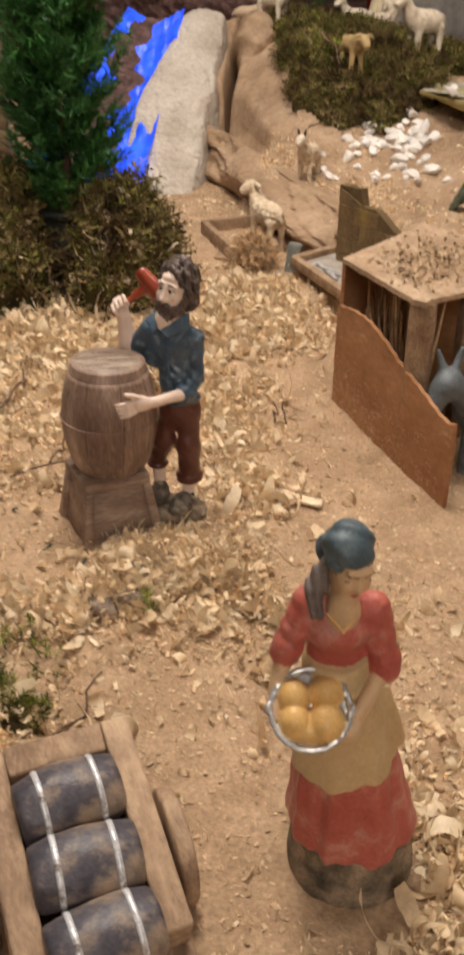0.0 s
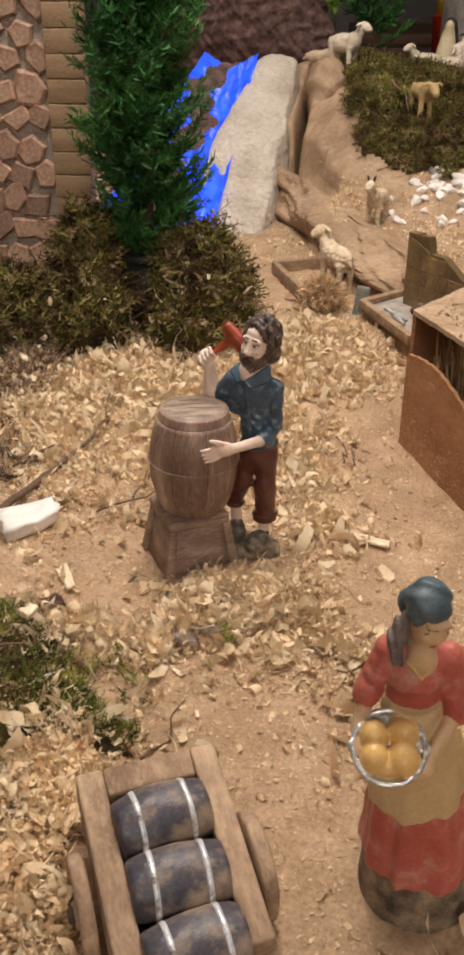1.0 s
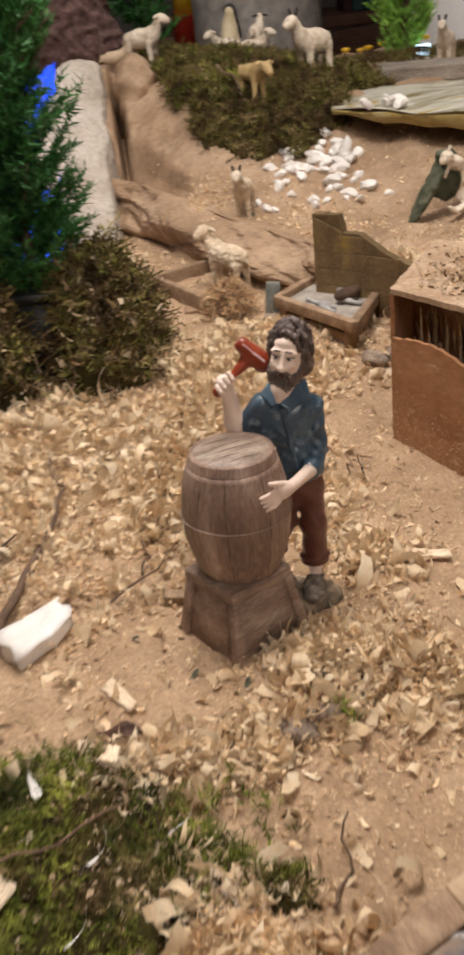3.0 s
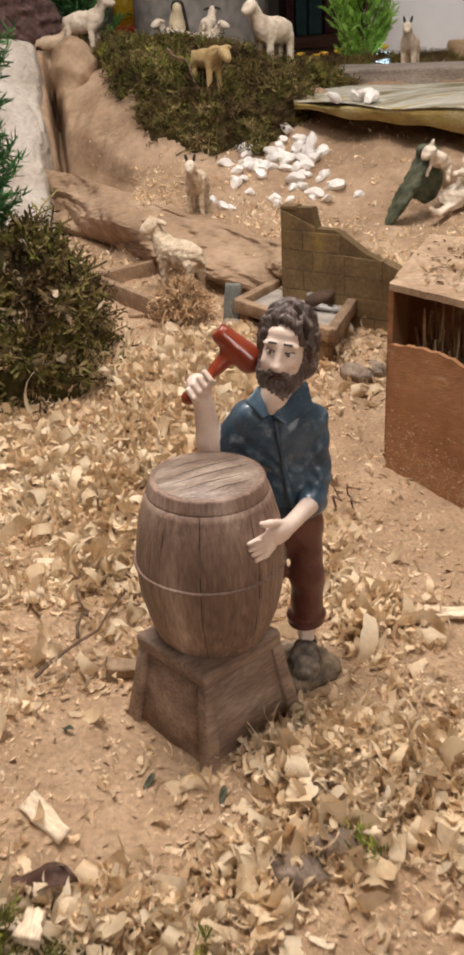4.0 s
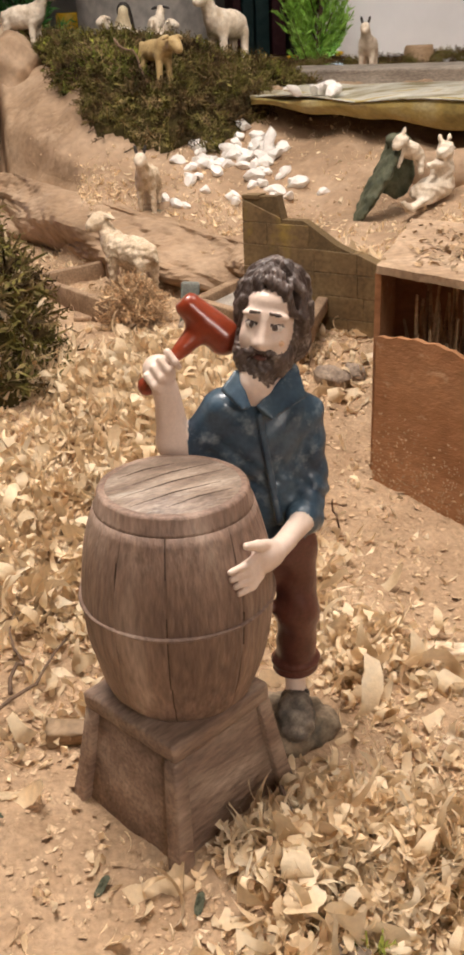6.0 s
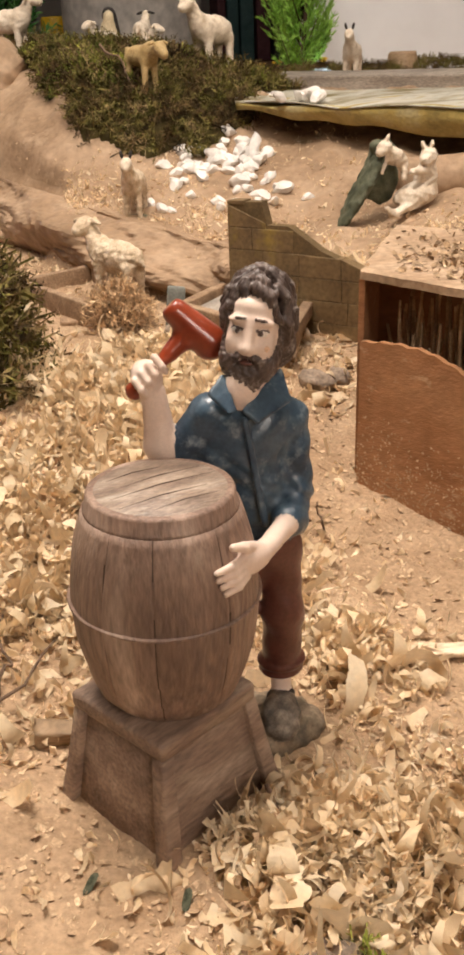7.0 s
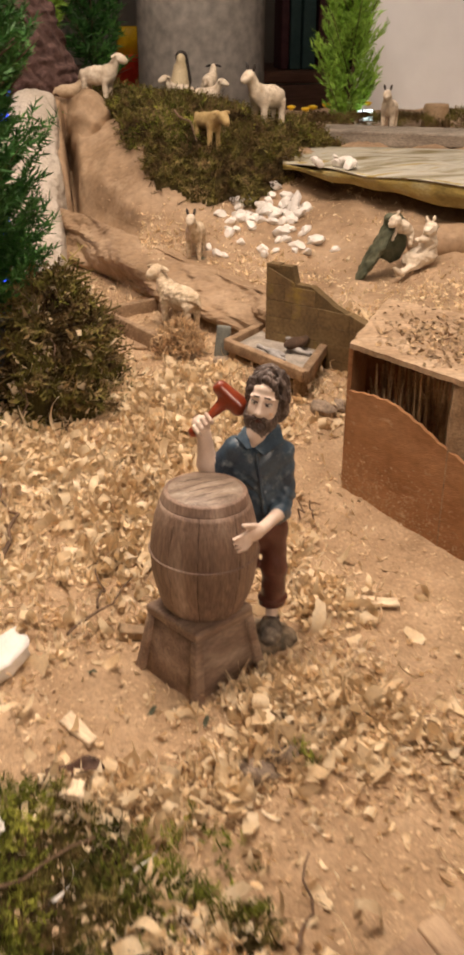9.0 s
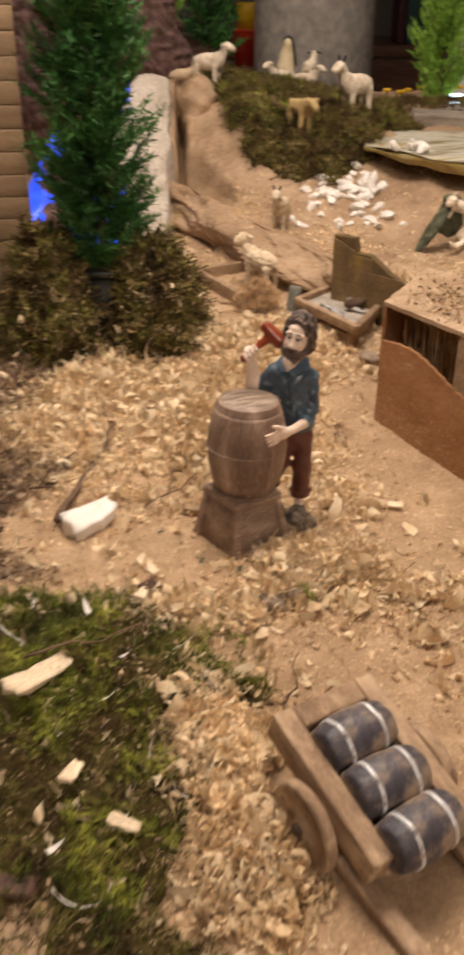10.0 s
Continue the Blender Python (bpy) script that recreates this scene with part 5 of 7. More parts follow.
def stand():
    s = thing("barrel_stand", pose(-0.0775, 0.5635, 0.002, 0, 0, 27), "brown wooden square stand under the barrel", "stand")
    part("top", slab((0.0485, 0.0485, 0.0075), pose(0, 0, 0.0635), 0.0016, 0.0008), "stand", s)
    low, high, zb, zt = 0.0285, 0.0215, 0.004, 0.0605
    for k in range(4):
        bm = bmesh.new()
        a = [(-low * 0.98, low * 1.02, zb), (low * 0.98, low * 1.02, zb), (high * 0.98, high * 1.03, zt), (-high * 0.98, high * 1.03, zt)]
        f = [bm.verts.new(p) for p in a]
        i = [bm.verts.new((p[0], p[1] - 0.004, p[2])) for p in a]
        bm.faces.new(f[::-1])
        bm.faces.new(i)
        for q in range(4):
            bm.faces.new((f[q], f[(q + 1) % 4], i[(q + 1) % 4], i[q]))
        bmesh.ops.bevel(bm, geom=bm.edges[:], offset=0.0005, segments=1, affect="EDGES")
        bm.transform(pose(0, 0, 0, 0, 0, 90 * k))
        part("side_panel", bm, "stand", s)
        p0, p1 = Vector((low, low, zb - 0.004)), Vector((high, high, zt))
        bm = bmesh.new()
        rings = []
        for t in (0, 0.25, 0.5, 0.75, 1):
            c = p0.lerp(p1, t) + Vector((0.0022, 0.0022, 0)) * (1 - t) ** 2
            w = 0.0040 - 0.0010 * t
            rings.append([bm.verts.new(c + Vector((dx * w, dy * w, 0))) for dx, dy in ((-1, -1), (1, -1), (1, 1), (-1, 1))])
        for p, q in zip(rings, rings[1:]):
            for j in range(4):
                bm.faces.new((p[j], p[(j + 1) % 4], q[(j + 1) % 4], q[j]))
        bm.faces.new(rings[0][::-1])
        bm.faces.new(rings[-1])
        bmesh.ops.bevel(bm, geom=bm.edges[:], offset=0.0006, segments=1, affect="EDGES")
        bm.transform(pose(0, 0, 0, 0, 0, 90 * k))
        part("leg", bm, "stand", s)


stand()


# ---- hand cart with kegs ----
CART = pose(-0.0688, 0.2990, 0.0515, 0, 0, 22.3) @ pose(0, 0, 0, 17, 0, 0)


def cart():
    c = thing("hand_cart", CART, "dusty wooden hand cart with solid wheels, loaded with kegs", "cart")
    for s in (-1, 1):
        part("side_rail", slab((0.0145, 0.1065, 0.0225), pose(s * 0.0313, -0.0452, -0.0018), 0.0018, 0.0009, s), "wood_cart", c)
        part("shaft", slab((0.0125, 0.150, 0.008), pose(s * 0.0325, -0.150, -0.0145, -7, 0, s * -2), 0.0014, 0.0006, s + 4), "wood_cart", c)
        w = part("wheel", lathe([(0.0262, -0.0042), (0.0280, -0.0030), (0.0283, 0.0024), (0.0268, 0.0040), (0.0228, 0.0034), (0.0222, 0.0018), (0.0075, 0.0020), (0.0066, 0.0045)], 40, pose(s * 0.0462, -0.0515, -0.0205, 0, 90 * s, 0), 0.025, s), "wood_cart", c)
        part("hub", lathe([(0.0045, 0), (0.0042, 0.003), (0.003, 0.004)], 16, pose(s * 0.0500, -0.0515, -0.0205, 0, 90 * s, 0)), "groove", w)
    part("tail_board", slab((0.0478, 0.0155, 0.0225), pose(0, 0.0, -0.0018), 0.0017, 0.0008, 9), "wood_cart", c)
    part("bed", slab((0.0478, 0.100, 0.004), pose(0, -0.049, -0.012), 0.0008), "wood_cart", c)
    part("axle", lathe([(0.003, -0.046), (0.003, 0.046)], 12, pose(0, -0.0515, -0.0205, 0, 90, 0)), "wood_cart", c)


cart()


def keg(y, roll, seed):
    k = thing("keg", CART @ pose(0.0005, y, 0.0062, 0, 0, roll), "dark grey resin keg with worn silver hoops in a cart", "keg", "kegs in the cart")
    turn = pose(0, 0, 0, 0, 90, 0)
    part("body", lathe([(0.0118, -0.0246), (0.0138, -0.0240), (0.0149, -0.0222), (0.0160, -0.0165), (0.0172, -0.009), (0.0178, 0), (0.0172, 0.009), (0.0160, 0.0165), (0.0149, 0.0222), (0.0138, 0.0240), (0.0118, 0.0246)], 44, turn, 0.07, seed), "keg", k)
    for x in (-0.0131, 0.0131):
        part("hoop", lathe([(0.0155, x - 0.0016), (0.0169, x - 0.0014), (0.0172, x), (0.0169, x + 0.0014), (0.0155, x + 0.0016)], 44, turn, 0.06, seed), "silver", k)


keg(-0.0255, 3, 1)
keg(-0.0585, -2, 2)
keg(-0.0915, 3, 3)


# ---- shapes of the shavings ----
def shaving_shapes(kinds=32):
    """Planed shavings: rolled curls, open ribbons, twisted strips, curved flakes and thin fibres, with ragged tips."""
    rng = np.random.default_rng(7)
    out = []
    for k in range(kinds):
        n = 13
        kind = k % 8
        length = (2.3, 1.8, 2.2, 1.2, 2.2, 1.7, 1.9, 1.0)[kind] * rng.uniform(0.8, 1.2)
        curl = (6.2, 2.3, 4.8, 2.0, 3.0, 4.0, 7.4, 1.3)[kind] * rng.uniform(0.8, 1.2)
        width = (0.44, 0.26, 0.17, 0.46, 0.07, 0.34, 0.30, 0.40)[kind] * rng.uniform(0.8, 1.2)
        shear = (0.35, 0.4, 1.3, 0.2, 0.8, 0.5, 1.1, 0.1)[kind] * rng.choice([-1, 1])
        point = (0.5, 0.9, 0.8, 0.4, 0.9, 0.9, 0.6, 0.5)[kind]
        twist = rng.uniform(-0.7, 0.7)
        r = length / curl
        vs = []
        for i in range(n):
            t = i / (n - 1) - 0.5
            g = curl * t
            grow = 1 + 0.7 * t
            w = width * (1 - point * abs(2 * t) ** 3 * (0.4 + 0.6 * (t > 0))) * (1 + 0.2 * math.sin(5 * t + k))
            c = np.array([r * grow * np.sin(g), shear * t * length * 0.6, r * grow * (1 - np.cos(g))])
            fwd = np.array([np.cos(g), 0, np.sin(g)])
            side = np.array([0, np.cos(twist * g), np.sin(twist * g)])
            ends = 1.0 if i in (0, n - 1) else 0.2
            for s in (-0.5, 0.5):
                vs.append(c + side * w * (s + rng.uniform(-0.10, 0.10)) + fwd * length * 0.08 * ends * rng.uniform(-1, 1))
        fs = [[2 * i, 2 * i + 2, 2 * i + 3, 2 * i + 1] for i in range(n - 1)]
        v = np.array(vs)
        out.append((v - v.mean(0), np.array(fs)))
    return out


SHAVINGS = shaving_shapes()


# ---- hardboard stall ----
def stall():
    s = thing("stall", pose(0, 0, 0), "brown hardboard stall with an open front and dusty flat roof", "stall")
    L, F = Vector((0.106, 0.765, 0)), Vector((0.153, 0.652, 0))
    B, R = Vector((0.196, 0.883, 0)), Vector((0.293, 0.735, 0))

    def prism(name, ring, z0, z1, mat, parent, label="", rough=0.0):
        bm = bmesh.new()
        dense = []
        for a, b in zip(ring, ring[1:] + ring[:1]):
            n = max(1, int((b - a).length / 0.006))
            dense += [a.lerp(b, i / n) for i in range(n)]
        low = [bm.verts.new((p.x + rough * noise.noise(p * 200), p.y + rough * noise.noise(p * 230 + Vector((5, 5, 5))), z0)) for p in dense]
        top = [bm.verts.new((v.co.x, v.co.y, z1)) for v in low]
        bm.faces.new(low[::-1])
        bm.faces.new(top)
        for i in range(len(low)):
            bm.faces.new((low[i], low[(i + 1) % len(low)], top[(i + 1) % len(top)], top[i]))
        bmesh.ops.recalc_face_normals(bm, faces=bm.faces[:])
        return part(name, bm, mat, parent, label, smooth=False)

    prism("roof", [L, L.lerp(F, 0.95), F + Vector((0.006, -0.001, 0)), F.lerp(R, 0.08), R, B], 0.161, 0.1655, "hardboard_top", s, "dusty pale flat roof board", 0.0016)

    def board(name, a, b, z0, top, mat="hardboard", thick=0.0035, parent=s):
        """An upright board from a to b with a shaped top edge."""
        n = 48
        d = (b - a)
        nrm = Vector((-d.y, d.x, 0)).normalized() * thick
        bm = bmesh.new()
        cols = []
        for i in range(n + 1):
            t = i / n
            p = a + d * t
            zt, zb = top(t), z0
            col = []
            for q in (p, p + nrm):
                col.append([bm.verts.new((q.x, q.y, zb + (zt - zb) * k / 6)) for k in range(7)])
            cols.append(col)
        for p, q in zip(cols, cols[1:]):
            for k in range(6):
                bm.faces.new((p[0][k], q[0][k], q[0][k + 1], p[0][k + 1]))
                bm.faces.new((p[1][k], p[1][k + 1], q[1][k + 1], q[1][k]))
            bm.faces.new((p[0][6], q[0][6], q[1][6], p[1][6]))
            bm.faces.new((p[0][0], p[1][0], q[1][0], q[0][0]))
        for col in (cols[0], cols[-1]):
            for k in range(6):
                bm.faces.new((col[0][k], col[1][k], col[1][k + 1], col[0][k + 1]))
        bmesh.ops.recalc_face_normals(bm, faces=bm.faces[:])
        return part(name, bm, mat, parent, smooth=False)

    prof = lambda t: float(np.interp(t, [0, .06, .13, .25, .33, .45, .55, .7, .8, .88, .94, 1.0], [.1255, .127, .1285, .128, .1245, .1165, .108, .099, .093, .087, .0845, .086])) + 0.0007 * math.sin(t * 90)
    board("front_panel", Vector((0.1035, 0.758, 0)), Vector((0.1805, 0.602, 0)), -0.005, prof)
    board("side_panel", Vector((0.109, 0.764, 0)), Vector((0.145, 0.812, 0)), 0.02, lambda t: 0.1605)
    board("back_panel", Vector((0.145, 0.812, 0)), Vector((0.285, 0.745, 0)), 0.02, lambda t: 0.1605)
    part("post", slab((0.020, 0.012, 0.15), pose(0.1605, 0.666, 0.0855, 0, 0, -20), 0.0012, 0.0005), "wood_old", s)
    part("rear_post", slab((0.012, 0.012, 0.15), pose(0.205, 0.705, 0.0855, 0, 0, 20), 0.0012, 0.0005), "wood_old", s)
    r = random.Random(8)
    for k in range(110):
        t, w = r.uniform(0.12, 0.98), r.uniform(0.003, 0.024)
        a = Vector((0.118, 0.772, 0)).lerp(Vector((0.158, 0.70, 0)), t) + Vector((w, w * 0.5, 0))
        top = Vector((a.x + r.uniform(-.010, .012), a.y + r.gauss(0, 0.011), r.uniform(0.112, 0.154)))
        part("straw_stick", tube([(a.x, a.y, 0.035), (a.x * .5 + top.x * .5 + r.uniform(-.002, .002), a.y * .5 + top.y * .5, 0.09), top], [r.uniform(0.0012, 0.0024), r.uniform(0.0012, 0.0022), 0.0009], 5), "straw", s)
    # rubble strewn over the roof
    rng = np.random.default_rng(4)
    n = 900
    u, v = rng.beta(2.6, 2.2, n), rng.beta(2.2, 2.2, n)
    p = (np.array(L)[None] * (1 - u[:, None]) + np.array(F)[None] * u[:, None]) * (1 - v[:, None]) + (np.array(B)[None] * (1 - u[:, None]) + np.array(R)[None] * u[:, None]) * v[:, None]
    p[:, 2] = 0.1665 + 0.004 * np.clip(waves(p[:, 0], p[:, 1], 160, 33), 0, 1) * rng.uniform(0, 1, n)
    q = np.array([(-1, -.6, 0), (1, -.6, .1), (1, .6, .5), (-1, .6, .3)]), np.array([[0, 1, 2, 3]])
    me = strew("roof_litter", [q], p, turns(n, rng, 0.5), rng.uniform(0.0006, 0.0024, n), rng)
    tagged(part("roof_litter", me, "straw", None, smooth=False), "dry crumbs and flakes scattered on the stall roof", "litter", kind="stuff")

    for u, v, size, yaw in ((0.52, 0.40, 0.0085, 20), (0.60, 0.34, 0.0060, 110), (0.40, 0.22, 0.0058, 75), (0.66, 0.52, 0.0070, 200), (0.48, 0.56, 0.0052, 300), (0.74, 0.30, 0.0062, 250), (0.35, 0.50, 0.0046, 160)):
        at = L.lerp(F, u).lerp(B.lerp(R, u), v)
        sv, sf = SHAVINGS[int(yaw) % 7]
        me = mesh_of("roof_shaving", sv * size, sf)
        me.materials.append(M["shaving"])
        me.polygons.foreach_set("use_smooth", [True] * len(me.polygons))
        ob = new("roof_shaving", me)
        ob.matrix_basis = pose(at.x, at.y, 0.1685 + 0.15 * size, 8, -6, yaw)
        tagged(ob, "pale curled wood shaving lying on the stall roof", "wood shaving", "shavings on the roof")

    # sawdust clinging to the lower part of the front panel
    n = 800
    u, h = rng.beta(1.0, 1.9, n), 0.025 + 0.07 * rng.beta(1.3, 2.6, n)
    p = np.stack([0.1035 + 0.077 * u - 0.0007, 0.758 - 0.156 * u - 0.0004, h * (1 - 0.35 * u)], -1)
    flat = np.array(Euler((radians(90), 0, radians(-63.7))).to_matrix())
    spin = rng.uniform(0, 6.28, n)
    z, o = np.zeros(n), np.ones(n)
    roll = np.stack([np.cos(spin), -np.sin(spin), z, np.sin(spin), np.cos(spin), z, z, z, o], -1).reshape(n, 3, 3)
    tip = np.array([(-1, -.6, 0), (1, -.6, .1), (.8, .6, .25), (-.9, .5, .1)]), np.array([[0, 1, 2, 3]])
    me = strew("panel_dust", [tip], p, flat[None] @ roll, rng.uniform(0.0003, 0.0009, n), rng)
    tagged(part("panel_dust", me, "crumb", None, smooth=False), "fine pale sawdust clinging to the stall front", "sawdust", kind="stuff")

stall()


def donkey():
    x, y, z = 0.207, 0.652, float(land(0.207, 0.652)) - 0.004
    me = figure("donkey_figurine", [("donkey", [ell((x + 0.02, y + 0.01, z + 0.055), (0.035, 0.018, 0.02)), cap((x, y, z + 0.065), (x - 0.022, y - 0.005, z + 0.085), 0.013, 0.010), ell((x - 0.028, y - 0.008, z + 0.082), (0.011, 0.010, 0.014), (0, 30, 0)), ell((x - 0.034, y - 0.012, z + 0.069), (0.007, 0.007, 0.009)),
                                           cap((x - 0.028, y - 0.002, z + 0.094), (x - 0.034, y, z + 0.110), 0.004, 0.002), cap((x - 0.018, y + 0.004, z + 0.094), (x - 0.014, y + 0.006, z + 0.110), 0.004, 0.002), cap((x, y, z + 0.05), (x - 0.002, y - 0.002, z), 0.007, 0.005), cap((x + 0.04, y + 0.012, z + 0.05), (x + 0.042, y + 0.012, z), 0.007, 0.005)], 0.006, None)],
                (x - 0.055, y - 0.035, z - 0.008), (x + 0.065, y + 0.04, z + 0.12), 0.0022)
    tagged(part("donkey_figurine", me, "donkey"), "grey resin donkey figurine standing in the stall", "donkey", "model animals")


donkey()


# ---- ruined brick wall ----
def brick_wall():
    a = Vector((0.128, 1.05, 0))
    d = Vector((0.62, -0.785, 0)).normalized()
    yaw = math.degrees(math.atan2(d.y, d.x))
    w = thing("brick_wall", pose(a.x, a.y, 0, 0, 0, yaw), "ruined dark olive brick wall with a stepped top", "wall")
    top = lambda s: float(np.interp(s, [0, .0345, .0355, .058, .088, .128, .17], [.166, .1675, .149, .149, .131, .117, .10]))
    bm = bmesh.new()
    xs = [0.17 * i / 68 for i in range(69)]
    rows = []
    for x in xs:
        t = top(x) - 0.001
        rows.append([bm.verts.new((x, y, z)) for y, z in ((0.001, 0.03), (0.001, t), (0.011, t), (0.011, 0.03))])
    for p, q in zip(rows, rows[1:]):
        for k in range(4):
            bm.faces.new((p[k], p[(k + 1) % 4], q[(k + 1) % 4], q[k]))
    bm.faces.new(rows[0])
    bm.faces.new(rows[-1][::-1])
    bmesh.ops.recalc_face_normals(bm, faces=bm.faces[:])
    part("core", bm, "mortar", w, smooth=False)
    r = random.Random(2)
    h = 0.0185
    for row in range(8):
        z0 = 0.034 + row * h
        x = -0.0005 - (0.019 if row % 2 else 0)
        while x < 0.168:
            L = r.uniform(0.034, 0.044)
            x0, x1 = max(x, -0.0005), min(x + L - 0.0004, 0.17)
            tl, tr = min(top(max(x0, 0)) + 0.0004, z0 + h - 0.0004), min(top(x1) + 0.0004, z0 + h - 0.0004)
            if x1 - x0 > 0.003 and min(tl, tr) - z0 > 0.002:
                bm = bmesh.new()
                v = [bm.verts.new(p) for p in ((x0, 0.0002, z0), (x1, 0.0002, z0), (x1, 0.0002, tr), (x0, 0.0002, tl), (x0, 0.0125, z0), (x1, 0.0125, z0), (x1, 0.0125, tr), (x0, 0.0125, tl))]
                for f in ((0, 1, 2, 3), (5, 4, 7, 6), (3, 2, 6, 7), (1, 0, 4, 5), (0, 3, 7, 4), (2, 1, 5, 6)):
                    bm.faces.new([v[i] for i in f])
                bmesh.ops.bevel(bm, geom=bm.edges[:], offset=0.00035, segments=1, affect="EDGES")
                part("brick", bm, "brick", w, smooth=False)
            x += L


brick_wall()


# ---- crates ----
def crate_low():
    c = thing("trough", pose(0.0, 1.145, 0.0), "low brown wooden trough standing in the shavings", "trough")
    z = 0.068
    P = [Vector((-0.033, 0.055, z)), Vector((0.012, -0.078, z)), Vector((0.058, -0.055, z)), Vector((0.045, 0.09, z))]
    for k, (a, b) in enumerate(zip(P, P[1:] + P[:1])):
        d = b - a
        part("side_board", slab((d.length + 0.004, 0.008, 0.026), pose(*((a + b) / 2), 0, 0, math.degrees(math.atan2(d.y, d.x))) @ pose(0, 0, 0.005), 0.0012, 0.0006, k), "wood_old", c)
    part("bottom_board", slab((0.05, 0.12, 0.004), pose(0.02, 0.005, z - 0.002, 0, 0, -12), 0.001), "wood_old", c)


crate_low()


def crate_stall():
    c = thing("fish_stand", pose(0.135, 1.005, 0.0, 0, 0, -14), "wooden stand with a slatted tray of grey fish", "market stand")
    z = 0.0815
    P = [Vector((-0.062, 0.018, z)), Vector((0.012, -0.088, z)), Vector((0.055, 0.03, z)), Vector((-0.01, 0.095, z))]
    for k, (a, b) in enumerate(zip(P, P[1:] + P[:1])):
        d = b - a
        turn = math.degrees(math.atan2(d.y, d.x))
        part("rim_board", slab((d.length + 0.002, 0.009, 0.012), pose(*((a + b) / 2), 0, 0, turn), 0.0012, 0.0005, k), "wood_old", c)
        part("lower_board", slab((d.length - 0.01, 0.006, 0.010), pose(*((a + b) / 2), 0, 0, turn) @ pose(0, 0.004, -0.016), 0.0012, 0.0005, k + 5), "wood_old", c)
        part("leg", slab((0.014, 0.012, 0.034), pose(a.x * 0.84, a.y * 0.84, z - 0.022, 0, 0, turn), 0.0012), "wood_old", c)
    bm = bmesh.new()
    low, high = [[bm.verts.new((p.x * 0.93, p.y * 0.93, zz)) for p in P] for zz in (z - 0.0055, z - 0.002)]
    bm.faces.new(low[::-1])
    bm.faces.new(high)
    for k in range(4):
        bm.faces.new((low[k], low[(k + 1) % 4], high[(k + 1) % 4], high[k]))
    part("tray", bm, "tray", c, "grey netted tray", smooth=False)
    r = random.Random(4)
    for k in range(4):
        me = figure("fish", [("fish", [ell((0, 0, 0), (0.013, 0.0042, 0.0035)), cap((0.011, 0, 0), (0.019, 0, 0.001), 0.0015, 0.003)], 0.002, None)], (-0.016, -0.007, -0.006), (0.024, 0.007, 0.006), 0.0015)
        f = part("fish", me, "fish")
        f.matrix_basis = pose(0.130 + r.uniform(-.022, .022), 1.012 + r.uniform(-.03, .03), z + 0.0015 + r.uniform(0, .003), r.uniform(-20, 20), r.uniform(-15, 15), r.uniform(0, 360))
        tagged(f, "small grey resin fish lying in the tray", "fish", "fish in the tray")
    scoop = figure("scoop", [("bark", [ell((0, 0, 0), (0.016, 0.009, 0.0065)), cap((0.014, 0, 0.001), (0.030, 0.002, 0.003), 0.0042, 0.0034)], 0.004, None)], (-0.020, -0.012, -0.010), (0.038, 0.012, 0.012), 0.0014)
    scoop = part("scoop", scoop, "bark")
    scoop.matrix_basis = pose(0.146, 1.000, z + 0.007, 0, 0, 25)
    tagged(scoop, "dark brown wooden scoop lying in the tray", "scoop")


crate_stall()


# ---- moss ----
def sprigs():
    """Feathery moss sprigs: a bent stem with short leaves along it."""
    rng = np.random.default_rng(11)
    out = []
    for k in range(8):
        vs, fs = [], []
        bend, a = rng.uniform(0.2, 1.0), rng.uniform(0, 6.28)
        d, up = np.array([np.cos(a), np.sin(a), 0]), np.array([0, 0, 1.0])
        side = np.array([-np.sin(a), np.cos(a), 0])
        at = lambda t: d * bend * t ** 1.6 + up * (t - 0.35 * bend * t * t)
        for i in range(2):
            b = len(vs)
            p, q = at(i / 2), at((i + 1) / 2)
            vs += [p - side * 0.03, p + side * 0.03, q + side * 0.025, q - side * 0.025]
            fs.append([b, b + 1, b + 2, b + 3])
        for i in range(7):
            t = 0.25 + 0.75 * i / 6
            s = 1 if i % 2 else -1
            L = 0.34 * (1.15 - 0.7 * t) * rng.uniform(0.8, 1.2)
            p = at(t)
            w = side * s * L + (d * 0.5 + up * 0.6) * L * rng.uniform(0.4, 1.1)
            n = np.cross(w, side * 0.3 + up) * 0.16
            b = len(vs)
            vs += [p, p + w * 0.5 + n, p + w, p + w * 0.5 - n]
            fs.append([b, b + 1, b + 2, b + 3])
        out.append((np.array(vs), np.array(fs)))
    return out


SPRIGS = sprigs()


def cover(rng, n, top, inside):
    """n places on a surface top(x, y), inside a box, with its normals' tilt left to chance."""
    x0, x1, y0, y1 = inside
    x, y = rng.uniform(x0, x1, n), rng.uniform(y0, y1, n)
    z, keep = top(x, y)
    return np.stack([x, y, z], -1)[keep]


def moss_patch(name, label, top, inside, n, size, mat, seed, tilt=0.5):
    rng = np.random.default_rng(seed)
    p = cover(rng, n, top, inside)
    me = strew(name, SPRIGS, p, turns(len(p), rng, tilt), rng.uniform(size[0], size[1], len(p)), rng)
    ob = part(name, me, mat, smooth=False)
    return tagged(ob, label, "moss", kind="stuff")


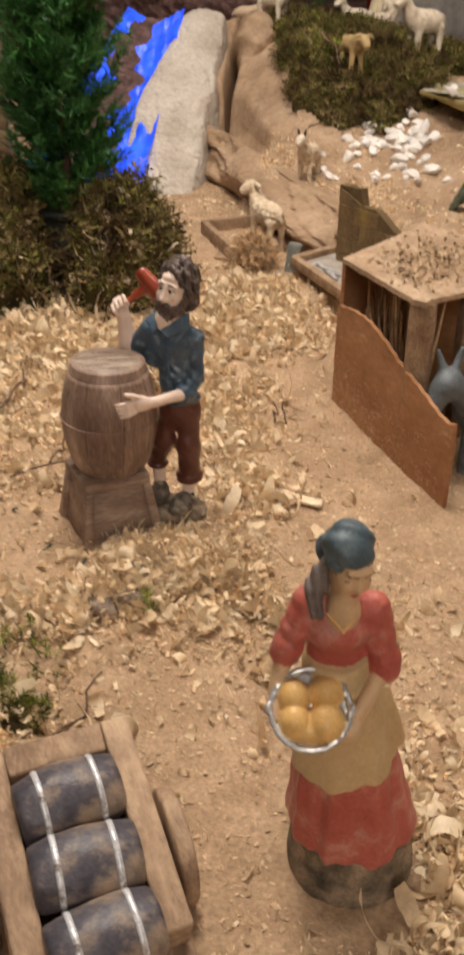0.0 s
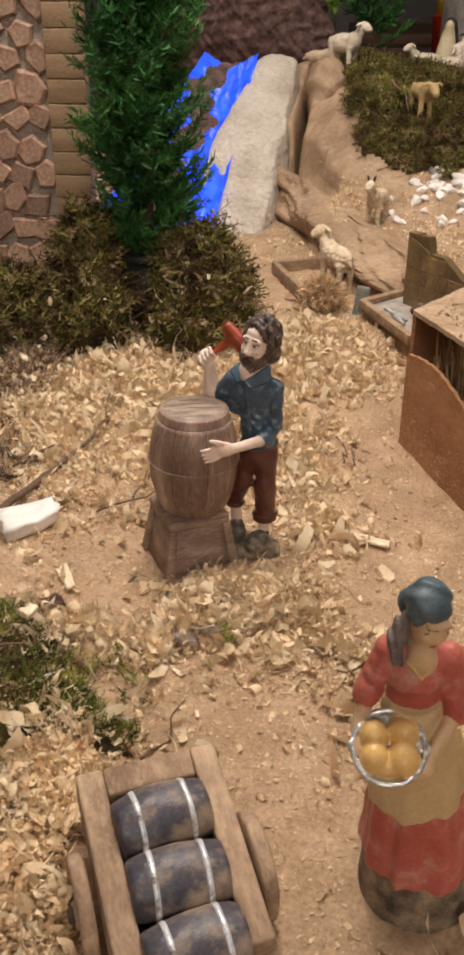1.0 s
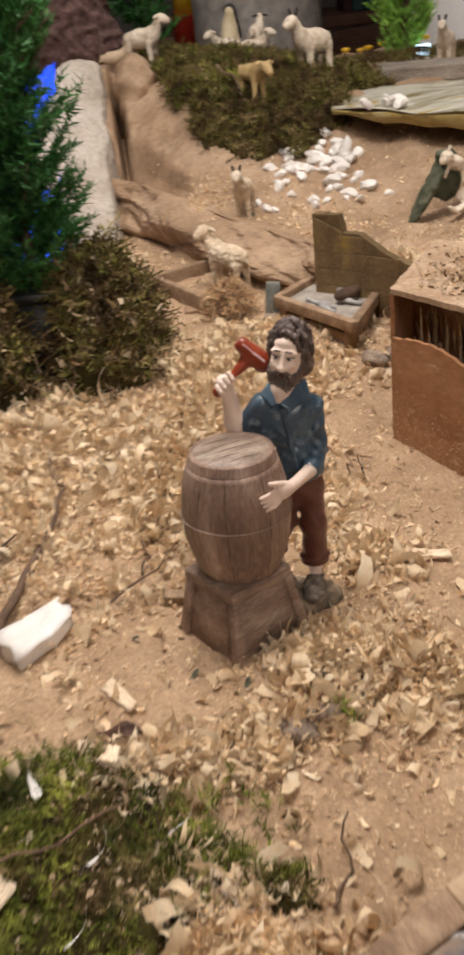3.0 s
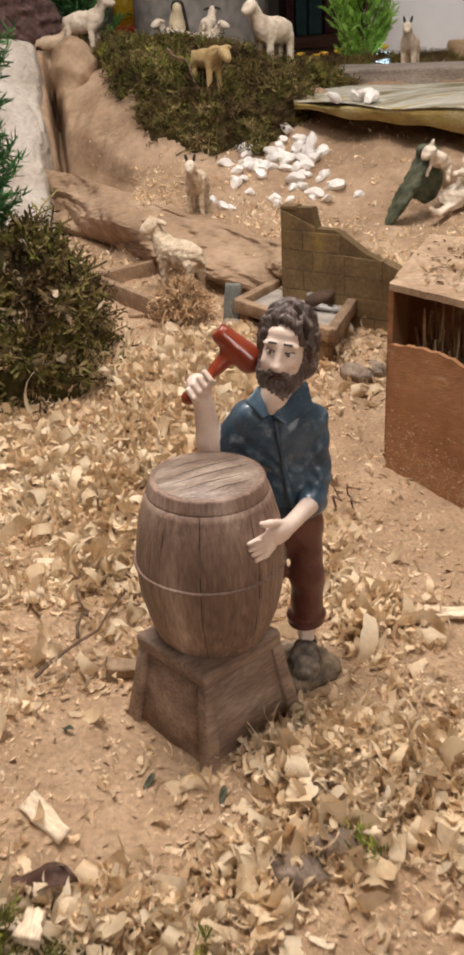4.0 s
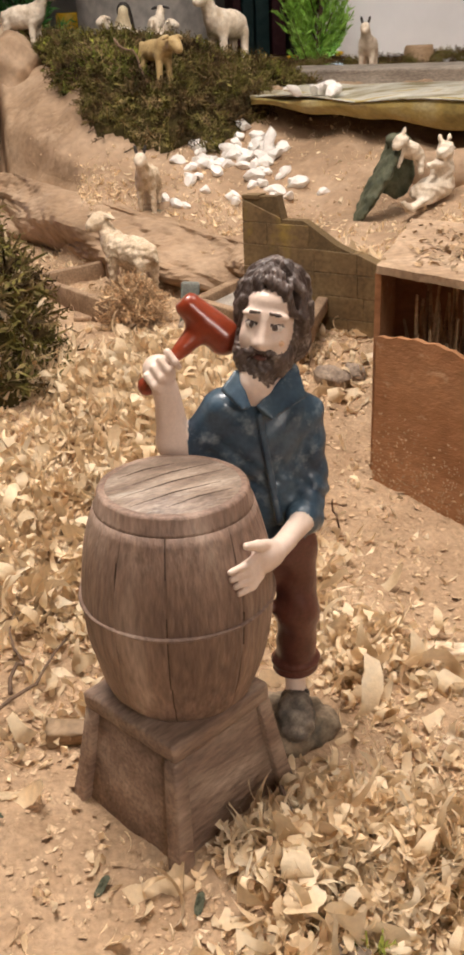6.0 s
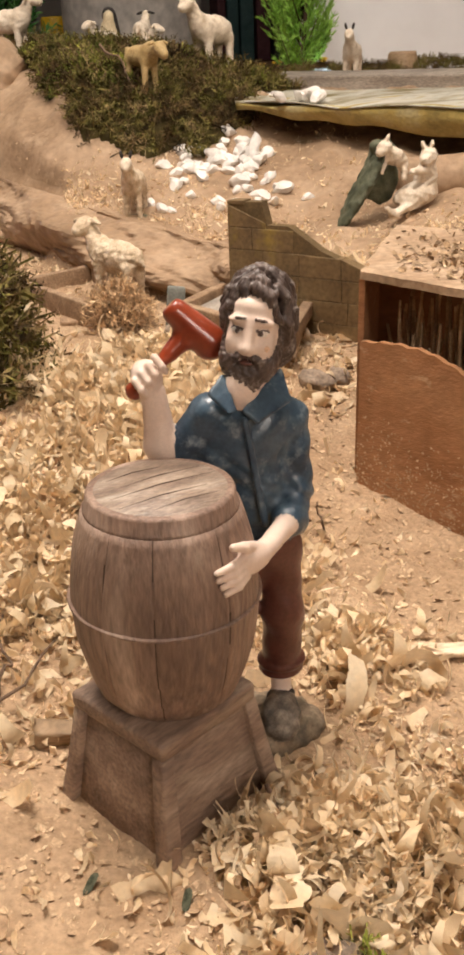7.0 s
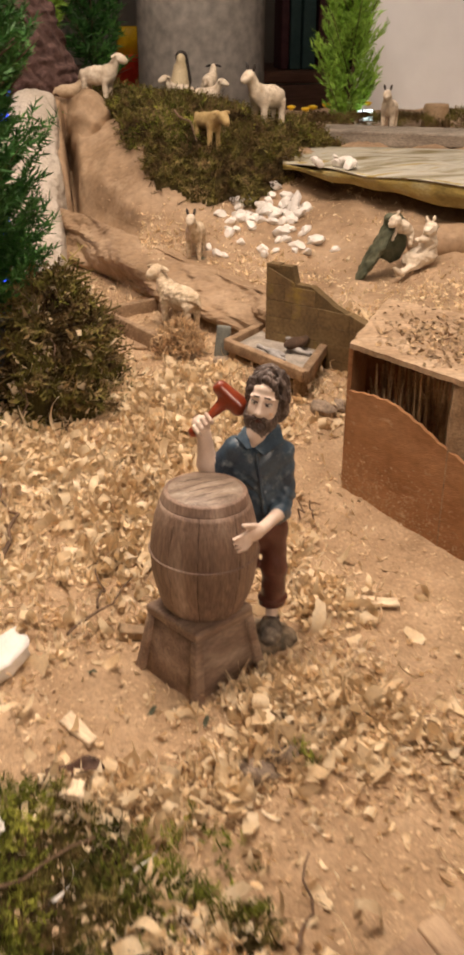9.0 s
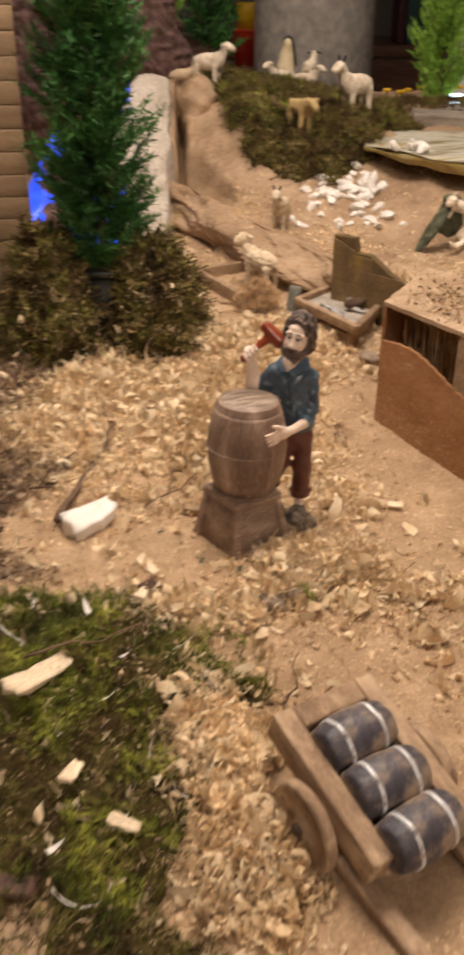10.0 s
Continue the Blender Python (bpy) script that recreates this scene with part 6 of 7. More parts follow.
def dome(name, label, top, inside, step, mat="moss_soil"):
    x0, x1, y0, y1 = inside
    xs, ys = np.arange(x0, x1, step), np.arange(y0, y1, step)
    x, y = np.meshgrid(xs, ys, indexing="ij")
    z, keep = top(x, y)
    z = np.where(keep, z, z - 0.02)
    i = (np.arange(len(xs) - 1)[:, None] * len(ys) + np.arange(len(ys) - 1)[None]).ravel()
    k = keep.ravel()
    f = np.stack([i, i + len(ys), i + len(ys) + 1, i + 1], -1)
    f = f[k[f].any(1)]
    me = mesh_of(name, np.stack([x, y, z], -1).reshape(-1, 3), f)
    return tagged(part(name, me, mat), label, "moss bed", kind="stuff")


def front_moss(x, y):
    edge = 1.0 - ((x + 0.278) / (0.180 + 0.012 * np.sin(y * 55) + 0.012 * np.sin(y * 23 + 1))) ** 2 - np.clip((y - 0.36) / 0.125, 0, 9) ** 2.2
    edge = np.where(y < 0.36, 1.0 - ((x + 0.325) / (0.165 + 0.018 * np.sin(y * 40 + 2))) ** 2, edge)
    edge = edge + 0.16 * waves(x, y, 70, 21) + 0.12 * waves(x, y, 190, 23)
    z = land(x, y) + 0.014 * np.clip(edge, 0, 1) ** 0.6 + (0.008 * waves(x, y, 80, 22) + 0.004 * waves(x, y, 200, 24)) * np.clip(edge, 0, 1)
    return z, edge > 0


FRONT = (-0.50, -0.08, 0.0, 0.53)
dome("moss_bed", "dark soil under the green moss cushion", front_moss, FRONT, 0.005)
moss_patch("moss_cushion", "green and brown moss cushion beside the path of shavings", lambda x, y: (front_moss(x, y)[0] - 0.001, front_moss(x, y)[1] & (waves(x, y, 45, 5) + 0.4 * waves(x, y, 130, 15) + 2.2 * (y - 0.36) > -0.1)), FRONT, 26000, (0.006, 0.0135), "moss", 31, 0.6)
moss_patch("dry_moss_cushion", "brown withered moss among the green cushion", lambda x, y: (front_moss(x, y)[0] - 0.001, front_moss(x, y)[1] & (waves(x, y, 45, 5) + 0.4 * waves(x, y, 130, 15) + 2.2 * (y - 0.36) < 0.12)), FRONT, 20000, (0.006, 0.015), "moss_dark", 32, 0.9)


def pot_moss(x, y):
    n = 0.42 * waves(x, y, 60, 41) + 0.30 * waves(x, y, 150, 44) - 0.03
    a = 1 - np.abs((x + 0.117) / 0.062) ** 2.6 - np.abs((y - 1.0) / 0.085) ** 2.6
    b = 1 - np.abs((x + 0.238) / 0.052) ** 2.6 - np.abs((y - 1.0) / 0.085) ** 2.6
    c = 1 - ((x + 0.36) / 0.10) ** 2 - ((y - 0.99) / 0.10) ** 2
    ha = (0.102 - 0.5 * np.clip(x + 0.10, 0, 1)) * np.clip(a + n, 0, 1.2) ** 0.6
    h = np.maximum(np.maximum(ha, 0.112 * np.clip(b + n, 0, 1.2) ** 0.6), 0.05 * np.clip(c + n, 0, 1) ** 0.6)
    lump = 0.016 * waves(x, y, 130, 45) + 0.010 * waves(x, y, 320, 46)
    return land(x, y) + h + lump * (h > 0.02) - 0.004, h > 0.001


POT = (-0.47, -0.03, 0.88, 1.11)
dome("moss_mound", "dark soil of the moss mound round the pot", pot_moss, POT, 0.004)
moss_patch("pot_moss", "brown green moss packed round the plant pot", pot_moss, POT, 19000, (0.006, 0.034), "moss_dark", 42, 1.5)
moss_patch("pot_moss_green", "greener moss tufts round the plant pot", lambda x, y: (pot_moss(x, y)[0], pot_moss(x, y)[1] & (waves(x, y, 60, 8) > 0.05)), POT, 9000, (0.006, 0.016), "moss", 43, 1.2)


def hill_moss(x, y):
    edge = 1 - ((x - 0.205) / 0.128) ** 2 - np.where(y < 1.5, ((y - 1.5) / 0.10) ** 2, ((y - 1.5) / 0.45) ** 2) + 0.30 * waves(x, y, 55, 51) + 0.20 * waves(x, y, 140, 55)
    back = (y > 1.55) & (x > 0.07) & (x < 0.42)
    edge = np.where(back, np.maximum(edge, 0.3), edge)
    z = land(x, y) + 0.024 * np.clip(edge, 0, 1) ** 0.5 + (0.014 * waves(x, y, 80, 52) + 0.008 * waves(x, y, 210, 56)) * np.clip(edge, 0, 1) ** 0.5
    return z, edge > 0


HILL = (0.06, 0.43, 1.39, 1.9)
dome("hill_moss_bed", "dark soil under the moss on the hill", hill_moss, HILL, 0.005)
moss_patch("hill_moss", "dark green brown moss covering the hill", hill_moss, HILL, 20000, (0.007, 0.026), "moss_dark", 53, 1.3)
moss_patch("hill_moss_green", "greener moss tufts on the hill", lambda x, y: (hill_moss(x, y)[0], hill_moss(x, y)[1] & (waves(x, y, 40, 6) + 1.2 * (y - 1.56) > -0.02)), HILL, 14000, (0.007, 0.020), "moss", 54, 1.1)


def ridge_moss(x, y):
    edge = 1 - ((y - 1.83) / 0.05) ** 2 + 0.5 * waves(x, y, 40, 61)
    z = land(x, y) + 0.022 * np.clip(edge, 0, 1) ** 0.5
    return z, (edge > 0) & (x > 0.42) & (x < 1.15)


moss_patch("ridge_moss", "low moss along the back of the terrace", ridge_moss, (0.4, 1.15, 1.74, 1.92), 12000, (0.006, 0.015), "moss_dark", 62, 0.9)


def tuft_moss(x, y):
    edge = 1 - ((x - 0.031) / 0.024) ** 2 - ((y - 1.064) / 0.020) ** 2 + 0.3 * waves(x, y, 200, 64)
    return land(x, y) + 0.034 * np.clip(edge, 0, 1) ** 0.5, edge > 0


moss_patch("straw_tuft", "tuft of brown dry moss at the trough", tuft_moss, (0.0, 0.075, 1.03, 1.10), 2600, (0.006, 0.017), "straw", 63, 1.3)


def sprout(x, y, r, seed):
    top = lambda px, py: (land(px, py) + 0.002, (px - x) ** 2 + (py - y) ** 2 < r * r)
    moss_patch("moss_sprout", "small green moss sprig among the shavings", top, (x - r, x + r, y - r, y + r), 16, (0.008, 0.015), "moss", seed, 0.5)


for k, (x, y, r) in enumerate(((-0.040, 0.466, 0.008), (-0.115, 0.435, 0.012), (-0.135, 0.425, 0.010), (-0.10, 0.415, 0.008))):
    sprout(x, y, r, 70 + k)


def roots():
    r = random.Random(6)
    for k in range(34):
        x, y = r.uniform(-0.285, -0.07), r.uniform(0.925, 0.985)
        z = float(pot_moss(np.array([x]), np.array([y]))[0][0])
        a = Vector((x, y - 0.004, z + 0.002))
        bx, by = x + r.uniform(-0.025, 0.025), y - r.uniform(0.01, 0.03)
        b = Vector((bx, by, max(float(pot_moss(np.array([bx]), np.array([by]))[0][0]) + 0.004, z - r.uniform(0.02, 0.05))))
        tagged(part("dry_root", tube(wander(a, b, 6, 0.012, k + 40), [0.0007] * 6, 5), "twig"), "thin dry root hanging from the moss", "root", "dry roots")


roots()


# ---- shavings ----
def bare(x, y):
    """Where things stand, no shavings lie."""
    b = (np.abs((x + 0.0757) * 0.891 + (y - 0.5645) * 0.454) < 0.031) & (np.abs(-(x + 0.0757) * 0.454 + (y - 0.5645) * 0.891) < 0.031)
    b |= (x + 0.028) ** 2 / 0.028 ** 2 + (y - 0.582) ** 2 / 0.022 ** 2 < 1
    b |= (x - 0.0785) ** 2 + (y - 0.277) ** 2 < 0.037 ** 2
    u, v = (x + 0.0688) * 0.925 + (y - 0.299) * 0.38, -(x + 0.0688) * 0.38 + (y - 0.299) * 0.925
    b |= (np.abs(u) < 0.047) & (v < 0.012) & (v > -0.125)
    return b


def thick(x, y):
    """How thickly the shavings lie, 0 to 1."""
    d = 0.025 + 0 * x
    for cx, cy, rx, ry, h in ((-0.035, 0.495, 0.06, 0.045, 1.1), (-0.128, 0.285, 0.036, 0.085, 2.6), (-0.18, 0.80, 0.16, 0.14, 0.95), (-0.03, 0.77, 0.07, 0.10, 0.6), (0.0, 0.92, 0.10, 0.08, 1.0),
                              (0.035, 0.61, 0.03, 0.07, 0.7), (0.005, 0.44, 0.045, 0.05, 0.6), (-0.13, 0.458, 0.055, 0.03, 1.2), (0.115, 0.27, 0.03, 0.08, 0.8), (0.10, 0.47, 0.04, 0.05, 0.3), (0.15, 1.20, 0.07, 0.06, 0.6), (0.07, 1.34, 0.06, 0.06, 0.5), (0.30, 1.0, 0.08, 0.07, 0.5)):
        d = d + h * np.exp(-((x - cx) / rx) ** 2 - ((y - cy) / ry) ** 2)
    d = d * (0.7 + 0.9 * waves(x, y, 55, 71) + 0.5 * waves(x, y, 150, 72))
    d = np.where((x < -0.075) & (x > -0.17) & (y > 0.485) & (y < 0.57), d * 0.2, d)
    d = d * (1 - 0.8 * smooth(0.035, 0.065, x + 0.012 * np.sin(y * 40)) * smooth(0.44, 0.52, y) * smooth(0.9, 0.8, y))
    d = d * (1 - 0.7 * smooth(-0.09, -0.07, x) * smooth(0.05, 0.03, x) * smooth(0.47, 0.45, y) * smooth(0.33, 0.36, y))
    return np.clip(d, 0, 1.3)


def litter(name, label, n, box, size, shapes, mat, seed, lift, tilt, power=1.0, keep=lambda x, y: x > -9):
    rng = np.random.default_rng(seed)
    x, y = rng.uniform(box[0], box[1], n), rng.uniform(box[2], box[3], n)
    t = thick(x, y)
    ok = (rng.uniform(0, 1.0, n) < t ** power) & ~bare(x, y) & keep(x, y)
    pot = pot_moss(x, y)[1]
    moss = front_moss(x, y)[1] | pot
    ok |= moss & (rng.uniform(0, 1, n) < np.where(pot & (x > -0.2), 0.11, 0.016)) & (y > 0.12)
    ok &= ~moss | (rng.uniform(0, 1, n) < 0.4)
    x, y, t = x[ok], y[ok], t[ok]
    mz = np.where(front_moss(x, y)[1], front_moss(x, y)[0], np.where(pot_moss(x, y)[1], pot_moss(x, y)[0], land(x, y)))
    s = rng.uniform(size[0], size[1], len(x)) * rng.choice([0.4, 0.6, 0.8, 1.0, 1.3, 1.8], len(x))
    z = mz + s * lift + rng.uniform(0, 0.009, len(x)) * np.clip(t, 0, 1) ** 1.5
    me = strew(name, shapes, np.stack([x, y, z], -1), turns(len(x), rng, tilt), s, rng)
    ob = part(name, me, mat, smooth=(mat == "shaving"))
    return tagged(ob, label, "wood shavings", kind="stuff")


def left_litter(x, y):
    edge = 1 - ((x + 0.36) / (0.10 + 0.03 * np.sin(y * 30))) ** 2 + 0.5 * waves(x, y, 60, 91)
    return land(x, y) + 0.006 * np.clip(edge, 0, 1), (edge > 0) & (y > 0.5) & (y < 0.92)


moss_patch("bark_litter", "dark brown bark and root litter at the edge of the landscape", left_litter, (-0.48, -0.2, 0.5, 0.92), 7000, (0.006, 0.020), "bark_litter", 92, 1.5)
litter("wood_shavings", "pale curled wood shavings heaped on the sand", 78000, (-0.42, 0.24, 0.12, 1.08), (0.0062, 0.0130), SHAVINGS, "shaving", 81, 0.15, 0.72)
litter("small_shavings", "small broken wood shavings on the sand", 120000, (-0.42, 0.4, 0.12, 1.42), (0.0026, 0.0060), SHAVINGS, "shaving", 82, 0.12, 0.5, 0.7)
FLAKE = [(np.array([(-1, -.5, 0), (1, -.6, .15), (.9, .5, .3), (-.8, .6, .1)]) * s, np.array([[0, 1, 2, 3]])) for s in (0.5, 0.8, 1.0)]
litter("sawdust", "fine sawdust crumbs scattered over the sand", 185000, (-0.42, 0.40, 0.12, 1.55), (0.0005, 0.0016), FLAKE, "crumb", 83, 0.15, 0.35, 0.14, lambda x, y: (beyond(x, y) < 0.012) | (np.sin(x * 9173.0 + y * 5333.0) > 0.66 + 1.2 * np.clip(y - 1.28, 0, 1)))


def heap(name, label, cx, cy, rx, ry, n, high, seed):
    """A loose heap of curls lying on one another."""
    rng = np.random.default_rng(seed)
    a, r = rng.uniform(0, 6.28, n), np.sqrt(rng.uniform(0, 1, n))
    x, y = cx + rx * r * np.cos(a), cy + ry * r * np.sin(a)
    ok = ~bare(x, y)
    x, y, r = x[ok], y[ok], r[ok]
    s = rng.uniform(0.0055, 0.0115, len(x))
    z = land(x, y) + 0.003 + high * (1 - r * r) * rng.uniform(0.2, 1, len(x))
    me = strew(name, SHAVINGS, np.stack([x, y, z], -1), turns(len(x), rng, 0.8), s, rng)
    tagged(part(name, me, "shaving"), label, "wood shavings", kind="stuff")


heap("shaving_heap", "heap of fresh pale wood curls between moss and cart", -0.136, 0.305, 0.032, 0.085, 900, 0.016, 111)
heap("stand_heap", "heap of pale wood curls at the foot of the stand", -0.030, 0.508, 0.042, 0.036, 480, 0.012, 112)


def large_shavings():
    """The largest curls, each lying on the heaps by itself."""
    rng = np.random.default_rng(101)
    meshes = []
    for k, (v, f) in enumerate(shaving_shapes(16)):
        me = mesh_of("wood_shaving", v, f)
        me.polygons.foreach_set("use_smooth", [True] * len(me.polygons))
        me.materials.append(M["shaving"])
        meshes.append(me)
    count = 0
    while count < 240:
        x, y = rng.uniform(-0.24, 0.14), rng.uniform(0.2, 0.95)
        px, py = np.array([x]), np.array([y])
        if bare(px, py)[0] or rng.uniform(0, 1) > thick(px, py)[0] or front_moss(px, py)[1][0]:
            continue
        s = rng.uniform(0.0095, 0.0165)
        k = int(rng.choice([0, 1, 3, 5, 6, 8, 9, 11, 13, 14]))
        ob = new("wood_shaving", meshes[k])
        ob.matrix_basis = Matrix.Translation(on(x, y, 0.006 + 0.12 * s)) @ pose(0, 0, 0, rng.normal(0, 24), rng.normal(0, 24), rng.uniform(0, 360)) @ Matrix.Scale(s, 4)
        tagged(ob, "large pale curled wood shaving on the heap", "wood shaving", "large wood shavings")
        count += 1


large_shavings()


# ---- conifers ----
def conifer(name, label, x, y, z, height, spread, mat, seed, limbs, needles, length, rise=0.8, cone=0.35, along=0.6, stem=0.05):
    t = thing(name, pose(x, y, z), label, "tree")
    part("trunk", tube(wander((0, 0, -stem), (0.004, 0.0, height), 9, 0.01, seed), [0.006 * (1 - 0.85 * i / 8) for i in range(9)], 8), "bark", t)
    rng = np.random.default_rng(seed)
    h = height * rng.uniform(0, 1, limbs) ** 0.95
    a = rng.uniform(0, 2 * np.pi, limbs)
    f = h / height
    reach = spread * ((1 - f) ** 0.6 * (1 - cone) + cone * (1 - 0.5 * f)) * rng.uniform(0.5, 1.12, limbs) * (0.75 + 0.25 * np.clip(f * 5, 0, 1))
    d = np.stack([np.cos(a), np.sin(a), 0 * a], -1)
    p0 = np.stack([0 * h, 0 * h, h - reach * 0.35], -1)
    up = reach * rise * rng.uniform(0.4, 1.2, limbs)
    p1 = p0 + d * reach[:, None]
    p1[:, 2] += up
    # needles stand along each limb and its side shoots, pointing forward
    k = np.repeat(np.arange(limbs), needles)
    n = len(k)
    u = rng.uniform(0.12, 1.0, n)
    shoot = np.floor(u * 6)
    turn = np.where(shoot % 2 > 0, 1.0, -1.0) * (0.5 + 0.2 * np.sin(shoot * 2.3 + k))
    side = np.stack([-d[k, 1], d[k, 0], 0 * u], -1)
    w = rng.uniform(0, 1, n) ** 1.3 * 0.30 * reach[k]
    ahead = (p1 - p0)[k] / np.linalg.norm((p1 - p0)[k], axis=1)[:, None]
    sway = side * turn[:, None] + ahead * 0.8
    c = p0[k] + (p1 - p0)[k] * (u * 0.85)[:, None] + sway * w[:, None]
    c[:, 2] += 0.25 * reach[k] * u ** 2
    v = sway * along + rng.normal(0, 0.45, (n, 3)) + np.array([0, 0, 0.25])
    v /= np.linalg.norm(v, axis=1)[:, None]
    L = length * rng.uniform(0.6, 1.2, n)
    s = np.cross(v, rng.normal(0, 1, (n, 3)))
    s *= (L * 0.075 / np.linalg.norm(s, axis=1))[:, None]
    tip = v * L[:, None]
    vs = np.stack([c - s, c + s, c + tip * 0.6 + s * 0.8, c + tip, c + tip * 0.6 - s * 0.8], 1).reshape(-1, 3)
    part("crown", mesh_of("crown", vs, np.arange(n * 5).reshape(n, 5)), mat, t, smooth=False)
    bm = bmesh.new()
    for q in range(0, limbs, 3):
        piece = tube([p0[q], (p0[q] + p1[q]) / 2, p1[q]], [0.0013, 0.001, 0.0005], 4)
        me = bpy.data.meshes.new("tmp")
        piece.to_mesh(me)
        piece.free()
        bm.from_mesh(me)
        bpy.data.meshes.remove(me)
    part("branchwork", bm, "bark", t)
    return t


conifer("conifer", "potted dark green conifer with fine needles", -0.176, 1.015, 0.148, 0.46, 0.090, "needle", 3, 380, 200, 0.0110, 0.9, 0.85)
conifer("small_conifer", "small bright green feathery conifer behind the terrace", 0.600, 1.955, 0.222, 0.30, 0.088, "needle_light", 5, 190, 120, 0.014, 1.8, 0.3, 1.4)
conifer("back_shrub", "dark green leafy shrub behind the hill", 0.155, 2.42, 0.30, 0.45, 0.12, "needle", 6, 120, 90, 0.022, 0.8, 0.8, stem=0.355)
conifer("yellow_green_shrub", "yellow green shrub behind the cork hill", 0.055, 2.36, 0.35, 0.40, 0.06, "needle_light", 8, 90, 80, 0.018, 1.0, 0.8, stem=0.405)


def plant_pot(x, y, z):
    p = thing("plant_pot", pose(x, y, z), "black plastic plant pot half hidden in moss", "pot")
    part("body", lathe([(0.040, -0.095), (0.052, 0.0), (0.049, 0.0), (0.046, -0.012)], 40), "pot", p)
    part("rim", lathe([(0.051, -0.006), (0.055, -0.005), (0.056, 0.002), (0.054, 0.004), (0.050, 0.003)], 40), "pot", p)
    part("soil", lathe([(0.001, -0.02), (0.0485, -0.012), (0.04, -0.008)], 30, wobble=0.05), "moss_soil", p)


plant_pot(-0.172, 1.025, 0.146)


# ---- pebbles ----
def pebble_mesh(seed, mat, long=1.0):
    bm = bmesh.new()
    bmesh.ops.create_icosphere(bm, subdivisions=3 if mat == 'stone_grey' else 2, radius=1)
    for v in bm.verts:
        k = 1 + 0.30 * noise.noise(v.co * 1.3 + Vector((seed * 5.1, 0, 0))) + (0.24 if mat == 'stone_grey' else 0.12) * noise.noise(v.co * 3 + Vector((0, seed * 3.7, 0)))
        v.co = Vector((v.co.x * k * long, v.co.y * k * 0.8, v.co.z * k * 0.68))
    if mat != 'stone_grey':
        for p, q in ((Vector((0.5, 0.2, 0.8)), 0.5), (Vector((-0.6, 0.5, 0.4)), 0.62), (Vector((0.1, -0.9, 0.3)), 0.55), (Vector((0.8, -0.3, -0.3)), 0.8)):
            p = (p + 0.6 * noise.noise_vector(Vector((seed * 3.3, q, 1)))).normalized()
            for v in bm.verts:
                v.co -= p * max(0, v.co.dot(p) - q)
    bm.transform(Matrix.Scale(0.01, 4))
    me = bpy.data.meshes.new("pebble")
    bm.to_mesh(me)
    bm.free()
    me.materials.append(M[mat])
    me.polygons.foreach_set("use_smooth", [mat == 'stone_grey'] * len(me.polygons))
    return me


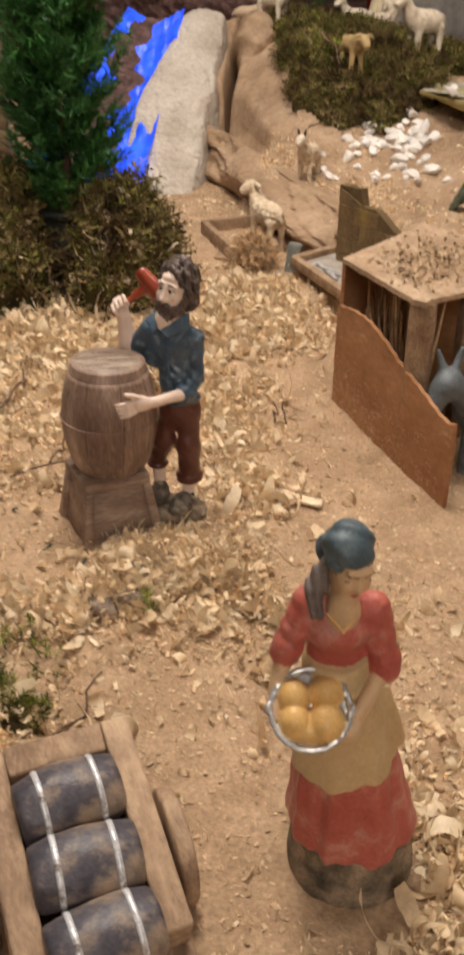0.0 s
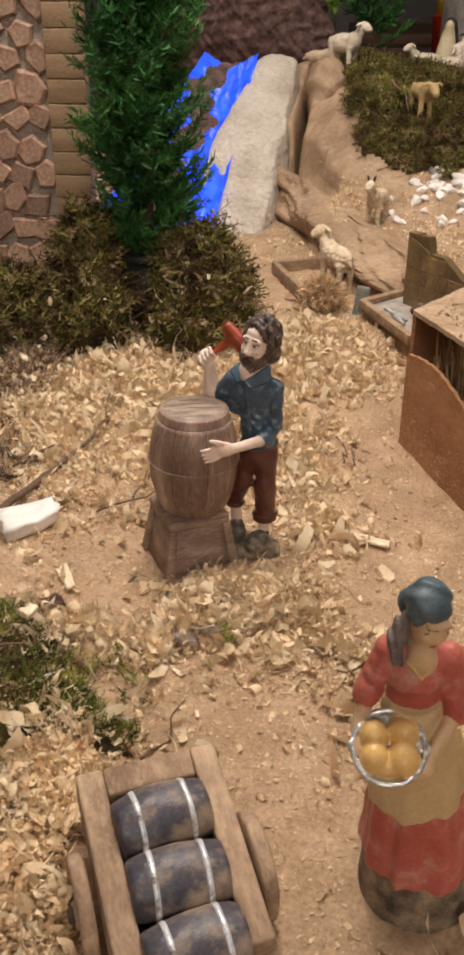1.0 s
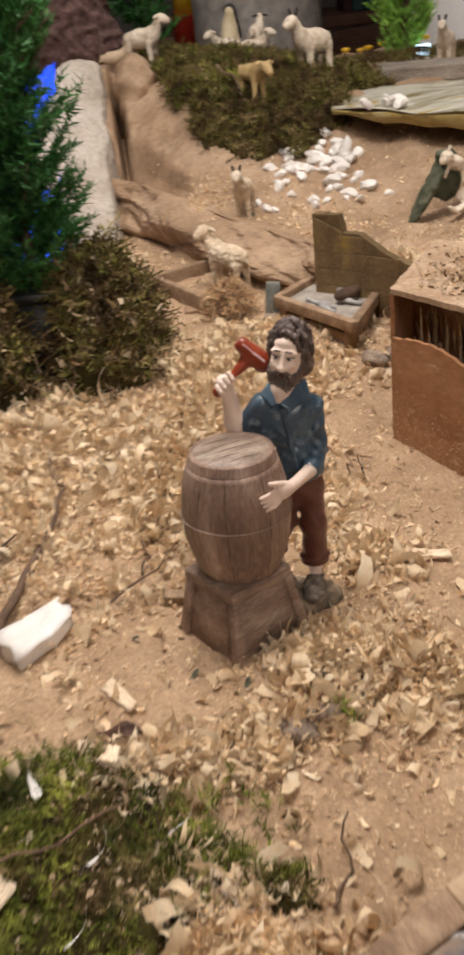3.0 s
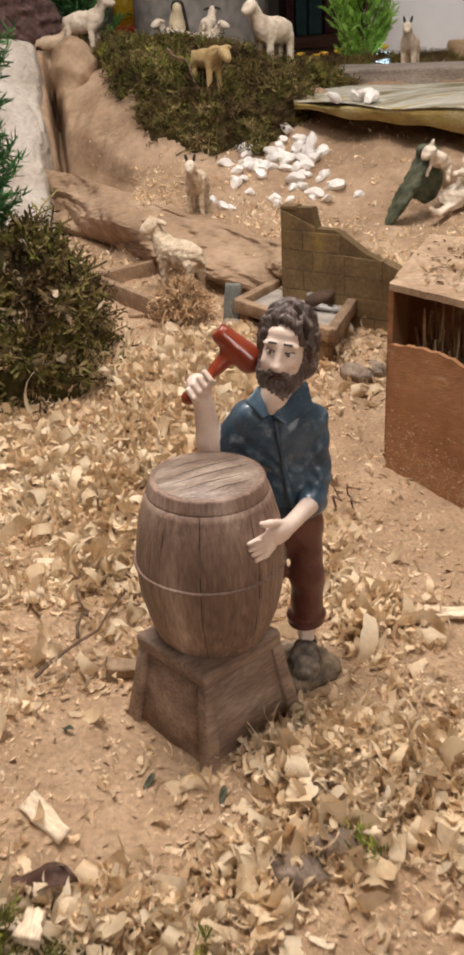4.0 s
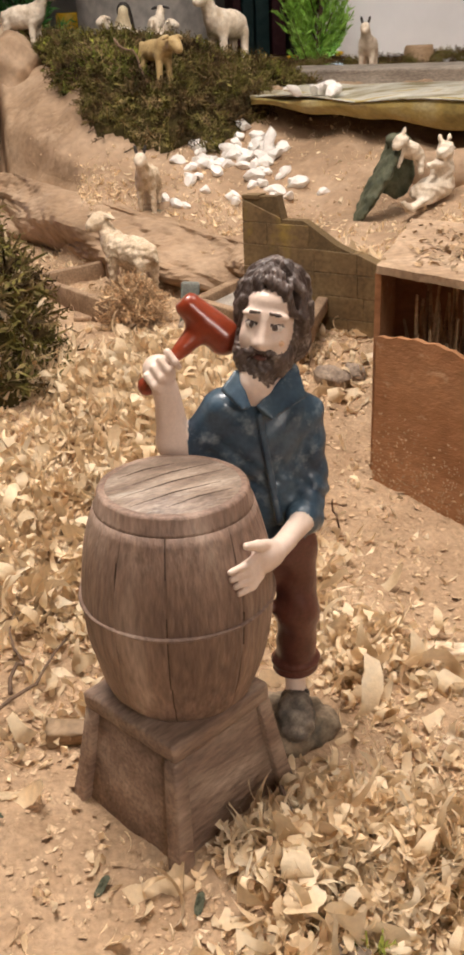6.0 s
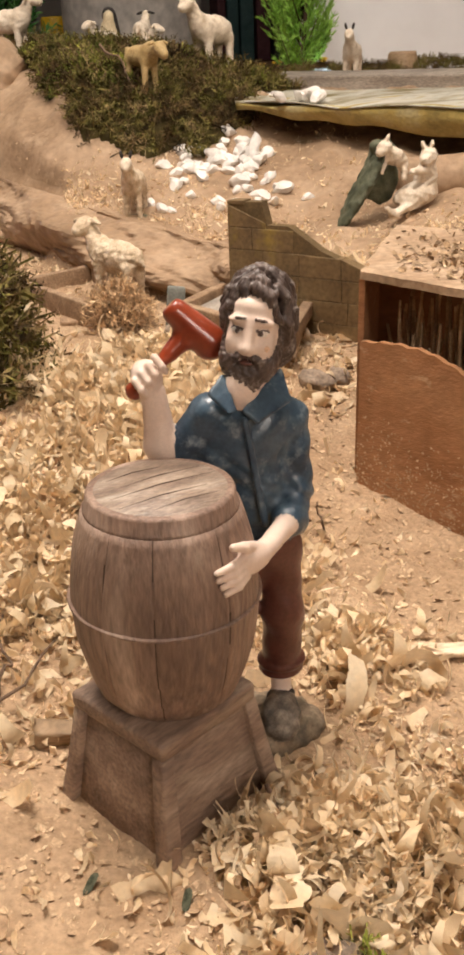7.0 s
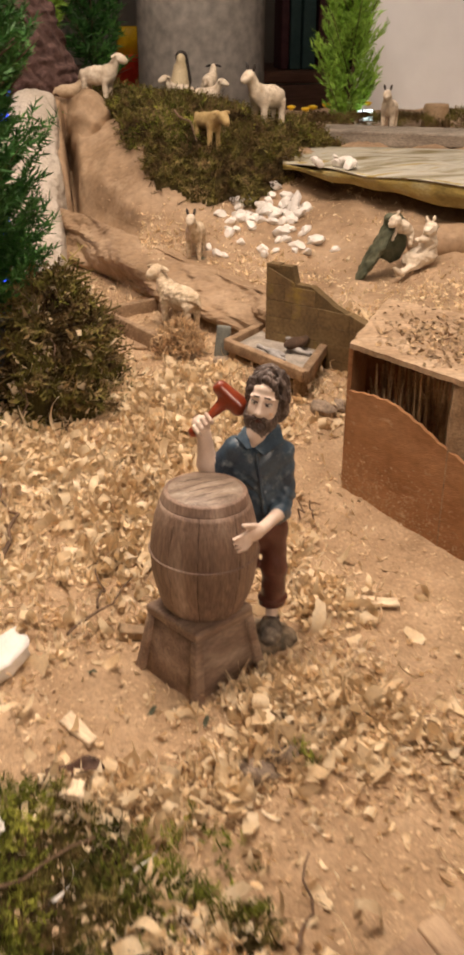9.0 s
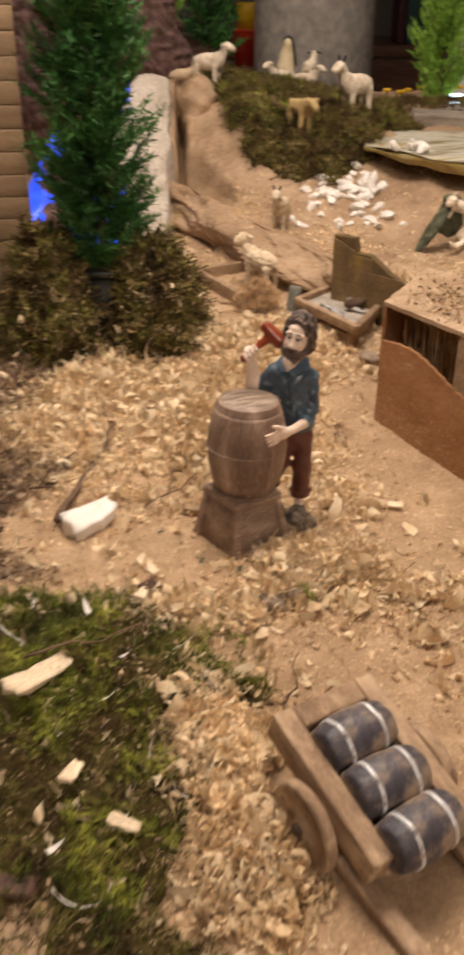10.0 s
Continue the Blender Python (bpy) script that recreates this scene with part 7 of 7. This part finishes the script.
def pebbles():
    meshes = [pebble_mesh(k, "stone_white", 1.0 + 0.12 * k) for k in range(6)]
    r = random.Random(12)
    spots = []
    for k in range(72):
        t = r.random()
        x, y = 0.258 + r.gauss(0, 0.018), 1.340 + r.gauss(0, 0.026)
        if t < 0.32:
            x, y = 0.205 + r.gauss(0, 0.022), 1.375 + r.gauss(0, 0.022)
        elif t > 0.85:
            x, y = 0.215 + r.gauss(0, 0.05), 1.285 + r.gauss(0, 0.03)
        spots.append((x, y, r.uniform(0.0055, 0.0115), 0.0))
    spots += [(0.250, 1.243, 0.0075, 0), (0.235, 1.25, 0.006, 0), (0.128, 1.30, 0.008, 0), (0.142, 1.27, 0.006, 0), (0.13, 1.34, 0.006, 0), (0.165, 1.325, 0.008, 0), (0.175, 1.30, 0.0075, 0)]
    for x, y, s, _ in spots:
        ob = new("white_pebble", r.choice(meshes))
        ob.matrix_basis = Matrix.Translation(on(x, y, s * 0.35)) @ pose(0, 0, 0, r.uniform(-40, 40), r.uniform(-40, 40), r.uniform(0, 360)) @ Matrix.Scale(s * 100, 4)
        tagged(ob, "white pebble on the sandy slope", "pebble", "white pebbles")
    ob = new("tall_pebble", meshes[5])
    ob.matrix_basis = Matrix.Translation(on(0.268, 1.345, 0.016)) @ pose(0, 0, 0, 20, -68, 0) @ Matrix.Diagonal((1.5, 0.95, 1.05, 1))
    tagged(ob, "long white pebble standing on its end", "pebble", "white pebbles")
    for k in range(6):
        ob = new("white_pebble", r.choice(meshes))
        ob.matrix_basis = pose(0.335 + r.gauss(0, 0.012), 1.335 + r.gauss(0, 0.010), 0.226 + r.uniform(0, .006), r.uniform(-40, 40), r.uniform(-40, 40), r.uniform(0, 360)) @ Matrix.Scale(r.uniform(0.85, 1.25), 4)
        tagged(ob, "white pebble on the painted terrace", "pebble", "white pebbles")
    for x, y in ((0.315, 1.40), (0.352, 1.41)):
        ob = new("white_pebble", r.choice(meshes))
        ob.matrix_basis = pose(x, y, 0.228, 0, 0, r.uniform(0, 360)) @ Matrix.Scale(0.5, 4)
        tagged(ob, "white pebble on the painted terrace", "pebble", "white pebbles")
    grey = [pebble_mesh(20 + k, "stone_grey", 1.25) for k in range(3)]
    for x, y, s in ((-0.072, 0.464, 0.0105), (-0.052, 0.470, 0.009), (0.135, 0.885, 0.012), (0.155, 0.89, 0.009), (0.064, 1.005, 0.011)):
        ob = new("grey_stone", r.choice(grey))
        ob.matrix_basis = Matrix.Translation(on(x, y, s * 0.3)) @ pose(0, 0, 0, r.uniform(-15, 15), r.uniform(-15, 15), r.uniform(0, 360)) @ Matrix.Scale(s * 100, 4)
        tagged(ob, "rough grey brown stone lying in the sand", "stone", "loose stones")


pebbles()


# ---- painted terrace and planks ----
def terrace():
    nu, nv = 120, 40
    a0, a1 = Vector((0.268, 1.40, 0)), Vector((0.72, 0.80, 0))
    b0, b1 = Vector((0.34, 1.62, 0)), Vector((1.05, 1.30, 0))
    vs = []
    for i in range(nu):
        t = i / (nu - 1)
        f, b = a0.lerp(a1, t), b0.lerp(b1, t)
        for j in range(nv):
            s = j / (nv - 1)
            out = (f - b).normalized()
            if s < 0.3:
                w = s / 0.3
                p = f - out * 0.012 * (1 - w) + out * 0.004 * math.sin(w * 3.1)
                z = 0.2185 - 0.006 * t - (0.006 + 0.030 * min(1, t * 2.2)) * (1 - w) + 0.005 * noise.noise(Vector((t * 14, w * 2, 0)))
            else:
                w = (s - 0.3) / 0.7
                p = f.lerp(b, w)
                z = 0.2185 - 0.006 * t + 0.004 * noise.noise(Vector((t * 6, w * 9, 1))) + 0.0035 * abs(noise.noise(Vector((t * 5 + w, w * 16, 4)))) * 2
            vs.append((p.x, p.y, z))
    terr = thing("painted_terrace", pose(0, 0, 0), "folded paper terrace painted grey, green and yellow", "terrace")
    grid = np.array(vs).reshape(nu, nv, 3)
    for name, lo, hi, mat in (("front_fold", 0, 14, "yellow_paper"), ("top_sheet", 13, nv, "painted_paper")):
        g = grid[:, lo:hi].copy()
        m = hi - lo
        if name == "top_sheet":
            g[:, :, 2] += 0.0025
            g[:, 0] += (g[:, 0] - g[:, 3]) * 0.5
        i = (np.arange(nu - 1)[:, None] * m + np.arange(m - 1)[None]).ravel()
        ob = part(name, mesh_of(name, g.reshape(-1, 3), np.stack([i, i + m, i + m + 1, i + 1], -1)), mat, terr)
        so = ob.modifiers.new("thick", "SOLIDIFY")
        so.thickness = 0.0016
    pl = part("grey_plank", slab((0.75, 0.055, 0.024), pose(0.79, 1.535, 0.223, 4, 1, -22), 0.004, 0.004, 3, 5), "grey_plank")
    tagged(pl, "weathered grey plank behind the terrace", "plank")


terrace()


def stump():
    s = part("tree_stump", lathe([(0.030, -0.01), (0.027, 0.01), (0.024, 0.03), (0.022, 0.034)], 24, pose(0.735, 1.83, 0.228), 0.12, 3), "strip")
    tagged(s, "pale cut stump standing in the moss", "stump")
    g = part("log", tube(wander((0.36, 1.165, 0.150), (0.75, 1.06, 0.155), 9, 0.02, 2), [0.024] * 9, 14), "kraft")
    tagged(g, "rolled brown paper log on the raised ground", "paper log")


stump()


# ---- twigs, chips and leaves on the ground ----
def sticks():
    def twig(a, b, r, seed, label="thin brown twig lying on the shavings", bend=0.012):
        tagged(part("twig", tube(wander(a, b, 9, bend, seed), [r * (1 - 0.5 * i / 8) for i in range(9)], 7), "twig"), label, "twig", "twigs")
    twig(on(-0.238, 0.572, 0.008), on(-0.187, 0.722, 0.012), 0.0036, 1, "long crooked brown twig lying on the shavings")
    twig(on(-0.187, 0.722, 0.012), on(-0.192, 0.83, 0.006), 0.0016, 2, "long crooked brown twig lying on the shavings", 0.02)
    twig(on(-0.048, 0.535, 0.012), on(-0.056, 0.468, 0.006), 0.0010, 3, bend=0.004)
    twig(on(-0.16, 0.60, 0.005), on(-0.105, 0.66, 0.008), 0.0011, 4)
    twig(on(-0.135, 0.63, 0.006), on(-0.125, 0.69, 0.006), 0.0010, 5)
    twig(on(-0.085, 0.355, 0.004), on(-0.062, 0.40, 0.012), 0.0011, 6)
    twig(on(0.05, 0.72, 0.0), on(0.047, 0.72, 0.02), 0.0010, 7, "short twig standing in the sand")
    twig(on(0.057, 0.715, 0.0), on(0.056, 0.714, 0.022), 0.0010, 8, "short twig standing in the sand")
    twig(on(0.13, 1.49, 0.055), on(0.165, 1.455, 0.03), 0.0016, 9, "dark twig caught in the moss")
    twig(on(-0.30, 0.60, 0.006), on(-0.22, 0.70, 0.01), 0.0016, 10)
    twig(on(-0.33, 0.66, 0.01), on(-0.24, 0.62, 0.012), 0.0020, 11)
    twig(on(-0.26, 0.39, 0.024), on(-0.17, 0.415, 0.024), 0.0012, 12, "thin twig lying on the moss")

    def chip(x, y, dz, size, yaw, pitch=0, roll=0, seed=0, mat="chip", label="pale split wood chip lying on the ground"):
        bm = bmesh.new()
        bmesh.ops.create_cube(bm, size=1, matrix=Matrix.Diagonal((*size, 1)))
        bmesh.ops.subdivide_edges(bm, edges=bm.edges[:], cuts=4, use_grid_fill=True)
        for v in bm.verts:
            u = v.co.x / size[0]
            v.co.x += 0.18 * size[1] * noise.noise(Vector((v.co.y / size[1] * 3, seed * 4.7, 1)))
            v.co += 0.16 * size[1] * noise.noise_vector(v.co / size[1] * 2.2 + Vector((seed, seed, seed)))
            v.co.y *= 1 - 0.3 * u
            v.co.z = v.co.z * (1 - 0.7 * u) + size[0] * 0.05 * (4 * u * u - 0.5) * (0.0 if size[2] > 0.01 else 1)
        ob = part("wood_chip", bm, mat)
        ob.matrix_basis = Matrix.Translation(on(x, y, dz)) @ pose(0, 0, 0, pitch, roll, yaw)
        tagged(ob, label, "wood chip", "wood chips")
    chip(-0.209, 0.573, 0.009, (0.047, 0.024, 0.0098), 32, 12, -8, 1, mat="stone_white", label="large white wood chip with split edges")
    chip(-0.25, 0.374, 0.026, (0.050, 0.016, 0.003), 40, 10, 5, 2, label="long pale wood chip lying on the moss")
    chip(0.068, 0.605, 0.003, (0.034, 0.010, 0.003), -18, 4, 4, 3)
    chip(-0.112, 0.605, 0.004, (0.024, 0.009, 0.006), -8, 4, 4, 4, "strip", "tan wood chip beside the stand")
    chip(-0.175, 0.445, 0.024, (0.014, 0.008, 0.003), 70, 10, 5, 5)
    chip(-0.29, 0.43, 0.024, (0.022, 0.010, 0.004), 10, 10, 5, 6)
    chip(-0.16, 0.80, 0.004, (0.030, 0.014, 0.003), -25, 8, 8, 7)
    chip(-0.135, 0.71, 0.003, (0.028, 0.008, 0.003), 5, 4, 4, 8)
    chip(-0.23, 0.30, 0.024, (0.018, 0.009, 0.0018), 60, 10, 5, 9)
    chip(-0.20, 0.26, 0.02, (0.020, 0.008, 0.0016), -30, 10, 5, 10)
    chip(-0.165, 0.51, 0.003, (0.026, 0.008, 0.003), -60, 10, 5, 11)
    rr = random.Random(21)
    for x, y, size in ((-0.127, 0.360, 0.012), (-0.149, 0.405, 0.010), (-0.203, 0.360, 0.009), (-0.242, 0.252, 0.009), (-0.224, 0.218, 0.016), (-0.181, 0.310, 0.012), (-0.165, 0.285, 0.010), (-0.205, 0.262, 0.011), (-0.215, 0.435, 0.012), (-0.268, 0.415, 0.014), (-0.255, 0.455, 0.012), (-0.238, 0.335, 0.008), (-0.19, 0.395, 0.008)):
        k = rr.choice([1, 4, 9, 12, 2])
        v, f = SHAVINGS[k]
        me = mesh_of("torn_strip", v * np.array((size, size * 1.3, size)), f)
        me.materials.append(M["stone_white"])
        me.polygons.foreach_set("use_smooth", [True] * len(me.polygons))
        ob = new("torn_strip", me)
        z = float(front_moss(np.array([x]), np.array([y]))[0][0])
        ob.matrix_basis = pose(x, y, z + 0.007, rr.uniform(-25, 25), rr.uniform(-25, 25), rr.uniform(0, 360))
        tagged(ob, "pale torn wood strip curled on the moss", "wood strip", "torn strips")
    chip(-0.260, 0.201, 0.016, (0.040, 0.028, 0.004), 70, 6, 4, 12, "strip", "broad tan piece of bark on the moss")
    chip(-0.268, 0.232, 0.016, (0.036, 0.014, 0.004), -10, 10, 6, 13, "leaf", "dark piece of bark on the moss")
    tagged(part("stone_slab", slab((0.016, 0.008, 0.040), Matrix.Translation(on(0.078, 1.055, 0.014)) @ pose(0, 0, 0, -8, 6, -15), 0.002, 0.001, 4), "grey_slate"), "small grey green slab standing beside the market stand", "slab")
    for x, y, yaw in ((-0.172, 0.477, -20), (-0.118, 0.528, 40), (-0.150, 0.565, -30), (-0.089, 0.507, 60)):
        big = 1.0 if x < -0.17 else 0.26
        bm = bmesh.new()
        bmesh.ops.create_grid(bm, x_segments=8, y_segments=4, size=0.5)
        for v in bm.verts:
            w = (1 - (2 * v.co.x) ** 2) ** 0.5 * 0.9 + 0.1 if abs(v.co.x) < 0.5 else 0.05
            v.co = Vector((v.co.x * 0.034, v.co.y * 0.012 * w, 0.004 * math.sin(6 * v.co.x) + 0.012 * v.co.y ** 2 + 0.001 * noise.noise(v.co * 9)))
        bmesh.ops.solidify(bm, geom=bm.faces[:], thickness=0.0005)
        ob = part("dead_leaf", bm, "leaf" if big == 1 else "green_base")
        ob.matrix_basis = Matrix.Translation(on(x, y, 0.005 * big)) @ pose(0, 0, 0, 8, -8, yaw) @ Matrix.Scale(big, 4)
        tagged(ob, "curled dark brown dead leaf on the sand" if big == 1 else "dark green scrap of leaf on the sand", "leaf", "dead leaves")


sticks()


# ---- the far side of the hall ----
def far_side():
    col = part("concrete_column", lathe([(0.19, -0.85), (0.19, 2.4)], 48, pose(0.583, 3.05, 0)), "concrete")
    tagged(col, "round grey concrete column behind the display", "column", kind="structure")
    wp = thing("display_screen", pose(0, 0, 0), "tall white display screen behind the landscape", "screen")
    part("board", slab((1.9, 0.03, 1.9), pose(1.69, 2.17, 0.55, 0, 0, -4), 0.003), "panel", wp)
    part("edge_post", slab((0.02, 0.04, 1.9), pose(0.735, 2.225, 0.55, 0, 0, -4), 0.003), "wall", wp, "pale aluminium post")
    b = thing("bench", pose(1.5, 4.75, -0.85), "long brown wooden bench top behind the column", "bench")
    part("seat", slab((2.6, 0.9, 0.05), pose(0, 0, 1.03), 0.01), "bench", b)
    part("front_board", slab((2.6, 0.04, 1.0), pose(0, -0.42, 0.5), 0.005), "bench", b)
    for x, mat, h, w, lab in ((1.36, "maroon", 0.30, 0.035, "maroon"), (1.41, "teal", 0.32, 0.05, "dark teal"), (1.475, "teal", 0.31, 0.06, "dark teal"), (1.55, "maroon", 0.33, 0.06, "maroon"), (1.63, "dark", 0.40, 0.06, "black")):
        k = part("binder", slab((w, 0.22, h), pose(x, 4.55, 0.206 + h / 2, 0, 0, -10), 0.006), mat)
        tagged(k, lab + " binder standing on the bench", "binder", "binders")
    t = thing("red_tub", pose(0.525, 3.88, 0.225), "red plastic tub on a narrow stand", "tub")
    part("body", lathe([(0.056, -0.065), (0.064, 0.060), (0.067, 0.064), (0.060, 0.065)], 32), "red", t)
    y = thing("yellow_tub", pose(0.525, 3.88, 0.338), "yellow plastic tub stacked on a red one", "tub")
    part("body", lathe([(0.052, -0.048), (0.051, 0.042), (0.047, 0.048)], 32), "yellow", y)
    st = thing("side_table", pose(0.525, 3.88, -0.928), "narrow brown stand carrying plastic tubs", "table")
    part("tabletop", slab((0.24, 0.22, 0.03), pose(0, 0, 1.073), 0.006), "bench", st)
    for x in (-0.09, 0.09):
        for yy in (-0.08, 0.08):
            part("leg", slab((0.03, 0.03, 0.98), pose(x, yy, 0.569), 0.004), "bench", st)
    led = part("led_tablet", slab((0.03, 0.006, 0.02), pose(0.628, 1.925, 0.236, -25, 0, 0), 0.002), "led_white")
    tagged(led, "small glowing white lamp behind the terrace", "lamp")
    r = random.Random(3)
    for k in range(7):
        f = part("yellow_flower", lathe([(0.002, 0), (0.008, 0.004), (0.010, 0.008), (0.004, 0.010)], 12, pose(0.50 + 0.028 * k + r.uniform(-.008, .008), 2.0 + r.uniform(-.02, .02), 0.242 + r.uniform(-.006, .008)), 0.2, k), "yellow")
        tagged(f, "small yellow artificial flower behind the terrace", "flower", "yellow flowers")


far_side()
